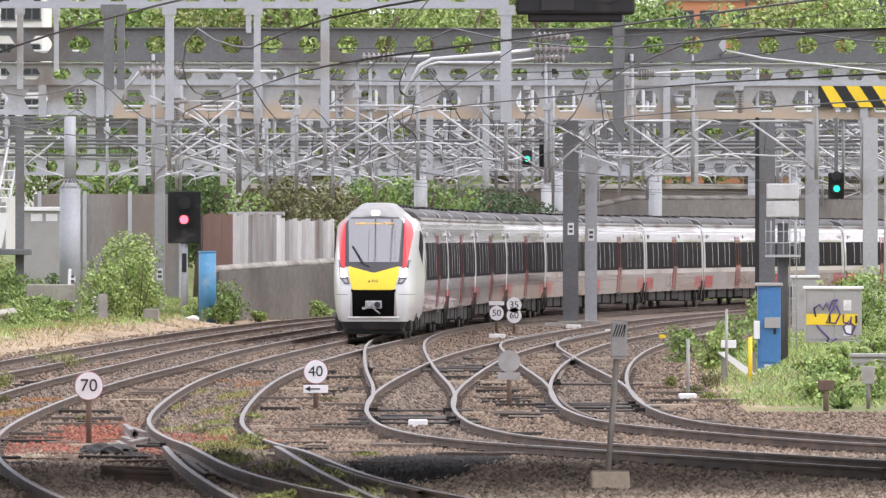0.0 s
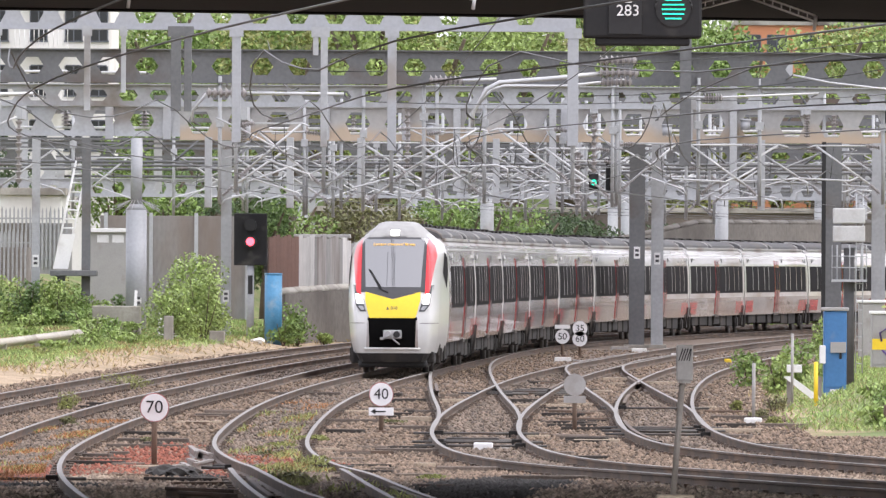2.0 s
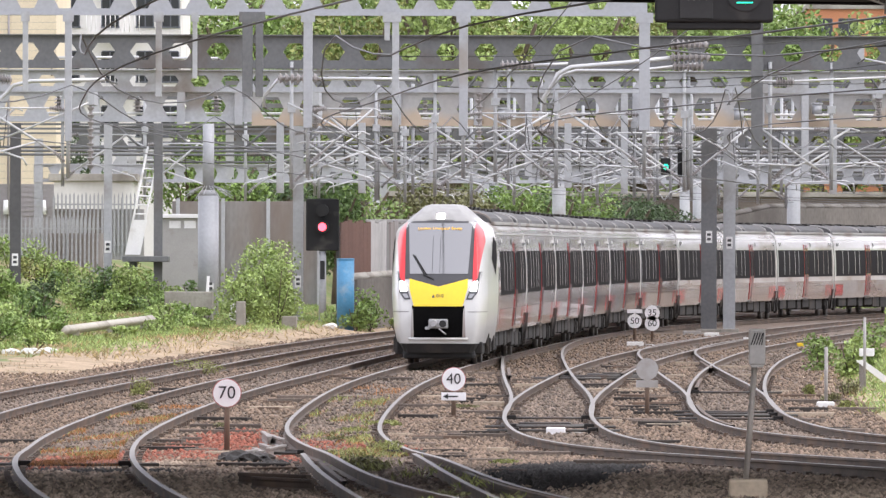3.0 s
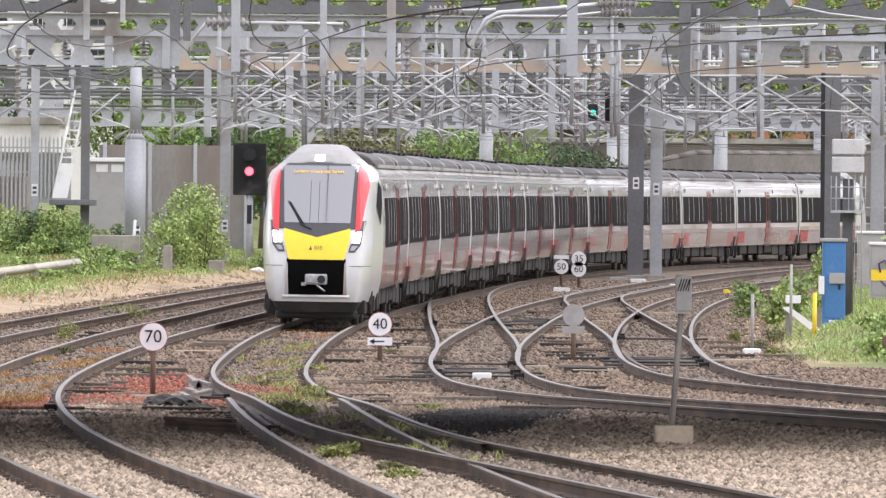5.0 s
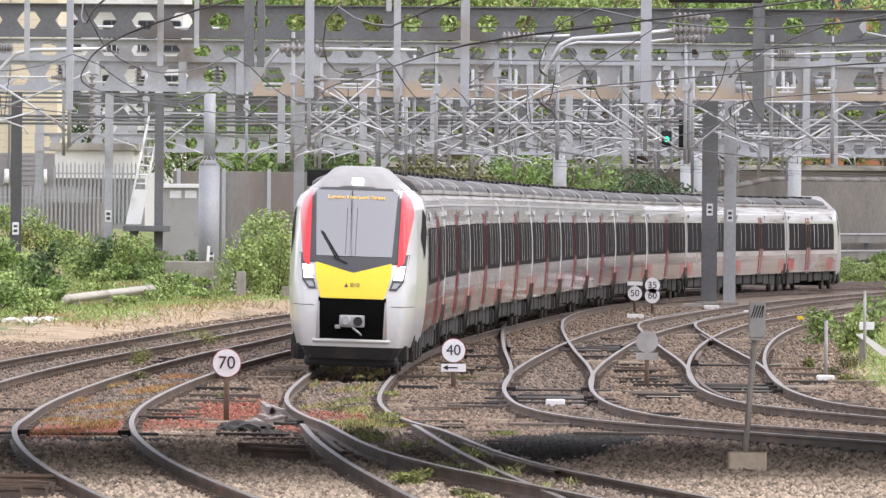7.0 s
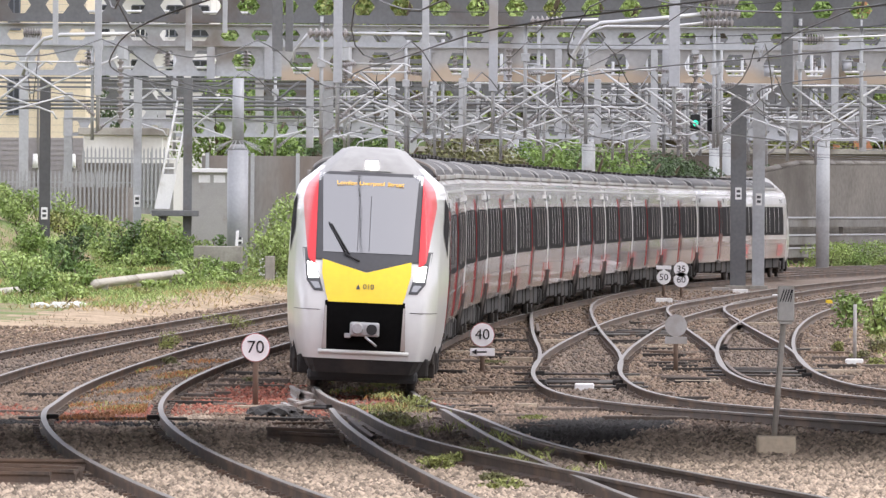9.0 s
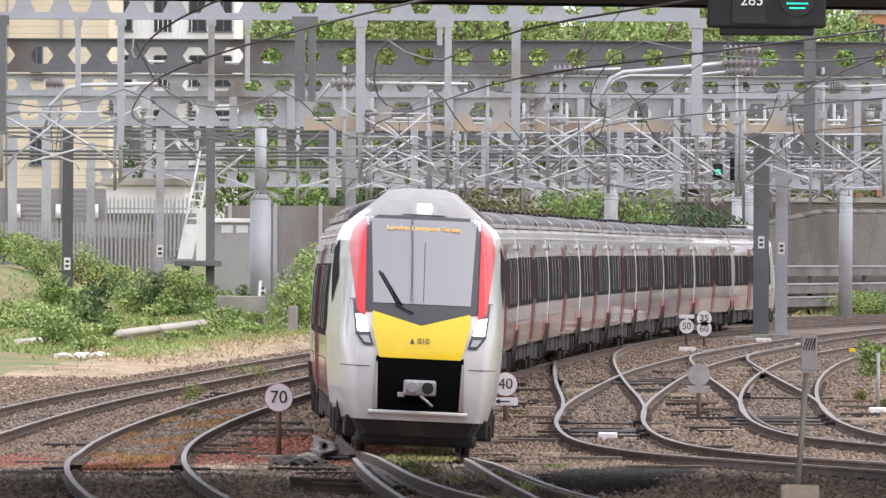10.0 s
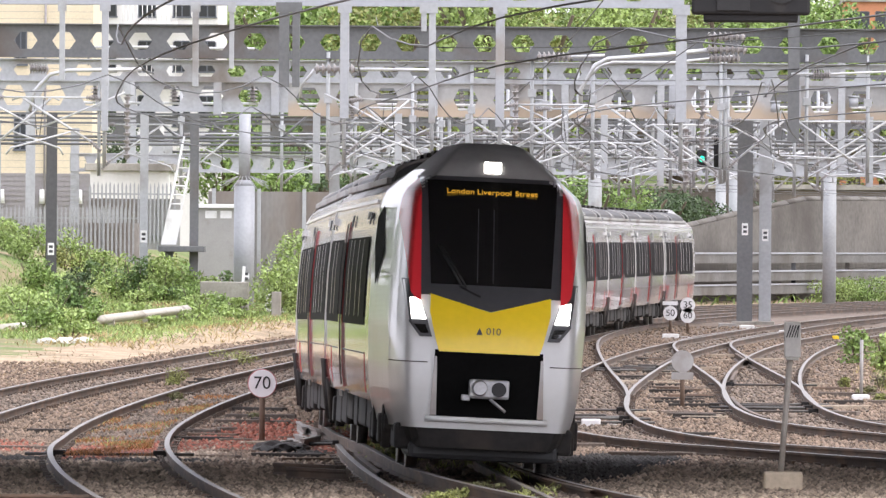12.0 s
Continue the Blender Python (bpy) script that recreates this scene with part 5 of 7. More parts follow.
places += [(float(T3(y)) + dx, y, rng.uniform(0.9, 1.4), 0) for y in BOOMS for dx in (-14, -9, -4, 1, 6, 11)]
REACH = (2.6, -2.6, 2.3, -2.3, 3.0, -2.9)
for x, y, z, over_track in places:
    k = rng.randrange(6)
    if x > 58 or (y > 390 and rng.random() < 0.45):
        continue
    m = pose(x - over_track * (REACH[k] + rng.uniform(-0.5, 0.5)), y + over_track * rng.uniform(-0.15, 0.15), z, 0, 0, rng.uniform(-9, 9))
    if k in used:
        copy_thing(CV[k], m)
    else:
        used.add(k)
        CV[k].matrix_world = m
# high feeder booms over the farther tracks
for y in BOOMS:
    c = thing("feeder_boom", "high grey lattice feeder boom over the tracks", "boom", (0, y, 0), group="feeder booms")
    xc = float(T3(y))
    for z in (8.9, 9.9):
        bm = bmnew()
        box(bm, xc - 31, xc + 16, -0.1, 0.1, z, z + 0.2)
        part("chord", bm, STEEL_DARK, c)
    for k in range(24):
        x = xc - 19.5 + k * 1.5
        bm = bmnew()
        tube(bm, (x, 0, 9.0), (x + (0.7 if k % 2 else -0.7), 0, 9.95), 0.05, 6)
        part("lattice_bar", bm, STEEL_DARK, c)
    for k in range(5):
        x = xc - 17 + k * 7.5
        bm = bmnew()
        insulator(bm, (x, 0, 8.9), (x, 0, 7.7), 0.14, 8)
        part("insulator", bm, INSUL, c)
    for x in (xc - 30.8, xc + 15.8):
        bm = bmnew()
        h_column(bm, x, 0, 0.36, 0.3, float(ground_z(x, y)) - 0.3, 9.0)
        part("column", bm, STEEL, c)
# cross rails that carry the farther cantilevers
for y in (368, 382, 398, 414, 432, 478, 500, 545):
    c = thing("cross_boom", "thin grey tubular boom across the tracks", "boom", (0, y, 0), group="cross booms")
    bm = bmnew()
    xc = float(T3(y))
    if y == 414:
        bm.free()
        part("boom", castellated(xc - 31, xc + 16, 5.37, 6.12, 0.85), STEEL, c, "grey castellated boom")
    else:
        box(bm, xc - 31, xc + 16, -0.05, 0.05, 7.14, 7.22)
        tube(bm, (xc - 31, 0, 6.35), (xc + 16, 0, 6.35), 0.05)
        part("boom", bm, STEEL_DARK, c)
    for k in range(10):
        bm = bmnew()
        x = xc - 19 + k * 3.8
        tube(bm, (x, 0, 6.1 if y == 414 else 6.35), (x + (0.9 if k % 2 else -0.9), 0, 7.15), 0.04)
        part("brace", bm, STEEL_DARK, c)
    for x in (xc - 30.8, xc + 15.8):
        bm = bmnew()
        h_column(bm, x, 0, 0.34, 0.3, float(ground_z(x, y)) - 0.3, 7.14)
        part("column", bm, STEEL, c)


# contact and catenary wires along each track
def wires(f, y0, y1, dx=0.0):
    w = thing("overhead_wires", "dark contact and catenary wires with droppers", "wires", group="overhead wires")
    for kind in (0, 1):
        bm = bmnew()
        ys = np.arange(y0, y1, 6.0)
        pts = []
        for y in ys:
            ph = ((y - 300) % 48) / 48
            st = 0.22 * math.sin(y / 48 * math.pi)
            z = 4.8 if kind == 0 else 5.35 + 0.75 * (2 * ph - 1) ** 2
            if y < 138:
                z = min(z, 5.35)
            pts.append((float(f(y)) + st + dx, y, z))
        pipe(bm, pts, 0.011 if kind == 0 else 0.013, 5)
        part("contact_wire" if kind == 0 else "catenary_wire", bm, WIRE, w)


for f, y0 in ((T1, 130), (T2, 70), (T3, 70), (T4, 112), (T5, 124), (X1, 176), (X2, 182)):
    wires(f, y0, 330 if f in (X1, X2) else 570)
# slack feeder cables looping between the gantries
for a, b, sag in (((-4.0, 300, 7.5), (16, 352, 9.6), 0.5), ((-6.0, 300, 8.4), (20.0, 318, 11.2), 0.7), ((5.5, 300, 7.6), (22, 330, 10.2), 0.6), ((0.5, 250, 9.8), (-4.2, 352, 7.2), 0.3), ((4.0, 230, 9.0), (-1.0, 352, 7.4), 0.3), ((-8.4, 352, 10.4), (-6.6, 318, 8.2), 0.6), ((2, 318, 8.0), (17, 319, 10.1), 0.5)):
    c = thing("feeder_cable", "dark slack feeder cable between gantries", "cable", group="feeder cables")
    bm = bmnew()
    pts = []
    for k in range(13):
        t = k / 12
        pts.append(tuple(p + (q - p) * t - (sag * 4 * t * (1 - t) if i == 2 else 0) for i, (p, q) in enumerate(zip(a, b))))
    pipe(bm, pts, 0.015, 6)
    part("cable", bm, WIRE, c)


# ---- lineside things ----
POST = mat("weathered_post", (0.24, 0.22, 0.20), 0.7, 0.2, 0.2, 3, 25)
SIGN_W = mat("white_sign_face", (0.80, 0.79, 0.80), 0.45, 0, 0.05, 3, 25, dirt=(0.55, 0.52, 0.5), dirt_amount=0.08)
SIGN_RIM = mat("faded_red_sign_rim", (0.42, 0.16, 0.16), 0.5, 0, 0.1, 3, 25)
BLUE = mat("blue_cabinet_paint", (0.06, 0.19, 0.42), 0.5, 0, 0.12, 2, 18, dirt=(0.2, 0.25, 0.32), dirt_amount=0.12)
CABGREY = mat("grey_cabinet_paint", (0.36, 0.35, 0.34), 0.55, 0, 0.1, 2, 18, dirt=(0.24, 0.21, 0.18), dirt_amount=0.2)
PURPLE = mat("purple_spray_paint", (0.09, 0.045, 0.22), 0.5, 0, 0.15, 4, 30)


def disc(bm, y, z, r, t=0.02, seg=32):
    tube(bm, (0, y, z), (0, y + t, z), r, seg)


def speed_sign(x, y, z, r, text, rim=True, arrow=False, lines=None):
    g = float(ground_z(x, y))
    s = thing("speed_sign", "round white speed restriction sign on a short dark post", "sign", (x, y, 0), group="speed signs")
    bm = bmnew()
    tube(bm, (0, 0.05, g - 0.1), (0, 0.05, z + r * 0.7), 0.045, 10)
    box(bm, -0.1, 0.1, 0.0, 0.1, g - 0.1, g + 0.06, 0.01)
    part("post", bm, RAIL, s)
    if lines:
        for k, (tx, dz) in enumerate(lines):
            bm = bmnew()
            disc(bm, 0.0, z + dz, r, 0.015)
            part("disc", bm, SIGN_W, s)
            words(tx, r * 1.25, BLACK, s, pose(0, -0.006, z + dz, 90))
        return s
    if rim:
        bm = bmnew()
        disc(bm, 0.008, z, r * 1.06, 0.02)
        part("rim", bm, SIGN_RIM, s, "faded red rim")
    bm = bmnew()
    disc(bm, 0.0, z, r, 0.015)
    part("disc", bm, SIGN_W, s)
    words(text, r * 1.3, BLACK, s, pose(0, -0.006, z, 90))
    if arrow:
        zb = z - r - 0.1
        bm = bmnew()
        box(bm, -0.22, 0.22, 0.0, 0.02, zb - 0.07, zb + 0.07, 0.004)
        pl = part("arrow_plate", bm, SIGN_W, s, "white plate with a black arrow")
        bm = bmnew()
        box(bm, -0.12, 0.08, -0.006, -0.001, zb - 0.012, zb + 0.012)
        prism(bm, [(-0.19, zb), (-0.1, zb - 0.05), (-0.1, zb + 0.05)], -0.006, -0.001)
        part("arrow", bm, BLACK, pl)
    return s


speed_sign(-5.29, 152.0, 0.59, 0.205, "70")
speed_sign(-2.26, 180.8, 0.43, 0.205, "40", True, True)
speed_sign(1.69, 320.0, 0.46, 0.225, "50", False)
speed_sign(2.24, 320.0, 0.55, 0.235, "", False, False, [("35", 0.17), ("60", -0.16)])
bm = bmnew()
pl50 = thing("small_plate", "small white plate above a speed sign", "sign", (1.69, 320.0, 0))
box(bm, -0.24, 0.24, 0, 0.02, 0.71, 0.83, 0.004)
tube(bm, (0, 0.04, 0.2), (0, 0.04, 0.80), 0.03)
part("plate", bm, SIGN_W, pl50)

# back of a sign: plain grey disc with a small plate
x, y = 1.2, 184.0
g = float(ground_z(x, y))
s = thing("sign_back", "plain grey round sign seen from behind, with a small plate", "sign", (x, y, 0))
bm = bmnew()
tube(bm, (0, 0.05, g - 0.1), (0, 0.05, 0.58), 0.045, 10)
part("post", bm, RAIL, s)
bm = bmnew()
disc(bm, 0, 0.58, 0.2, 0.02)
part("disc", bm, CABGREY, s)
bm = bmnew()
box(bm, -0.2, 0.2, 0, 0.02, 0.25, 0.38, 0.004)
part("plate", bm, CABGREY, s)

# leaning post with a hatched box on a concrete block
x, y = 1.93, 117.0
g = float(ground_z(x, y))
s = thing("marker_post", "leaning grey post with a striped metal box on a concrete block", "post", (x, y, 0))
bm = bmnew()
box(bm, -0.23, 0.22, -0.2, 0.2, g - 0.15, g + 0.24, 0.03)
part("block", bm, mat("tan_concrete", (0.46, 0.38, 0.28), 0.9, 0, 0.2, 2, 15, bump=0.01), s, "tan concrete foot block")
bm = bmnew()
tube(bm, (-0.03, 0, g + 0.2), (0.07, 0, 1.45), 0.034, 12)
part("shaft", bm, mat("tan_grey_post", (0.36, 0.33, 0.29), 0.6, 0.1, 0.15, 3, 25), s)
bm = bmnew()
box(bm, 0.0, 0.19, -0.12, 0.1, 1.44, 1.85, 0.015)
box(bm, 0.02, 0.17, -0.1, 0.08, 1.41, 1.44, 0.005)
bx = part("box", bm, mat("weathered_pale_box", (0.46, 0.45, 0.42), 0.6, 0, 0.15, 4, 30), s, "pale grey metal box")
zt = 1.84
for k in range(5):
    bm = bmnew()
    xk = 0.02 + k * 0.03
    prism(bm, [(xk, zt - 0.17), (xk + 0.012, zt - 0.17), (min(xk + 0.06, 0.175), zt - 0.03), (min(xk + 0.045, 0.165), zt - 0.03)], -0.128, -0.122)
    part("stripe", bm, BLACK, bx)


def cabinet(name, label, x, y, w, d, top, material, doors=2, cap=None, lift=0.0):
    g = float(ground_z(x, y)) - 0.1
    c = thing(name, label, "cabinet", (x, y, 0))
    bm = bmnew()
    box(bm, -w / 2, w / 2, -d / 2, d / 2, g, top, 0.02)
    body = part("body", bm, material, c)
    bm = bmnew()
    box(bm, -w / 2 - 0.04, w / 2 + 0.04, -d / 2 - 0.05, d / 2 + 0.04, top, top + 0.07, 0.015)
    part("lid", bm, cap or material, c)
    for k in range(doors):
        x0 = -w / 2 + 0.03 + k * (w - 0.06) / doors
        bm = bmnew()
        box(bm, x0 + 0.01, x0 + (w - 0.06) / doors - 0.01, -d / 2 - 0.015, -d / 2 + 0.01, g + 0.25, top - 0.06, 0.006)
        dr = part("door", bm, material, c)
        bm = bmnew()
        box(bm, x0 + (w - 0.06) / doors - 0.12, x0 + (w - 0.06) / doors - 0.07, -d / 2 - 0.04, -d / 2 - 0.014, (g + top) / 2 - 0.08, (g + top) / 2 + 0.1, 0.005)
        part("handle", bm, BLACK, dr)
    return c, g, -d / 2 - 0.018


yb = 209.0
c, g, f = cabinet("blue_cabinet", "tall faded blue equipment cabinet with grey side boxes", 6.70, yb, 0.47, 0.5, 1.83, BLUE, 1, CABGREY)
bm = bmnew()
box(bm, -0.1, 0.22, f - 0.06, f, 0.97, 1.19, 0.006)
part("grey_box", bm, CABGREY, c)
bm = bmnew()
box(bm, -0.32, -0.2, f - 0.1, f + 0.1, 0.75, 1.12, 0.01)
part("meter_box", bm, SIGN_W, c)
bm = bmnew()
box(bm, -0.1, 0.2, f - 0.03, f, 0.00, 0.22, 0.006)
part("plinth_box", bm, SIGN_W, c)
yg = 233.0
c, g, f = cabinet("graffiti_cabinet", "grey location cabinet with white lid, yellow band and purple graffiti", 8.94, yg, 1.28, 0.8, 1.65, CABGREY, 2, WHITE)
bm = bmnew()
box(bm, -0.63, 0.55, f - 0.008, f - 0.002, 0.84, 1.09)
part("yellow_band", bm, YELLOW, c)
SCRAWL = [[(1443, 560), (1440, 545), (1450, 538), (1455, 548), (1462, 535), (1466, 550), (1472, 532), (1482, 530)], [(1482, 530), (1468, 556), (1462, 570), (1478, 572), (1486, 556), (1480, 540)], [(1492, 556), (1492, 570), (1504, 574), (1506, 560)], [(1496, 590), (1492, 578), (1502, 568), (1512, 578), (1506, 592), (1497, 590)], [(1444, 575), (1458, 590), (1466, 598), (1458, 620), (1466, 628)], [(1456, 612), (1470, 606), (1480, 598)]]
for k, line in enumerate(SCRAWL):
    bm = bmnew()
    pipe(bm, [((u - 1475) * 233 / 18000, f - 0.012, 2.79 - (v - 424) * 233 / 18000) for u, v in line], 0.022, 6)
    part("graffiti_stroke", bm, PURPLE, c, "purple sprayed stroke")
for v in (540, 585):
    bm = bmnew()
    zc = 2.79 - (v - 424) * 233 / 18000
    box(bm, 0.22, 0.4, f - 0.010, f - 0.004, zc - 0.12, zc + 0.12)
    part("notice", bm, SIGN_W, c)
cabinet("relay_cabinet", "pale grey relay cabinet with white lid behind the others", 9.33, 262.0, 0.66, 0.6, 1.80, CABGREY, 1, WHITE)
cabinet("low_cabinet", "low rounded grey equipment case in the weeds", 8.46, 200.0, 0.85, 0.5, 0.48, CABGREY, 1, CABGREY)

# ladder mast with a caged platform and white casings
x, y = 7.12, 213.0
g = float(ground_z(x, y))
s = thing("ladder_mast", "dark tubular mast with side ladder, caged platform and white casings", "mast", (x, y, 0))
bm = bmnew()
tube(bm, (0, 0, g - 0.2), (0, 0, 3.13), 0.115, 16)
part("shaft", bm, T_BOX, s)
for dx in (0.14, 0.28):
    bm = bmnew()
    tube(bm, (dx, -0.12, g + 0.3), (dx, -0.12, 4.26), 0.014, 6)
    part("ladder_rail", bm, STEEL, s)
for k in range(14):
    z = g + 0.5 + k * 0.28
    bm = bmnew()
    tube(bm, (0.14, -0.12, z), (0.28, -0.12, z), 0.01, 5)
    part("rung", bm, STEEL, s)
CASING = mat("weathered_white_casing", (0.55, 0.55, 0.55), 0.6, 0, 0.12, 3, 25, dirt=(0.4, 0.38, 0.36), dirt_amount=0.2)
for z0, z1, w in ((3.64, 3.96, 0.34), (3.26, 3.59, 0.34)):
    bm = bmnew()
    box(bm, -w, w * 0.95, -0.25, 0.25, z0, z1, 0.02)
    part("casing", bm, CASING, s, "white equipment casing")
bm = bmnew()
box(bm, -0.36, 0.36, -0.35, 0.35, 2.42, 2.47)
part("platform", bm, STEEL, s)
for k in range(8):
    a = k * 6.283 / 8
    bm = bmnew()
    tube(bm, (0.36 * math.cos(a), 0.33 * math.sin(a), 2.46), (0.36 * math.cos(a), 0.33 * math.sin(a), 3.19), 0.011, 5)
    part("cage_bar", bm, STEEL, s)
for v in (410, 430):
    bm = bmnew()
    zz = 2.79 - (v - 424) * 213 / 18000
    for k in range(12):
        a, b = k * 6.283 / 12, (k + 1) * 6.283 / 12
        tube(bm, (0.36 * math.cos(a), 0.33 * math.sin(a), zz), (0.36 * math.cos(b), 0.33 * math.sin(b), zz), 0.011, 5)
    part("cage_ring", bm, STEEL, s)


def simple_post(name, label, u, vb, vt, y, r, material, head=None, cat="post"):
    x = (u - 784) / 18000 * y
    g = float(ground_z(x, y)) - 0.1
    s = thing(name, label, cat, (x, y, 0))
    zt = 2.79 - (vt - 424) * y / 18000
    bm = bmnew()
    tube(bm, (0, 0, g), (0, 0, zt), r, 10)
    part("shaft", bm, material, s)
    if head:
        bm = bmnew()
        box(bm, -head[0], head[0], -0.06, 0.06, zt - head[1], zt + 0.02, 0.01)
        part("head", bm, head[2], s)
    return s


simple_post("yellow_post", "yellow painted marker post beside the cabinets", 1328, 690, 597, 203, 0.045, YELLOW)
simple_post("marker_stake", "thin grey stake with a small white box", 1286, 685, 547, 206, 0.03, CABGREY)
simple_post("white_stake", "short pale grey post with a white foot block", 1218, 690, 600, 193, 0.035, CABGREY)
x, y = 4.62, 192.0
bm = bmnew()
g = float(ground_z(x, y))
box(bm, x - 0.17, x + 0.17, y - 0.1, y + 0.1, g - 0.02, g + 0.12, 0.03)
tagged(part("foot_block", bm, WHITE), "white painted concrete block by the track", "block")
s = thing("white_barrier", "sloping white timber barrier on short posts", "barrier", (0, 207, 0))
bm = bmnew()
prism(bm, [(5.59, 0.49), (6.39, -0.13), (6.39, 0.05), (5.74, 0.51)], -0.05, 0.0)
part("board", bm, WHITE, s)
bm = bmnew()
box(bm, 5.66, 5.97, -0.05, 0.05, 0.58, 0.74, 0.01)
part("box", bm, WHITE, s)
for u in (1280, 1335):
    bm = bmnew()
    box(bm, (u - 784) * 0.0115 - 0.04, (u - 784) * 0.0115 + 0.04, 0.0, 0.08, -0.4, 0.5)
    part("post", bm, POST, s)
simple_post("point_indicator", "grey junction box on a short post in the weeds", 1537, 715, 650, 184, 0.04, POST, (0.11, 0.3, CABGREY))
simple_post("wheel_post", "rusty hand lever stand in the weeds", 1462, 735, 675, 180, 0.05, RAIL, (0.14, 0.16, RAIL), "lever")
for u, v, y, w, m_ in ((1113, 732, 163, 0.16, WHITE), (740, 728, 168, 0.16, SIGN_W), (1165, 590, 303, 0.22, YELLOW), (1095, 590, 300, 0.25, CABGREY), (170, 515, 330, 0.0, WHITE), (980, 560, 345, 0.3, CABGREY), (1015, 566, 338, 0.25, WHITE), (1085, 572, 320, 0.25, WHITE), (880, 583, 305, 0.25, WHITE)):
    if not w:
        continue
    x = (u - 784) / 18000 * y
    g = float(ground_z(x, y))
    s = thing("track_box", "small pale junction box between the rails", "box", (x, y, g - 0.03), group="track boxes")
    bm = bmnew()
    box(bm, -w, w, -0.15, 0.15, 0, 0.16, 0.02)
    part("case", bm, m_, s)
    bm = bmnew()
    tube(bm, (w, 0, 0.08), (w + 0.35, 0.2, 0.05), 0.02, 6)
    part("conduit", bm, CABGREY, s)

# point motors and rodding between the rails
for x, y, L in ((-0.6, 172, 0.9), (2.6, 181, 0.9), (0.9, 231, 0.8), (-0.3, 225, 0.8)):
    g = float(ground_z(x, y))
    s = thing("point_machine", "black point machine with rods beside the rail", "machine", (x, y, g), group="point machines")
    bm = bmnew()
    box(bm, -L / 2, L / 2, -0.22, 0.22, 0.0, 0.13, 0.03)
    part("case", bm, T_UNDER, s)
    for dy in (-0.4, 0.35):
        bm = bmnew()
        tube(bm, (-0.75, dy, 0.08), (0.75, dy, 0.08), 0.025, 6)
        part("rod", bm, T_STEEL, s)

# scrap rail lengths and timbers left beside the track
rng = random.Random(3)
for x, y, a, L in ((-4.95, 160, 3, 5), (-4.75, 158, 5, 4.5), (-4.65, 150, 5, 2.5), (-4.45, 148.5, -3, 3), (-4.72, 142, -7, 2.4), (-4.6, 145, 4, 2.6), (-3.66, 121.5, 35, 1.5), (-3.5, 119.5, 28, 1.6), (-6.2, 106, 60, 1.3), (-5.9, 104.5, 48, 1.2), (-6.35, 103.5, 75, 1.4), (-5.7, 105.5, 30, 1.0), (-6.0, 108, 80, 1.2)):
    g = float(ground_z(x, y))
    s = thing("scrap_rail", "length of scrap rail lying in the ballast", "rail", (x, y, g + 0.02), group="scrap rails", rz=a)
    bm = bmnew()
    prism(bm, [(-0.07, 0), (0.07, 0), (0.07, 0.015), (0.015, 0.04), (0.015, 0.1), (0.036, 0.12), (0.036, 0.15), (-0.036, 0.15), (-0.036, 0.12), (-0.015, 0.1), (-0.015, 0.04), (-0.07, 0.015)], -L / 2, L / 2)
    part("rail_length", bm, POST if y > 140 else RAIL, s)
for x, y, a, L in ((-1.6, 184, 80, 1.1), (-3.0, 190, 85, 1.2), (-1.5, 165, 85, 1.3), (-0.6, 150, 82, 0.9), (1.4, 176, 85, 1.0), (4.5, 196, 80, 1.2), (-6.0, 172, 85, 1.2), (-5.2, 199, 80, 1.5), (-4.5, 225, 85, 1.6), (0.5, 139, 75, 1.2), (5.1, 188, 70, 0.9), (3.9, 178, 60, 0.8)):
    g = float(ground_z(x, y))
    bm = bmnew()
    box(bm, -0.09, 0.09, -L / 2, L / 2, 0, 0.1, 0.015)
    ob = part("old_timber", bm, SLEEPER)
    ob.matrix_world = pose(x, y, g - 0.01, 0, 0, a)
    tagged(ob, "weathered offcut of timber lying in the ballast", "timber", "old timbers")

# offcuts, chair castings and litter strewn through the junction
DARKWOOD = mat("tarred_timber", (0.045, 0.038, 0.033), 0.9, 0, 0.3, 3, 25, bump=0.01)
PALEWOOD = mat("bleached_timber", (0.40, 0.33, 0.25), 0.9, 0, 0.25, 3, 25, bump=0.01)
rng = random.Random(17)
CLUTTER = []
for k in range(110):
    f, y0_, y1_ = ((T3, 128, 235), (T4, 150, 260), (T5, 160, 250), (T2, 128, 230), (X1, 176, 250), (X2, 180, 250))[k % 6]
    y = 1 / rng.uniform(1 / y1_, 1 / y0_)
    x = float(f(y)) + rng.choice((-1, 1)) * rng.uniform(1.0, 1.75)
    CLUTTER.append((x, y, rng.uniform(60, 120), rng.uniform(0.25, 1.1), rng.uniform(0.03, 0.09), (DARKWOOD, SLEEPER, PALEWOOD, DARKWOOD, SLEEPER, RAIL)[rng.randrange(6)]))
for x, y, a, L, w, m_ in CLUTTER:
    bm = bmnew()
    box(bm, -w, w, -L / 2, L / 2, 0, 0.5 * w + 0.05, 0.012)
    ob = part("old_timber", bm, m_)
    ob.matrix_world = pose(x, y, float(ground_z(x, y)) - 0.005, 0, 0, a)
    tagged(ob, {"tarred_timber": "black tarred offcut lying in the ballast", "bleached_timber": "pale bleached plank lying in the ballast"}.get(m_.name, "weathered offcut of timber lying in the ballast"), "timber", "old timbers")
# a black heap of tarred sheeting among the scrap
rng = random.Random(41)
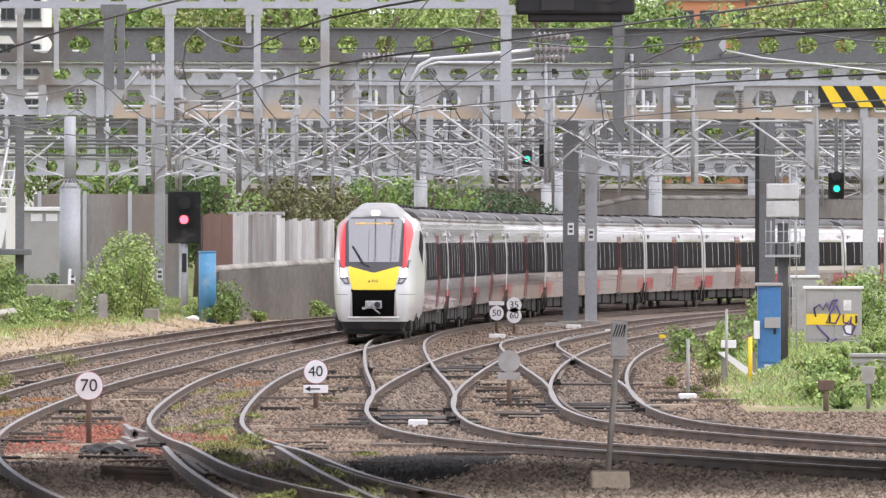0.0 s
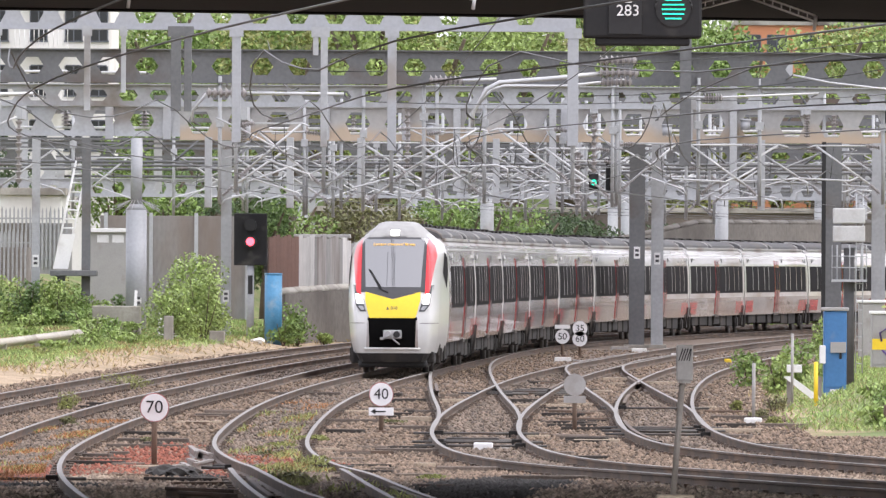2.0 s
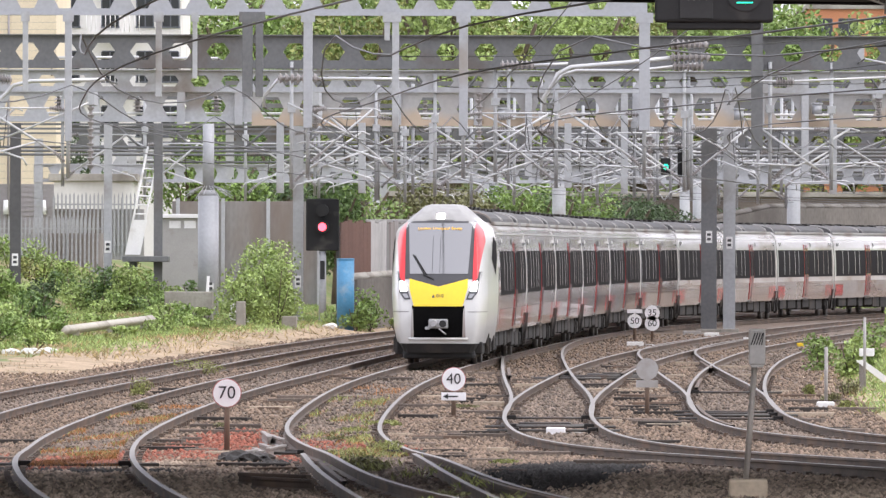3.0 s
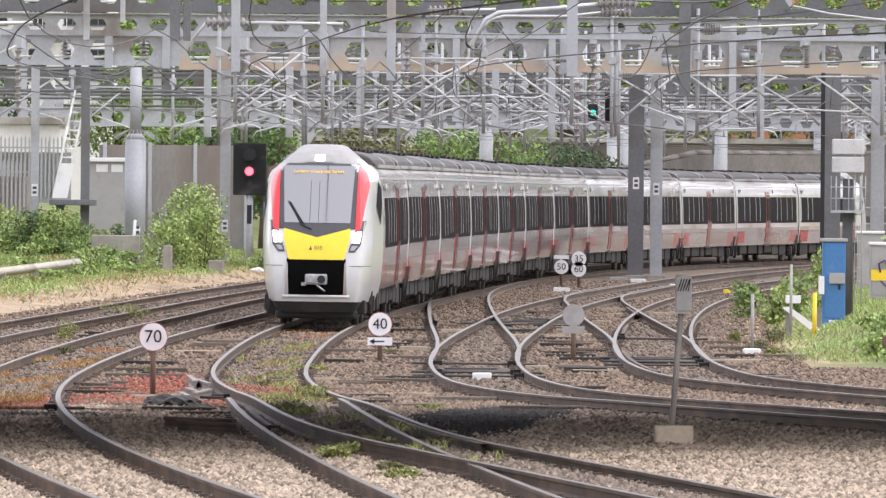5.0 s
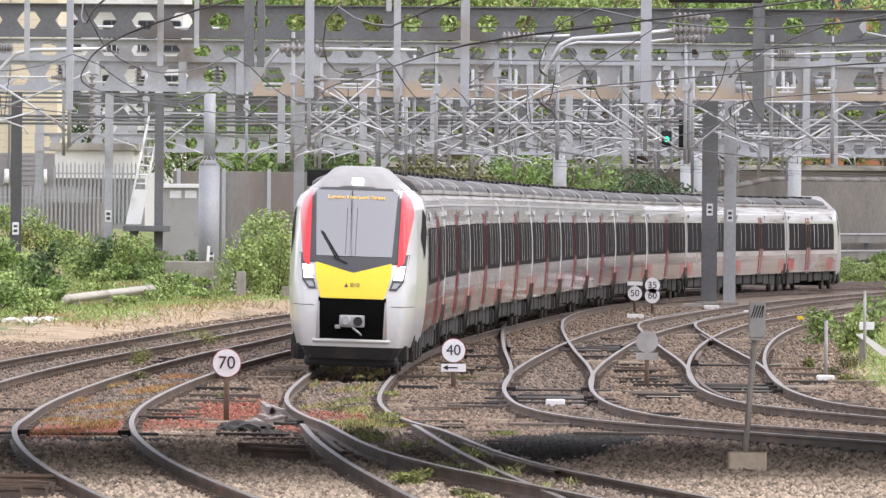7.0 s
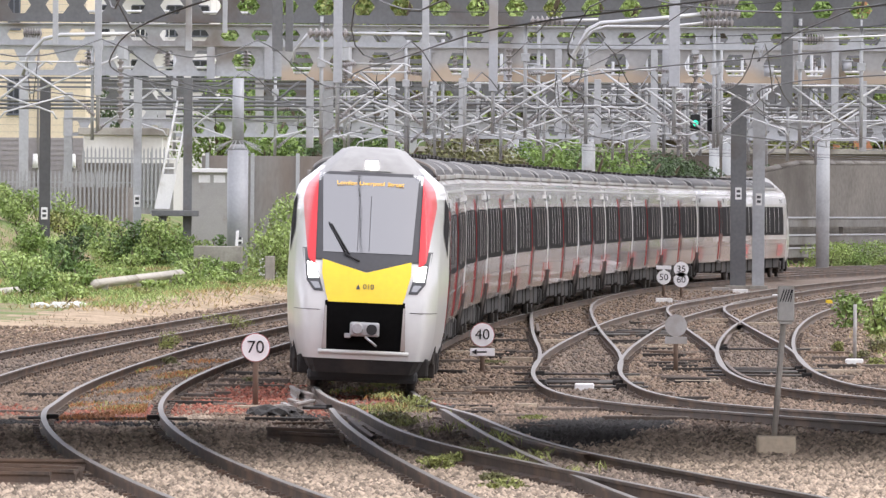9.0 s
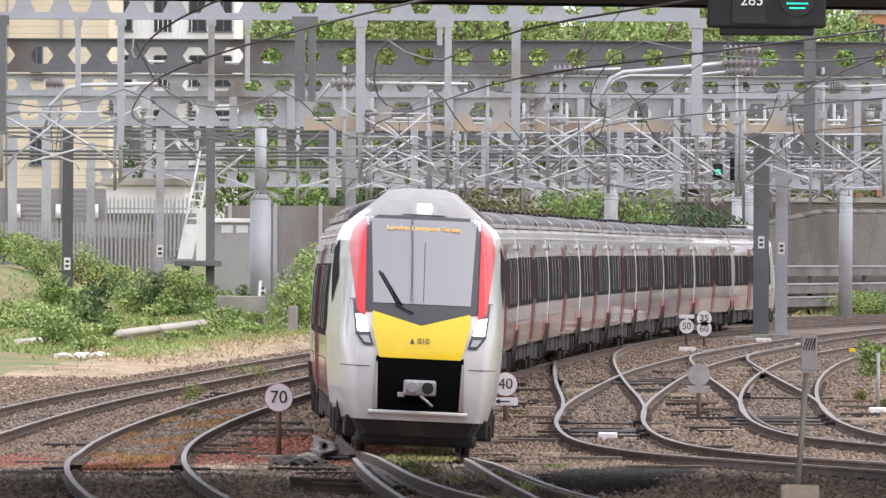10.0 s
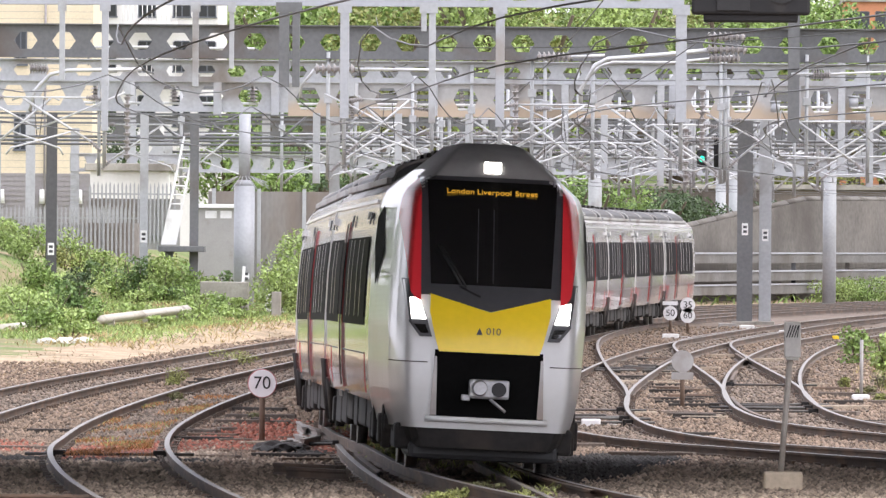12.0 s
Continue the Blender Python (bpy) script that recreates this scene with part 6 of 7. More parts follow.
for x, y, w, h in ((-4.72, 140.6, 0.32, 0.17), (-4.5, 142.5, 0.24, 0.13)):
    bm = bmnew()
    bmesh.ops.create_icosphere(bm, subdivisions=3, radius=1.0, matrix=Matrix.Diagonal((w, w * 2.2, h, 1)))
    for v in bm.verts:
        v.co *= 1 + rng.uniform(-0.16, 0.16)
    ob = part("tarred_sheet", bm, T_UNDER)
    ob.location = (x, y, float(ground_z(x, y)) + 0.02)
    tagged(ob, "crumpled black tarred sheeting heaped among scrap rails", "rubbish", "tarred sheets")
# stretcher rods under the switch blades
for f, y in ((T4, 168), (T4, 171), (T3B, 148), (T3, 150), (T5, 178), (T5, 181), (X1, 178), (X2, 184), (T4, 226), (T4, 229), (T2, 132), (T5, 205)):
    x, z = float(f(y)), float(rail_level(y))
    s = thing("stretcher_rod", "greasy steel stretcher rod between switch blades", "rod", (x, y, z), group="stretcher rods")
    bm = bmnew()
    tube(bm, (-1.1, 0, -0.10), (1.1, 0, -0.10), 0.022, 8)
    part("rod", bm, T_STEEL, s)
    for q in (-0.66, 0.66):
        bm = bmnew()
        box(bm, q - 0.09, q + 0.09, -0.07, 0.07, -0.19, -0.05, 0.012)
        part("clamp", bm, T_UNDER, s)

TROUGH = mat("pale_concrete_trough", (0.50, 0.47, 0.41), 0.9, 0, 0.15, 0.8, 12, bump=0.01, dirt=(0.30, 0.27, 0.22), dirt_amount=0.2)
# cable troughs and low retaining edge on the bank
for u0, v0, u1, v1, y0, y1 in ((-310, 592, -205, 582, 270, 282), (-129, 574, 25, 554, 284, 313)):
    a = Vector(((u0 - 784) / 18000 * y0, y0, 2.79 - (v0 - 424) * y0 / 18000))
    b = Vector(((u1 - 784) / 18000 * y1, y1, 2.79 - (v1 - 424) * y1 / 18000))
    s = thing("cable_trough", "pale concrete cable trough on low stands across the bank", "trough", tuple(a), group="cable troughs")
    d = b - a
    bm = bmnew()
    tube(bm, (0, 0, 0), tuple(d), 0.13, 4)
    part("trough", bm, TROUGH, s)
    for t in (0.1, 0.5, 0.9):
        p = d * t
        bm = bmnew()
        gz = float(ground_z(a.x + p.x, a.y + p.y)) - a.z
        box(bm, p.x - 0.12, p.x + 0.12, p.y - 0.12, p.y + 0.12, min(gz, p.z) - 0.2, max(gz, p.z - 0.05) + 0.05)
        part("stand", bm, CONCRETE, s)


# white boards stood against the retaining edge
for x, y, w, h, a in ((-11.75, 343.6, 0.28, 0.85, 4), (-11.35, 343.9, 0.36, 0.8, -7), (-12.75, 345.5, 0.1, 1.5, 3)):
    bm = bmnew()
    box(bm, -w / 2, w / 2, -0.03, 0.03, -0.1, h, 0.008)
    ob = part("white_board", bm, SIGN_W)
    ob.matrix_world = pose(x, y, float(ground_z(x, y)), -6, a, 0)
    tagged(ob, "plain white board stood against the concrete edge", "board", "white boards")


# colour-light signals beyond
def colour_light(u, vt, vb, y, w, lamp, lamp_v, foot, hang=None, r=0.11):
    k = y / 18000
    x = (u - 784) * k
    s = thing("colour_light_signal", "black colour-light signal head with one lit lamp", "signal", (x, y, 0), group="colour-light signals")
    zt, zb, zl = 2.79 + (424 - vt) * k, 2.79 + (424 - vb) * k, 2.79 + (424 - lamp_v) * k
    bm = bmnew()
    box(bm, -w / 2, w / 2, 0, 0.3, zb, zt, 0.04)
    part("backboard", bm, HEAD, s)
    n = 2
    for i in range(n):
        z = zl + i * r * 4
        if z + r > zt:
            break
        bm = bmnew()
        tube(bm, (0, -0.35, z), (0, 0.02, z), r * 1.5, 16)
        tube(bm, (0, -0.36, z), (0, -0.34, z), r * 1.5, 16, r * 1.35)
        part("hood", bm, BLACK, s)
        bm = bmnew()
        tube(bm, (0, -0.375, z), (0, -0.362, z), r, 16)
        part("lens", bm, lamp if i == 0 else BLACK, s, "lit lamp" if i == 0 else "")
    if foot is not None:
        bm = bmnew()
        tube(bm, (0, 0.2, float(ground_z(x, y)) - 0.2), (0, 0.2, zb + 0.05), 0.13, 12)
        part("post", bm, STEEL, s)
        bm = bmnew()
        box(bm, -0.08, 0.08, 0.03, 0.06, zb - 1.0, zb - 0.35)
        part("number_plate", bm, BLACK, s)
    if hang:
        bm = bmnew()
        box(bm, -0.06, 0.06, 0.1, 0.22, zt - 0.02, hang)
        if y == 352:
            box(bm, -0.06, 0.06, 0.22, 0.95, hang - 0.08, hang)
        part("hanger", bm, STEEL_DARK, s)


colour_light(326, 340, 432, 354, 1.15, RED_ON, 390, True, None, 0.145)
colour_light(933, 266, 296, 352, 0.34, GREEN_ON, 282, None, 7.0, 0.1)
colour_light(1480, 305, 352, 352, 0.55, GREEN_ON, 334, None, 7.0, 0.11)
colour_light(968, 240, 300, 356, 0.55, BLACK, 285, None, 7.0, 0.1)

# white access ladder against the gantry
s = thing("access_ladder", "white access ladder rising to the gantry", "ladder", (0, 351, 0))
a0, a1 = (-15.72, 351.0, 2.48), (-14.98, 351.0, 6.22)
for dx in (0.0, 0.42):
    bm = bmnew()
    tube(bm, (a0[0] + dx, 0, a0[2]), (a1[0] + dx, 0.4, a1[2]), 0.04, 8)
    part("stile", bm, WHITE, s)
for k in range(12):
    t = (k + 0.5) / 12
    bm = bmnew()
    xa, za = a0[0] + (a1[0] - a0[0]) * t, a0[2] + (a1[2] - a0[2]) * t
    tube(bm, (xa, 0.4 * t, za), (xa + 0.42, 0.4 * t, za), 0.028, 6)
    part("rung", bm, WHITE, s)
bm = bmnew()
prism(bm, [(a0[0] - 0.02, a0[2]), (a0[0] + 0.5, a0[2]), (a0[0] + 0.74, a0[2] + 1.2), (a0[0] + 0.22, a0[2] + 1.2)], -0.06, -0.04)
part("guard_panel", bm, WHITE, s)
bm = bmnew()
box(bm, a0[0] - 0.1, a0[0] + 1.5, -0.5, 0.6, a0[2] - 0.25, a0[2] - 0.05, 0.02)
box(bm, a0[0] + 0.1, a0[0] + 0.4, -0.2, 0.2, 0.2, a0[2] - 0.2)
box(bm, a0[0] + 0.95, a0[0] + 1.25, 0.2, 0.5, 0.2, 7.0)
part("stand", bm, STEEL_DARK, s)

# grey hut, blue drum, pale concrete blocks
k = 372 / 18000
s = thing("equipment_hut", "grey steel equipment hut with a pale roof edge", "hut", (-14.65, 372, 0))
bm = bmnew()
box(bm, -0.75, 0.8, -0.6, 0.9, 0.2, 3.80, 0.02)
part("hut_body", bm, CABGREY, s)
bm = bmnew()
box(bm, -0.85, 0.95, -0.75, 1.0, 3.80, 3.95, 0.02)
part("roof", bm, SIGN_W, s)
for dx in (-0.4, 0.15):
    bm = bmnew()
    box(bm, dx, dx + 0.42, -0.62, -0.6, 3.43, 3.70)
    part("notice", bm, SIGN_W, s)
s = thing("blue_drum", "faded blue plastic drum beside the signal", "drum", (-8.12, 350.6, 0))
gb = float(ground_z(-8.12, 350.6))
bm = bmnew()
tube(bm, (0, 0, gb - 0.05), (0, 0, 2.31), 0.3, 20)
tube(bm, (0, 0, 2.31), (0, 0, 2.37), 0.31, 20)
part("barrel", bm, mat("faded_blue_plastic", (0.08, 0.26, 0.45), 0.5, 0, 0.2, 2, 14, dirt=(0.35, 0.4, 0.42), dirt_amount=0.25), s)
for u, vt, w, y in ((90, 505, 1.6, 338), (182, 522, 0.30, 335), (268, 548, 0.5, 338)):
    x = (u - 784) / 18000 * y
    gg = float(ground_z(x, y)) - 0.3
    s = thing("concrete_block", "weathered concrete base block by the bank", "block", (x, y, 0), group="concrete blocks")
    bm = bmnew()
    box(bm, -w / 2, w / 2, -0.5, 0.5, gg, max(gg + 0.5, 2.79 - (vt - 424) * y / 18000), 0.03)
    part("block", bm, CONCRETE, s)
simple_post("location_post", "small grey case on a thin post", 238, 560, 498, 345, 0.04, POST, (0.17, 0.35, CABGREY))


# ---- fences and walls ----
WALLSTAIN = mat("sooty_retaining_wall", (0.15, 0.138, 0.122), 0.9, 0, 0.35, 0.35, 5, bump=0.02, dirt=(0.07, 0.06, 0.052), dirt_amount=0.4, stretch=(1, 0.5, 0.8))


def wall_x(y):
    """The wall's face beside the outer line: it closes in, then draws away."""
    return float(T1(y)) - float(np.interp(y, [350, 388, 400, 440, 600], [3.4, 2.5, 2.7, 4.2, 4.2]))


def retaining_wall():
    w = thing("retaining_wall", "stained concrete retaining wall along the curve", "wall", kind="structure")
    ys = np.arange(354, 600, 4.0)
    LH = ([352, 390, 430, 470, 600], [1.62, 1.88, 2.6, 4.6, 5.2])
    for i, (ya, yb) in enumerate(zip(ys[:-1], ys[1:])):
        bm = bmnew()
        xa, xb = wall_x(ya), wall_x(yb)
        h = float(np.interp(ya, LH[0], LH[1]))
        h2 = float(np.interp(yb, LH[0], LH[1]))
        a = [(xa, ya), (xb, yb - 0.03), (xb - 0.5, yb - 0.03), (xa - 0.5, ya)]
        lo = [bm.verts.new((x, y, -0.5)) for x, y in a]
        hi = [bm.verts.new((x, y, z)) for (x, y), z in zip(a, (h, h2, h2, h))]
        bm.faces.new(hi)
        for q in range(4):
            bm.faces.new((lo[q], lo[(q + 1) % 4], hi[(q + 1) % 4], hi[q]))
        bmesh.ops.recalc_face_normals(bm, faces=bm.faces)
        part("panel", bm, WALLSTAIN, w)
        bm = bmnew()
        tube(bm, (xa - 0.2, ya, h + 0.06), (xb - 0.2, yb, h2 + 0.06), 0.16, 4)
        part("coping", bm, CONCRETE if h < 2 else WALLSTAIN, w)
    return w


retaining_wall()
GUARD = mat("weathered_guard_beam", (0.17, 0.165, 0.155), 0.7, 0.1, 0.3, 0.5, 6, dirt=(0.10, 0.085, 0.07), dirt_amount=0.35)
for z in (0.55, 1.15, 1.95):
    s = thing("guard_rail", "long dark steel guard beam by the wall, its top highlight made as a pale strip", "rail", group="guard rails")
    ys_ = list(range(438, 521, 4))
    # the pale strip along the beam's top is its highlight, built as a part
    for nm, dz0, dz1, dx0, dx1, m_ in (("beam", -0.20, 0.20, -3.5, -3.38, GUARD), ("top_edge", 0.20, 0.27, -3.55, -3.33, STEEL_PALE)):
        bm = bmnew()
        rows_ = []
        for y in ys_:
            x = float(T1(y))
            rows_.append([bm.verts.new((x + dx, y, z + dz)) for dx, dz in ((dx0, dz0), (dx1, dz0), (dx1, dz1), (dx0, dz1))])
        for r0, r1 in zip(rows_[:-1], rows_[1:]):
            for q in range(4):
                bm.faces.new((r0[q], r0[(q + 1) % 4], r1[(q + 1) % 4], r1[q]))
        bm.faces.new(rows_[0])
        bm.faces.new(rows_[-1][::-1])
        bmesh.ops.recalc_face_normals(bm, faces=bm.faces)
        part(nm, bm, m_, s)
    for y in range(440, 520, 12):
        bm = bmnew()
        box(bm, float(T1(y)) - 3.7, float(T1(y)) - 3.5, y - 0.1, y + 0.1, -0.3, z)
        part("stanchion", bm, STEEL_DARK, s)

SHEET = mat("grey_corrugated_sheet", (0.36, 0.35, 0.34), 0.6, 0.2, 0.2, 0.6, 9, dirt=(0.2, 0.15, 0.12), dirt_amount=0.3, per_object=0.3, stretch=(1, 1, 0.3))
SHEET_PALE = mat("streaked_pale_sheet", (0.42, 0.41, 0.40), 0.6, 0.2, 0.2, 0.6, 9, dirt=(0.16, 0.12, 0.10), dirt_amount=0.35, per_object=0.5, stretch=(1, 1, 0.25))
SHEET_BROWN = mat("brown_steel_sheet", (0.16, 0.09, 0.07), 0.6, 0.1, 0.2, 0.6, 9)
s = thing("sheet_fence", "corrugated steel sheet fence standing behind the low wall", "fence")
k = 0
y = 354.5
while y < 389:
    L = 1.05
    top = (3.62 if y < 375 else 3.46) + 0.05 * (k % 3)
    pts_ = [(wall_x(y + L * q / 6) - 0.62 - (0.06 if q % 2 else 0.0), y + L * q / 6) for q in range(7)]
    bm = bmnew()
    lo = [bm.verts.new((px, py, 0.6)) for px, py in pts_]
    hi = [bm.verts.new((px, py, top)) for px, py in pts_]
    lo2 = [bm.verts.new((px - 0.02, py, 0.6)) for px, py in pts_]
    hi2 = [bm.verts.new((px - 0.02, py, top)) for px, py in pts_]
    for q in range(6):
        bm.faces.new((lo[q], lo[q + 1], hi[q + 1], hi[q]))
        bm.faces.new((hi[q], hi[q + 1], hi2[q + 1], hi2[q]))
        bm.faces.new((lo2[q + 1], lo2[q], hi2[q], hi2[q + 1]))
    bm.faces.new((lo[0], hi[0], hi2[0], lo2[0]))
    part("sheet", bm, SHEET_BROWN if k < 8 else SHEET_PALE, s)
    y += L + 0.02
    k += 1
for y in range(355, 390, 6):
    bm = bmnew()
    box(bm, wall_x(y) - 0.86, wall_x(y) - 0.74, y - 0.06, y + 0.06, -0.4, 3.5)
    part("post", bm, STEEL_DARK, s)
s = thing("site_hut", "low pale site hut with a shallow roof behind the fence", "hut", (-6.95, 380, 0))
bm = bmnew()
box(bm, -1.0, 0.9, 0, 2.4, 0.2, 3.66, 0.02)
part("hut_body", bm, mat("brown_grey_hut_wall", (0.25, 0.225, 0.205), 0.7, 0, 0.15, 1.5, 14, dirt=(0.17, 0.14, 0.12), dirt_amount=0.3), s)
bm = bmnew()
box(bm, -1.1, 1.0, -0.2, 2.6, 3.66, 3.80, 0.02)
part("roof", bm, CABGREY, s)

PALI = mat("galvanised_palisade", (0.36, 0.365, 0.37), 0.6, 0.2, 0.2, 2, 15)
pale = bmnew()
prism(pale, [(-0.035, -0.9), (0.035, -0.9), (0.035, 1.35), (0.0, 1.5), (-0.035, 1.35)], -0.012, 0.012)
PALE_ME = bpy.data.meshes.new("pale")
pale.to_mesh(PALE_ME)
pale.free()
PALE_ME.materials.append(PALI)


def palisade(u0, u1, y, vt, label):
    zt = 2.79 - (vt - 424) * y / 18000
    s = thing("palisade_fence", label, "fence", ((u0 - 784) / 18000 * y, y, zt - 1.5), group="palisade fences")
    L = (u1 - u0) / 18000 * y
    n = int(L / 0.16)
    for i in range(n):
        ob = new("pale", PALE_ME)
        ob.parent = s
        ob.location = (i * 0.16, 0, 0.03 * ((i * 7) % 3 - 1))
    for z in (-0.6, 1.0):
        bm = bmnew()
        box(bm, 0, L, 0.02, 0.07, z, z + 0.06)
        part("rail", bm, PALI, s)
    for i in range(int(L / 2.7) + 1):
        bm = bmnew()
        box(bm, i * 2.7 - 0.05, i * 2.7 + 0.05, 0.07, 0.2, -3.2, 1.3)
        part("post", bm, PALI, s)
    bm = bmnew()
    box(bm, 0, L, 0.12, 0.16, -2.6, 0.85)
    part("backing_sheet", bm, SHEET, s, "grey sheeting behind the pales")


palisade(-380, -62, 384, 372, "grey palisade fence with sheeting along the top of the bank")
palisade(-150, 10, 402, 330, "taller grey palisade fence beyond the bank")
s = thing("sheeted_fence", "grey sheeted fence beyond the mast", "fence", (0, 392, 0))
bm = bmnew()
box(bm, -15.77, -9.89, 0, 0.08, 0.5, 4.51, 0.01)
part("sheet", bm, SHEET, s)
for u in (70, 150, 230, 320):
    bm = bmnew()
    box(bm, (u - 784) * 392 / 18000 - 0.07, (u - 784) * 392 / 18000 + 0.07, -0.12, 0.0, 0.2, 4.62)
    part("post", bm, STEEL, s)


# ---- buildings beyond ----
CREAM = mat("cream_brick", (0.69, 0.60, 0.44), 0.85, 0, 0.12, 0.5, 10, bump=0.01)
CLAD = mat("grey_ribbed_cladding", (0.30, 0.28, 0.28), 0.6, 0.1, 0.12, 0.5, 8)
WHITEB = mat("white_render_wall", (0.70, 0.69, 0.66), 0.85, 0, 0.08, 0.4, 8, dirt=(0.45, 0.42, 0.38), dirt_amount=0.15)
ORANGE = mat("terracotta_cladding", (0.62, 0.27, 0.14), 0.8, 0, 0.1, 0.4, 8)
SLATE = mat("slate_blue_cladding", (0.10, 0.11, 0.13), 0.6, 0, 0.15, 0.4, 8)
WIN = glass("building_glass", (0.03, 0.035, 0.04), 1.5, 0.05)


def building(name, label, x0, x1, y, depth, z0, z1, wall, windows, frame=WHITE, win=(0.9, 1.4)):
    b = thing(name, label, "building", ((x0 + x1) / 2, y, 0))
    hx = (x1 - x0) / 2
    bm = bmnew()
    box(bm, -hx, hx, 0, depth, z0, z1, 0.02)
    part("wall", bm, wall, b)
    bm = bmnew()
    box(bm, -hx - 0.2, hx + 0.2, -0.2, depth + 0.2, z1, z1 + 0.3, 0.02)
    part("roof", bm, CONCRETE, b)
    for wx, wz in windows:
        w, h = win
        bm = bmnew()
        box(bm, wx - w / 2, wx + w / 2, -0.012, 0.05, wz, wz + h)
        wn_ = part("window", bm, WIN, b)
        for q in ((wx - w / 2 - 0.06, wx - w / 2, wz, wz + h), (wx + w / 2, wx + w / 2 + 0.06, wz, wz + h), (wx - 0.03, wx + 0.03, wz, wz + h), (wx - w / 2, wx + w / 2, wz + h, wz + h + 0.06)):
            bm = bmnew()
            box(bm, q[0], q[1], -0.04, 0.0, q[2], q[3])
            part("frame", bm, frame, wn_)
        bm = bmnew()
        box(bm, wx - w / 2 - 0.1, wx + w / 2 + 0.1, -0.1, 0.0, wz - 0.08, wz)
        part("sill", bm, frame, wn_)
    return b


b = building("cream_brick_building", "cream brick building with ribbed grey lower storey", -35.45, -22.22, 430, 12, 5.37, 17.5, CREAM, [(3.55, 6.4), (3.55, 10.0), (3.55, 13.5), (5.6, 13.5), (1.0, 10.0), (1.0, 6.4)], SLATE, (0.42, 1.5))
for k in range(36):
    bm = bmnew()
    z = 1.6 + k * 0.105
    box(bm, -6.6, 6.62, -0.03 if k % 2 else 0.0, 0.1, z, z + 0.105)
    part("cladding_rib", bm, CLAD, b)
for k in range(40):
    bm = bmnew()
    z = 5.37 + 0.25 + k * 0.3
    box(bm, -6.62, 6.62, -0.004, 0.01, z, z + 0.012)
    part("mortar_course", bm, CONCRETE, b)
for x in (-2.0, 2.3, 4.6):
    bm = bmnew()
    tube(bm, (x, -0.1, 1.5), (x, -0.1, 16), 0.05, 8)
    part("downpipe", bm, CLAD, b)
for x in (-1.5, 0.2, 2.8, 4.5, 6.1):
    bm = bmnew()
    tube(bm, (x, -0.2, 4.1), (x, -0.2, 4.7), 0.13, 10, 0.1)
    part("wall_vent", bm, WHITE, b)
b = building("white_apartments", "white rendered apartment block with balconies", -26.98, -20.48, 520, 12, 0, 21, WHITEB, [(x, z) for x in (-2.4, -0.4, 1.4, 2.7) for z in (8.4, 11.2, 14.0, 16.8)], SLATE, (0.8, 1.5))
for z in (10.9, 13.7, 16.5):
    bm = bmnew()
    box(bm, -1.6, 1.2, -1.3, 0.0, z - 0.2, z)
    bl = part("balcony", bm, WHITEB, b, "balcony slab with thin railings")
    for k in range(12):
        bm = bmnew()
        tube(bm, (-1.55 + k * 0.245, -1.25, z), (-1.55 + k * 0.245, -1.25, z + 1.0), 0.02, 5)
        part("baluster", bm, WHITE, bl)
building("pale_wall_building", "low pale rendered building beyond the fence", -21.38, -18.17, 412, 5, 1.5, 5.40, WHITEB, [], SLATE)
building("terracotta_building", "terracotta-clad block with a row of dark windows", 15.59, 28.31, 700, 16, 0, 19.20, ORANGE, [(x, z) for x in (-5.4, -3.6, -1.4, 1.2, 3.4, 5.2) for z in (11.0, 14.2, 17.0)], SLATE, (1.3, 1.5))
building("slate_building", "dark slate-blue clad tower block", 27.98, 38.95, 690, 16, 0, 24, SLATE, [(x, z) for x in (-4, -2, 0, 2) for z in (11.5, 14.5, 17.5, 20.5)], WHITE, (1.2, 1.6))
building("pale_office", "pale office roof behind the trees", 15.88, 26.85, 760, 14, 0, 21.45, WHITEB, [], SLATE)
building("dark_viaduct", "long dark brick viaduct wall closing the view", -40, 62, 612, 6, -0.5, 5.82, mat("sooty_brick", (0.12, 0.10, 0.09), 0.9, 0, 0.3, 0.4, 8, dirt=(0.2, 0.17, 0.14), dirt_amount=0.3), [], SLATE)


# ---- plants ----
def leaf_mat(name, c, k=0.45):
    m = mat(name, c, 0.6, 0, 0.25, 0.4, 6, island=True, per_object=k)
    m.node_tree.nodes["Principled BSDF"].inputs["Subsurface Weight"].default_value = 0.0
    return m


LEAF = [leaf_mat("fresh_leaves", (0.19, 0.28, 0.075)), leaf_mat("mid_leaves", (0.11, 0.18, 0.055)), leaf_mat("dark_leaves", (0.05, 0.085, 0.03)), leaf_mat("olive_leaves", (0.16, 0.16, 0.07)), leaf_mat("bright_leaves", (0.29, 0.38, 0.12)), leaf_mat("yellowed_leaves", (0.25, 0.27, 0.085))]
STRAW = leaf_mat("dry_straw", (0.36, 0.28, 0.13))
BARK = mat("rough_bark", (0.11, 0.085, 0.06), 0.95, 0, 0.35, 2, 20, bump=0.02)


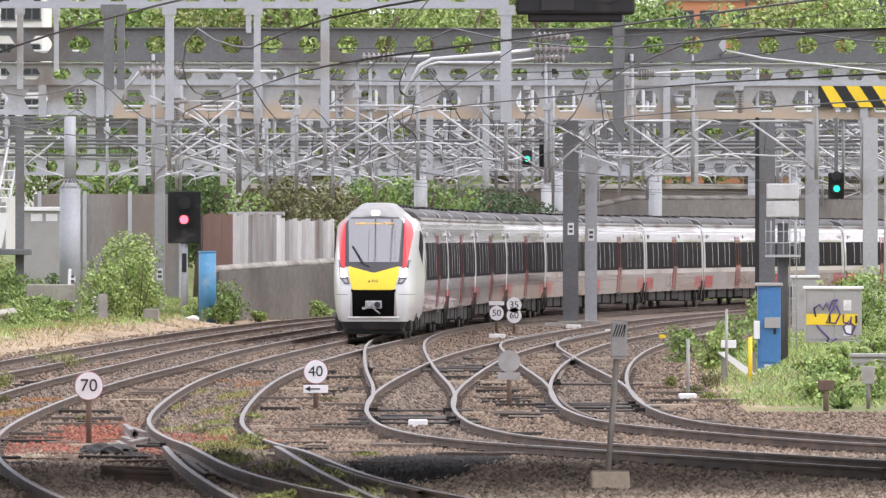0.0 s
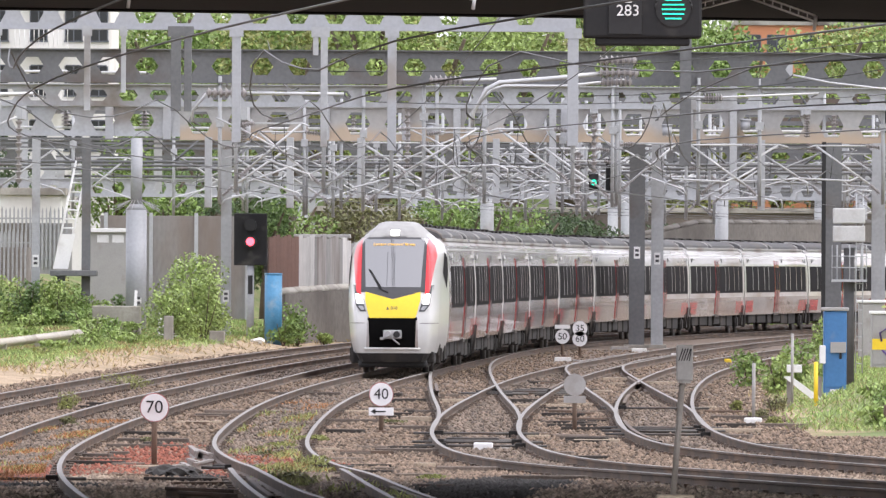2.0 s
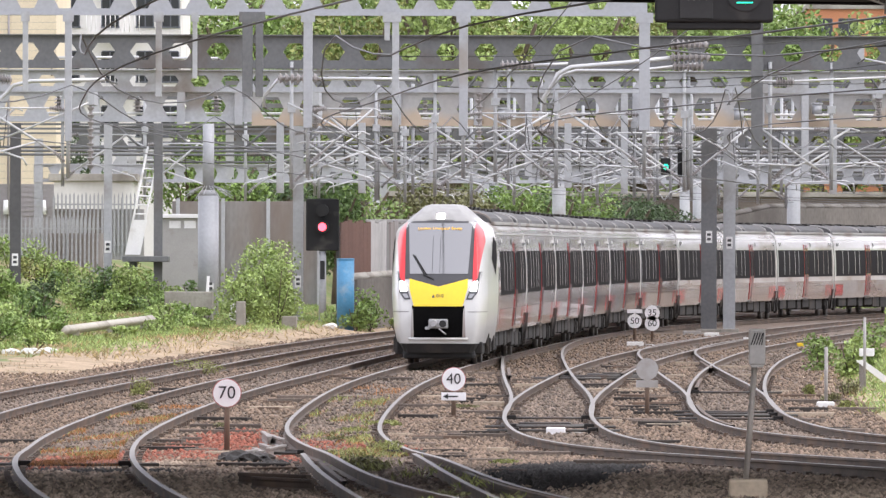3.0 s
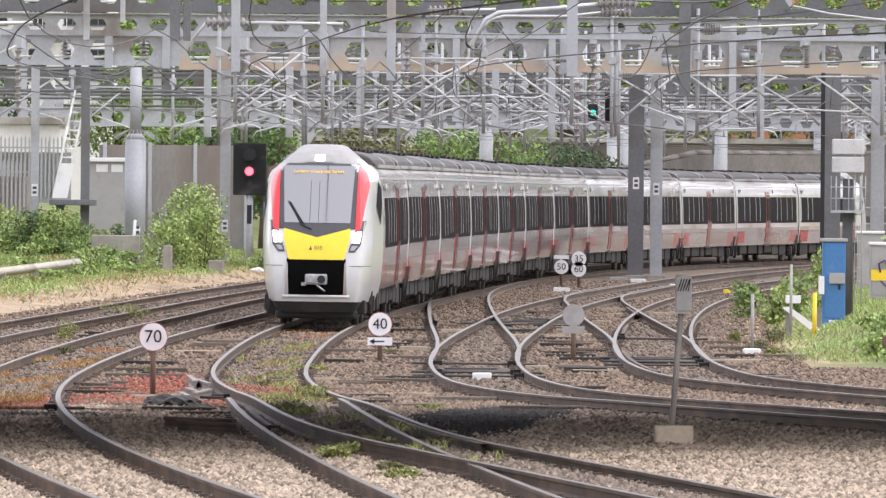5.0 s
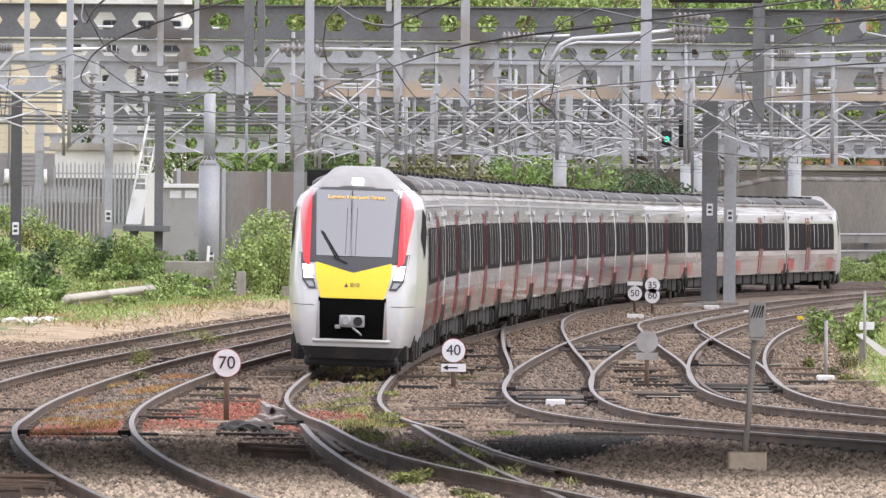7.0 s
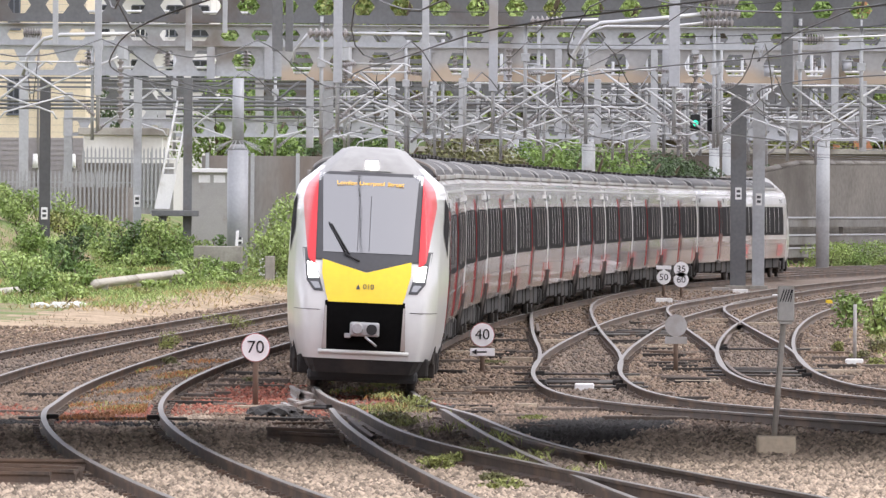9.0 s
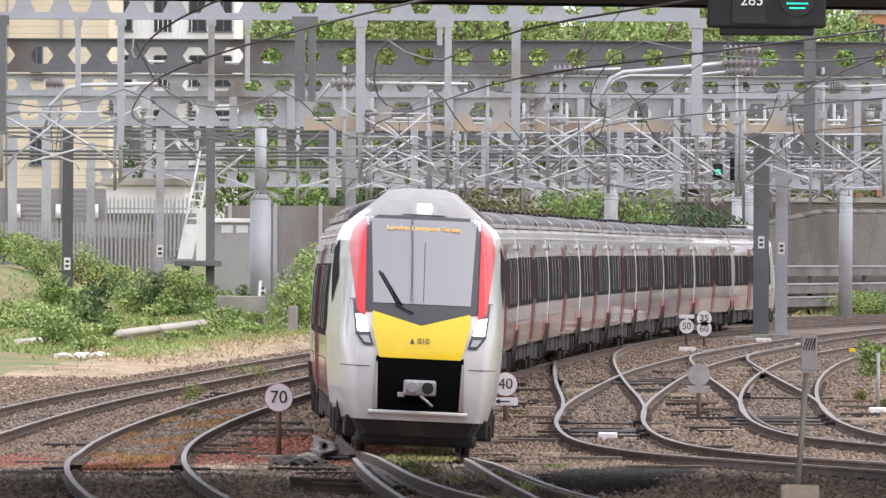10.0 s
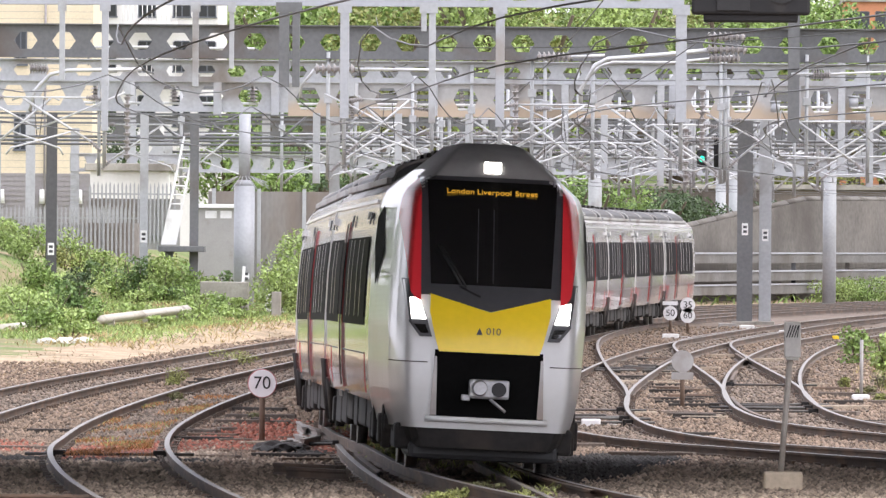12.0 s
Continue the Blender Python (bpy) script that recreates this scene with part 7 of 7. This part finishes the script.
def quads(name, centres, size, material, parent=None, upright=0.0, squash=0.55):
    """Many small leaves: bent quads with random turns, in one mesh."""
    n = len(centres)
    d = np.random.normal(size=(n, 3))
    d[:, 2] = d[:, 2] * (1 - upright) + upright * 1.4
    d /= np.linalg.norm(d, axis=1)[:, None]
    e = np.cross(d, np.random.normal(size=(n, 3)))
    e /= np.linalg.norm(e, axis=1)[:, None] + 1e-9
    s = (size * np.random.uniform(0.5, 1.4, n))[:, None]
    a = centres - d * s * 0.5
    b = centres + d * s * 0.5
    w = e * s * squash * 0.5
    V = np.stack([a, centres + w, b, centres - w], 1).reshape(-1, 3)
    Fq = np.arange(n * 4).reshape(n, 4)
    me = bpy.data.meshes.new(name)
    me.vertices.add(n * 4)
    me.vertices.foreach_set("co", V.ravel())
    me.loops.add(n * 4)
    me.loops.foreach_set("vertex_index", Fq.ravel().astype(np.int32))
    me.polygons.add(n)
    me.polygons.foreach_set("loop_start", np.arange(0, n * 4, 4, dtype=np.int32))
    me.materials.append(material)
    me.update(calc_edges=True)
    ob = new(name, me)
    ob.parent = parent
    return ob


def crown_points(n, blobs):
    out = []
    tot = sum(r[0] * r[1] * r[2] for _, r in blobs)
    for c, r in blobs:
        k = max(20, int(n * r[0] * r[1] * r[2] / tot))
        d = np.random.normal(size=(k, 3))
        d /= np.linalg.norm(d, axis=1)[:, None]
        q = np.random.uniform(0.55, 1.08, k)[:, None]
        out.append(np.array(c) + d * q * np.array(r))
    return np.concatenate(out)


def tree(x, y, z0, h, w, material, n=2600, size=0.45):
    t = thing("tree", "leafy broad-crowned tree beyond the railway", "tree", (x, y, z0), group="background trees")
    rg = random.Random(int(x * 31 + y * 7))
    bm = bmnew()
    tube(bm, (0, 0, -0.3), (0.1, 0, h * 0.55), w * 0.07, 10, w * 0.035)
    for k in range(5):
        a = k * 1.26 + rg.random()
        tube(bm, (0.05, 0, h * (0.3 + 0.05 * k)), (w * 0.32 * math.cos(a), w * 0.32 * math.sin(a), h * (0.55 + 0.07 * k)), w * 0.03, 7, w * 0.012)
    part("trunk", bm, BARK, t)
    blobs = []
    for k in range(11):
        a, q = rg.uniform(0, 6.28), rg.uniform(0.1, 0.42)
        s = rg.uniform(0.16, 0.28)
        blobs.append(((w * q * math.cos(a), w * q * math.sin(a), h * rg.uniform(0.35, 0.88)), (w * s, w * s, h * s * 0.62)))
    quads("crown", crown_points(n, blobs), size, material, t)
    return t


def bush(x, y, h, w, material, n=900, size=0.16, name="bush", label="dense leafy green bush on the bank", z=None):
    z0 = float(ground_z(x, y)) if z is None else z
    t = thing(name, label, "bush", (x, y, z0), group="bushes")
    rg = random.Random(int(x * 53 + y * 11))
    bm = bmnew()
    for k in range(5):
        a = k * 1.26
        tube(bm, (0, 0, -0.1), (w * 0.3 * math.cos(a), w * 0.3 * math.sin(a), h * 0.7), 0.025, 5, 0.01)
    part("stem", bm, BARK, t)
    blobs = []
    for k in range(9):
        a, q = rg.uniform(0, 6.28), rg.uniform(0.0, 0.38)
        s = rg.uniform(0.2, 0.34)
        blobs.append(((w * q * math.cos(a), w * q * math.sin(a), h * rg.uniform(0.15, 0.75)), (w * s, w * s, h * s * 0.8)))
    quads("foliage", crown_points(n, blobs), size, material, t, 0.2)
    return t


# the hillside that closes the view
HILL = mat("wooded_hillside", (0.16, 0.20, 0.07), 0.95, 0, 0.4, 0.12, 1.5, dirt=(0.08, 0.12, 0.04), dirt_amount=0.45)
hx, hy = np.meshgrid(np.arange(-140, 141, 7.0), np.arange(690, 900, 7.0))
hz_ = np.interp(hy, [690, 730, 800, 900], [-0.5, 12, 19, 22]) + np.random.uniform(-0.8, 0.8, hx.shape)
hz_ = np.where(hy < 692, -0.5, hz_) * np.where(hx > 14, 0.72, 1.0)
hid = np.arange(hx.size).reshape(hx.shape)
hm = bpy.data.meshes.new("hillside")
hm.from_pydata(np.stack([hx, hy, hz_], -1).reshape(-1, 3).tolist(), [], np.stack([hid[:-1, :-1], hid[:-1, 1:], hid[1:, 1:], hid[1:, :-1]], -1).reshape(-1, 4).tolist())
hm.materials.append(HILL)
tagged(new("hillside", hm), "green wooded hillside beyond the railway", "hill", kind="structure")

rg = random.Random(21)
# the wooded slope behind everything, its leaf colours picked paler to stand for haze
for i in range(34):
    x = -34 + i * 2.2 + rg.uniform(-1, 1)
    y = 640 + (i % 3) * 14 + rg.uniform(-4, 4)
    tree(x, y, rg.uniform(0, 2.5), rg.uniform(17, 23) * (1.0 if x < 10 else 0.86), rg.uniform(8, 11), LEAF[(4, 5, 0, 4)[i % 4]], 6500, 0.36)
for i in range(16):
    tree(-42 + i * 5.5, 715 + (i % 2) * 12, 3, rg.uniform(21, 25) * (1.0 if i < 10 else 0.85), rg.uniform(10, 13), LEAF[(5, 4, 0)[i % 3]], 5000, 0.42)
for u, vt, y, w, k in ((150, 80, 470, 5, 1), (210, 60, 500, 6, 0), (265, 110, 480, 5, 1), (90, 180, 455, 4, 0), (-120, 190, 462, 4.5, 2), (-110, 60, 530, 5, 0), (170, 270, 420, 2.6, 0), (350, 290, 415, 3.4, 1), (395, 285, 420, 4.2, 0), (300, 300, 440, 4, 2), (480, 305, 430, 4.4, 3), (540, 300, 436, 4.6, 3), (600, 315, 440, 4.2, 3), (650, 300, 470, 4.5, 0), (700, 305, 475, 4.5, 1), (745, 310, 480, 4.5, 0), (820, 320, 490, 5, 1), (870, 325, 500, 5, 2), (940, 345, 520, 5, 2), (1010, 350, 540, 5, 2), (1100, 345, 560, 6, 2), (1200, 345, 575, 6, 2), (1300, 350, 585, 6, 2)):
    x = (u - 784) / 18000 * y
    zt = 2.79 + (424 - vt) * y / 18000
    tree(x, y, 0.1, zt - 0.1, w, LEAF[k], 3400, 0.2)

# unseen woods added on either side of the line, past the view's edges, to darken the train's reflections
for i in range(30):
    y = 60 + i * 17
    tree(float(T5(np.clip(y, 130, 600))) + (17 if y > 150 else 26) + rg.uniform(0, 5), y, 0, rg.uniform(9, 14), rg.uniform(7, 9), LEAF[i % 3], 900, 0.7)
for i in range(14):
    y = 60 + i * 15
    tree(-30 - rg.uniform(0, 6), y, 0, rg.uniform(9, 14), rg.uniform(7, 9), LEAF[i % 3], 900, 0.7)

# bushes on the bank and round the signals
for u, v, y, h, w, k in ((210, 560, 340, 3.0, 2.3, 4), (245, 555, 338, 2.7, 1.9, 4), (185, 560, 336, 2.1, 1.5, 4), (265, 545, 345, 1.8, 1.3, 0), (410, 540, 352, 1.7, 1.2, 1), (385, 545, 350, 1.1, 0.9, 1), (565, 540, 372, 0.9, 0.9, 0), (-172, 540, 312, 1.15, 1.3, 2), (-190, 530, 314, 1.25, 1.0, 1), (-135, 560, 308, 0.6, 1.0, 1), (-270, 540, 306, 0.8, 1.6, 0), (-330, 540, 305, 0.9, 1.8, 4), (-100, 470, 356, 0.9, 1.0, 1), (-130, 440, 366, 1.6, 1.2, 0), (-70, 470, 356, 0.7, 0.8, 1), (30, 500, 346, 0.8, 1.2, 1), (70, 520, 340, 0.8, 1.0, 0), (-10, 500, 350, 0.8, 1.0, 1), (90, 560, 325, 0.5, 1.2, 0), (20, 560, 322, 0.4, 1.2, 4), (120, 575, 322, 0.4, 1.2, 0), (-250, 585, 298, 0.4, 1.2, 4), (-210, 600, 294, 0.35, 1.2, 0), (-330, 610, 290, 0.4, 1.4, 4), (-70, 560, 315, 0.4, 1.2, 0), (340, 560, 352, 0.6, 0.7, 0), (455, 555, 360, 0.5, 0.7, 0)):
    bush((u - 784) / 18000 * y, y, h, w, LEAF[{0: 4, 1: 0, 2: 1}.get(k, k)], int(420 * w * h) + 300, 0.13)
for x, y, h, w, k in ((-14.9, 276, 0.7, 1.6, 4), (-15.6, 272, 0.9, 1.6, 0), (-14.4, 268, 0.45, 1.3, 4), (-15.0, 290, 0.8, 1.2, 0), (-13.4, 296, 0.4, 1.0, 4), (-12.9, 308, 0.5, 1.0, 4), (-13.3, 322, 0.7, 1.3, 4), (-12.9, 330, 0.8, 1.3, 0), (-13.6, 334, 0.8, 1.3, 4), (-14.2, 341, 0.9, 1.4, 0), (-12.2, 325, 0.4, 1.1, 4), (-12.5, 336, 0.6, 1.0, 4), (-14.6, 347, 0.9, 1.2, 1), (-16.6, 352, 1.3, 1.4, 4), (-16.0, 346, 0.9, 1.2, 0), (-17.3, 350, 1.2, 1.2, 4), (-15.9, 336, 0.6, 1.0, 4), (-16.6, 300, 0.9, 1.6, 0), (-16.9, 290, 0.9, 1.8, 4), (-11.0, 350, 0.8, 1.0, 4), (-13.0, 284, 0.35, 0.7, 5)):
    bush(x, y, h, w, LEAF[k], int(420 * w * h) + 300, 0.12, "weed_clump", "lush green weeds on the railway bank")
for x, y, h, w, k in ((7.2, 198, 0.5, 1.0, 4), (7.7, 196, 0.55, 1.1, 0), (8.2, 203, 0.5, 1.2, 4), (7.3, 192, 0.45, 0.9, 4), (7.9, 189, 0.45, 1.0, 0), (8.5, 195, 0.5, 1.0, 4), (6.0, 226, 1.1, 0.9, 4), (6.4, 232, 1.2, 1.0, 0), (7.0, 222, 1.6, 0.7, 4), (6.9, 188, 0.5, 0.8, 4), (8.9, 206, 0.55, 1.2, 0), (9.8, 243, 1.6, 1.8, 0), (10.2, 250, 1.8, 2.0, 4), (5.8, 244, 1.0, 0.9, 0), (7.2, 184, 0.35, 0.7, 0), (9.4, 300, 1.0, 1.5, 0), (11.5, 470, 1.6, 3.0, 0), (13.0, 474, 1.6, 3.0, 4), (14.4, 476, 1.8, 3.0, 0), (10.0, 466, 1.4, 3.0, 4)):
    bush(x, y, h, w, LEAF[k], int(500 * w * h) + 300, 0.11, "weed_clump", "tall bright green weeds beside the track")
# tall weeds on the slope below the fence
wr = random.Random(8)
for k in range(34):
    x, y = -22.5 + 0.27 * k + wr.uniform(-0.3, 0.3), wr.uniform(354, 374)
    if abs(x + 14.65) < 0.9:
        continue
    bush(x, y, wr.uniform(0.7, 1.9), wr.uniform(0.8, 1.5), LEAF[(4, 0, 4, 1, 5)[k % 5]], 650, 0.12, "weed_clump", "tall fresh weeds on the slope below the fence")
for x, y, h, w, k in ((-15.6, 349.5, 1.9, 1.5, 4), (-14.6, 349.0, 1.7, 1.4, 0), (-16.5, 350.0, 1.9, 1.5, 1), (-13.9, 350.3, 1.1, 1.1, 4), (-18.6, 344, 1.2, 1.9, 4), (-19.6, 342, 1.3, 1.9, 0), (-18.0, 338, 1.5, 1.2, 2), (-20.4, 350, 1.6, 1.8, 4)):
    bush(x, y, h, w, LEAF[k], int(480 * w * h) + 300, 0.12, "weed_clump", "lush green weeds on the railway bank")
# weeds growing between the rails
for x, y, h, w, k in ((-8.7, 232, 0.45, 1.0, 4), (-8.8, 202, 0.4, 0.6, 4), (-8.0, 186, 0.2, 0.4, 0), (-2.9, 150, 0.26, 0.8, 4), (-2.9, 131, 0.2, 0.9, 4), (-2.75, 129, 0.26, 0.7, 0), (-3.0, 135, 0.2, 0.7, 4), (-1.65, 112, 0.22, 0.6, 4), (-1.5, 114, 0.18, 0.5, 0), (-1.85, 110, 0.18, 0.5, 4), (-1.07, 103.6, 0.16, 0.5, 4), (-1.2, 106, 0.12, 0.4, 0), (-3.7, 169, 0.12, 0.7, 4), (-3.75, 162, 0.12, 0.6, 3), (-3.5, 174, 0.12, 0.7, 4), (-1.1, 139, 0.1, 0.5, 4), (-2.2, 190, 0.1, 0.5, 3), (4.6, 205, 0.25, 0.3, 4), (-6.1, 172, 0.12, 0.4, 0), (4.9, 196, 0.25, 0.5, 3), (5.3, 203, 0.4, 0.5, 3), (5.0, 190, 0.2, 0.4, 4)):
    bush(x, y, h, w, LEAF[{4: 5, 0: 3, 3: 3}[k]], 650, 0.05, "track_weeds", "low green weeds growing in the ballast")


def grass(name, n, xr, yr, keep, h, material, label, lift=0.0):
    xs, ys = np.random.uniform(*xr, n), np.random.uniform(*yr, n)
    m = keep(xs, ys)
    xs, ys = xs[m], ys[m]
    zs = ground_z(xs, ys)
    c = np.stack([xs, ys, zs + h * 0.4 + lift], -1)
    ob = quads(name, c, h, material, None, 0.85, 0.14)
    return tagged(ob, label, "grass", kind="stuff")


def patch(x, y):
    """Slow patches over the bank, from -1 to 1."""
    return 0.6 * np.sin(x * 1.3 + 0.11 * y) * np.cos(0.09 * y - 0.5 * x) + 0.4 * np.sin(2.9 * x - 0.23 * y)


def lb(lo, hi, sign):
    return lambda x, y: ((T1(y) - x) > lo + np.random.uniform(-0.8, 0.8, len(x))) & ((T1(y) - x) < hi) & (sign * patch(x, y) > np.random.uniform(-0.7, 0.35, len(x)))



grass("bank_grass", 60000, (-26, -3), (262, 392), lb(5.2, 16, 1), 0.2, LEAF[0], "green grass on the railway bank")
grass("bank_grass_bright", 130000, (-26, -3), (262, 392), lb(4.2, 15, 1), 0.2, LEAF[4], "bright fresh grass on the railway bank")
grass("dry_grass", 34000, (-26, -3), (255, 392), lb(3.2, 14, -1), 0.2, STRAW, "dry straw-coloured grass on the bank")
rb = lambda lo: (lambda x, y: (x - T5(y)) > lo + np.random.uniform(-0.6, 0.6, len(x)))
grass("mound_grass", 60000, (5, 14), (184, 290), rb(2.9), 0.15, LEAF[4], "fresh grass round the cabinets")
grass("mound_straw", 4500, (4, 14), (184, 300), rb(2.2), 0.15, STRAW, "dry grass round the cabinets")
grass("far_verge_grass", 9000, (2, 40), (400, 540), lambda x, y: ((T1(y) - x) > 2.2) & ((T1(y) - x) < 4.0), 0.5, LEAF[0], "rough grass at the foot of the wall")
# moss and low weeds in the track beds
def bed(t, y0, y1):
    return lambda x, y: (np.abs(x - t(y)) < 0.55) & (y > y0) & (y < y1) & (patch(x * 2, y * 2.2) > np.random.uniform(-0.1, 0.7, len(x)))


MOSS_RUST = leaf_mat("rusty_moss", (0.36, 0.16, 0.055))
grass("bed_weeds", 60000, (-7, 1), (104, 200), bed(T3, 106, 196), 0.11, LEAF[5], "low yellow-green weeds between the rails", 0.1)
grass("bed_moss", 40000, (-8, 1), (120, 215), bed(T3, 140, 210), 0.08, MOSS_RUST, "rust-coloured moss between the rails", 0.1)
grass("side_bed_moss", 150000, (-12, -2), (125, 190), bed(T2, 128, 186), 0.08, MOSS_RUST, "rust-coloured moss between the rails", 0.1)
grass("side_bed_weeds", 30000, (-12, -2), (125, 190), bed(T2, 135, 180), 0.09, LEAF[5], "low yellow-green weeds between the rails", 0.1)
grass("verge_stubble", 16000, (-20, -2), (212, 380), lambda x, y: ((T1(y) - x) > 2.0) & ((T1(y) - x) < 5.5) & (patch(x * 2, y) > np.random.uniform(-0.3, 0.6, len(x))), 0.12, leaf_mat("brown_stubble", (0.24, 0.17, 0.09)), "brown dead stubble along the verge")
# litter on the sandy verge
for x, y in ((-14.2, 262), (-13.8, 263.5), (-14.6, 260.5), (-8.6, 348)):
    bm = bmnew()
    bmesh.ops.create_icosphere(bm, subdivisions=2, radius=0.2, matrix=Matrix.Diagonal((1.3, 0.8, 0.55, 1)))
    for v in bm.verts:
        v.co += Vector([random.uniform(-0.03, 0.03) for _ in range(3)])
    ob = part("litter_bag", bm, WHITE)
    ob.location = (x, y, float(ground_z(x, y)) + 0.06)
    tagged(ob, "crumpled white plastic litter on the verge", "litter", "litter")


motions()
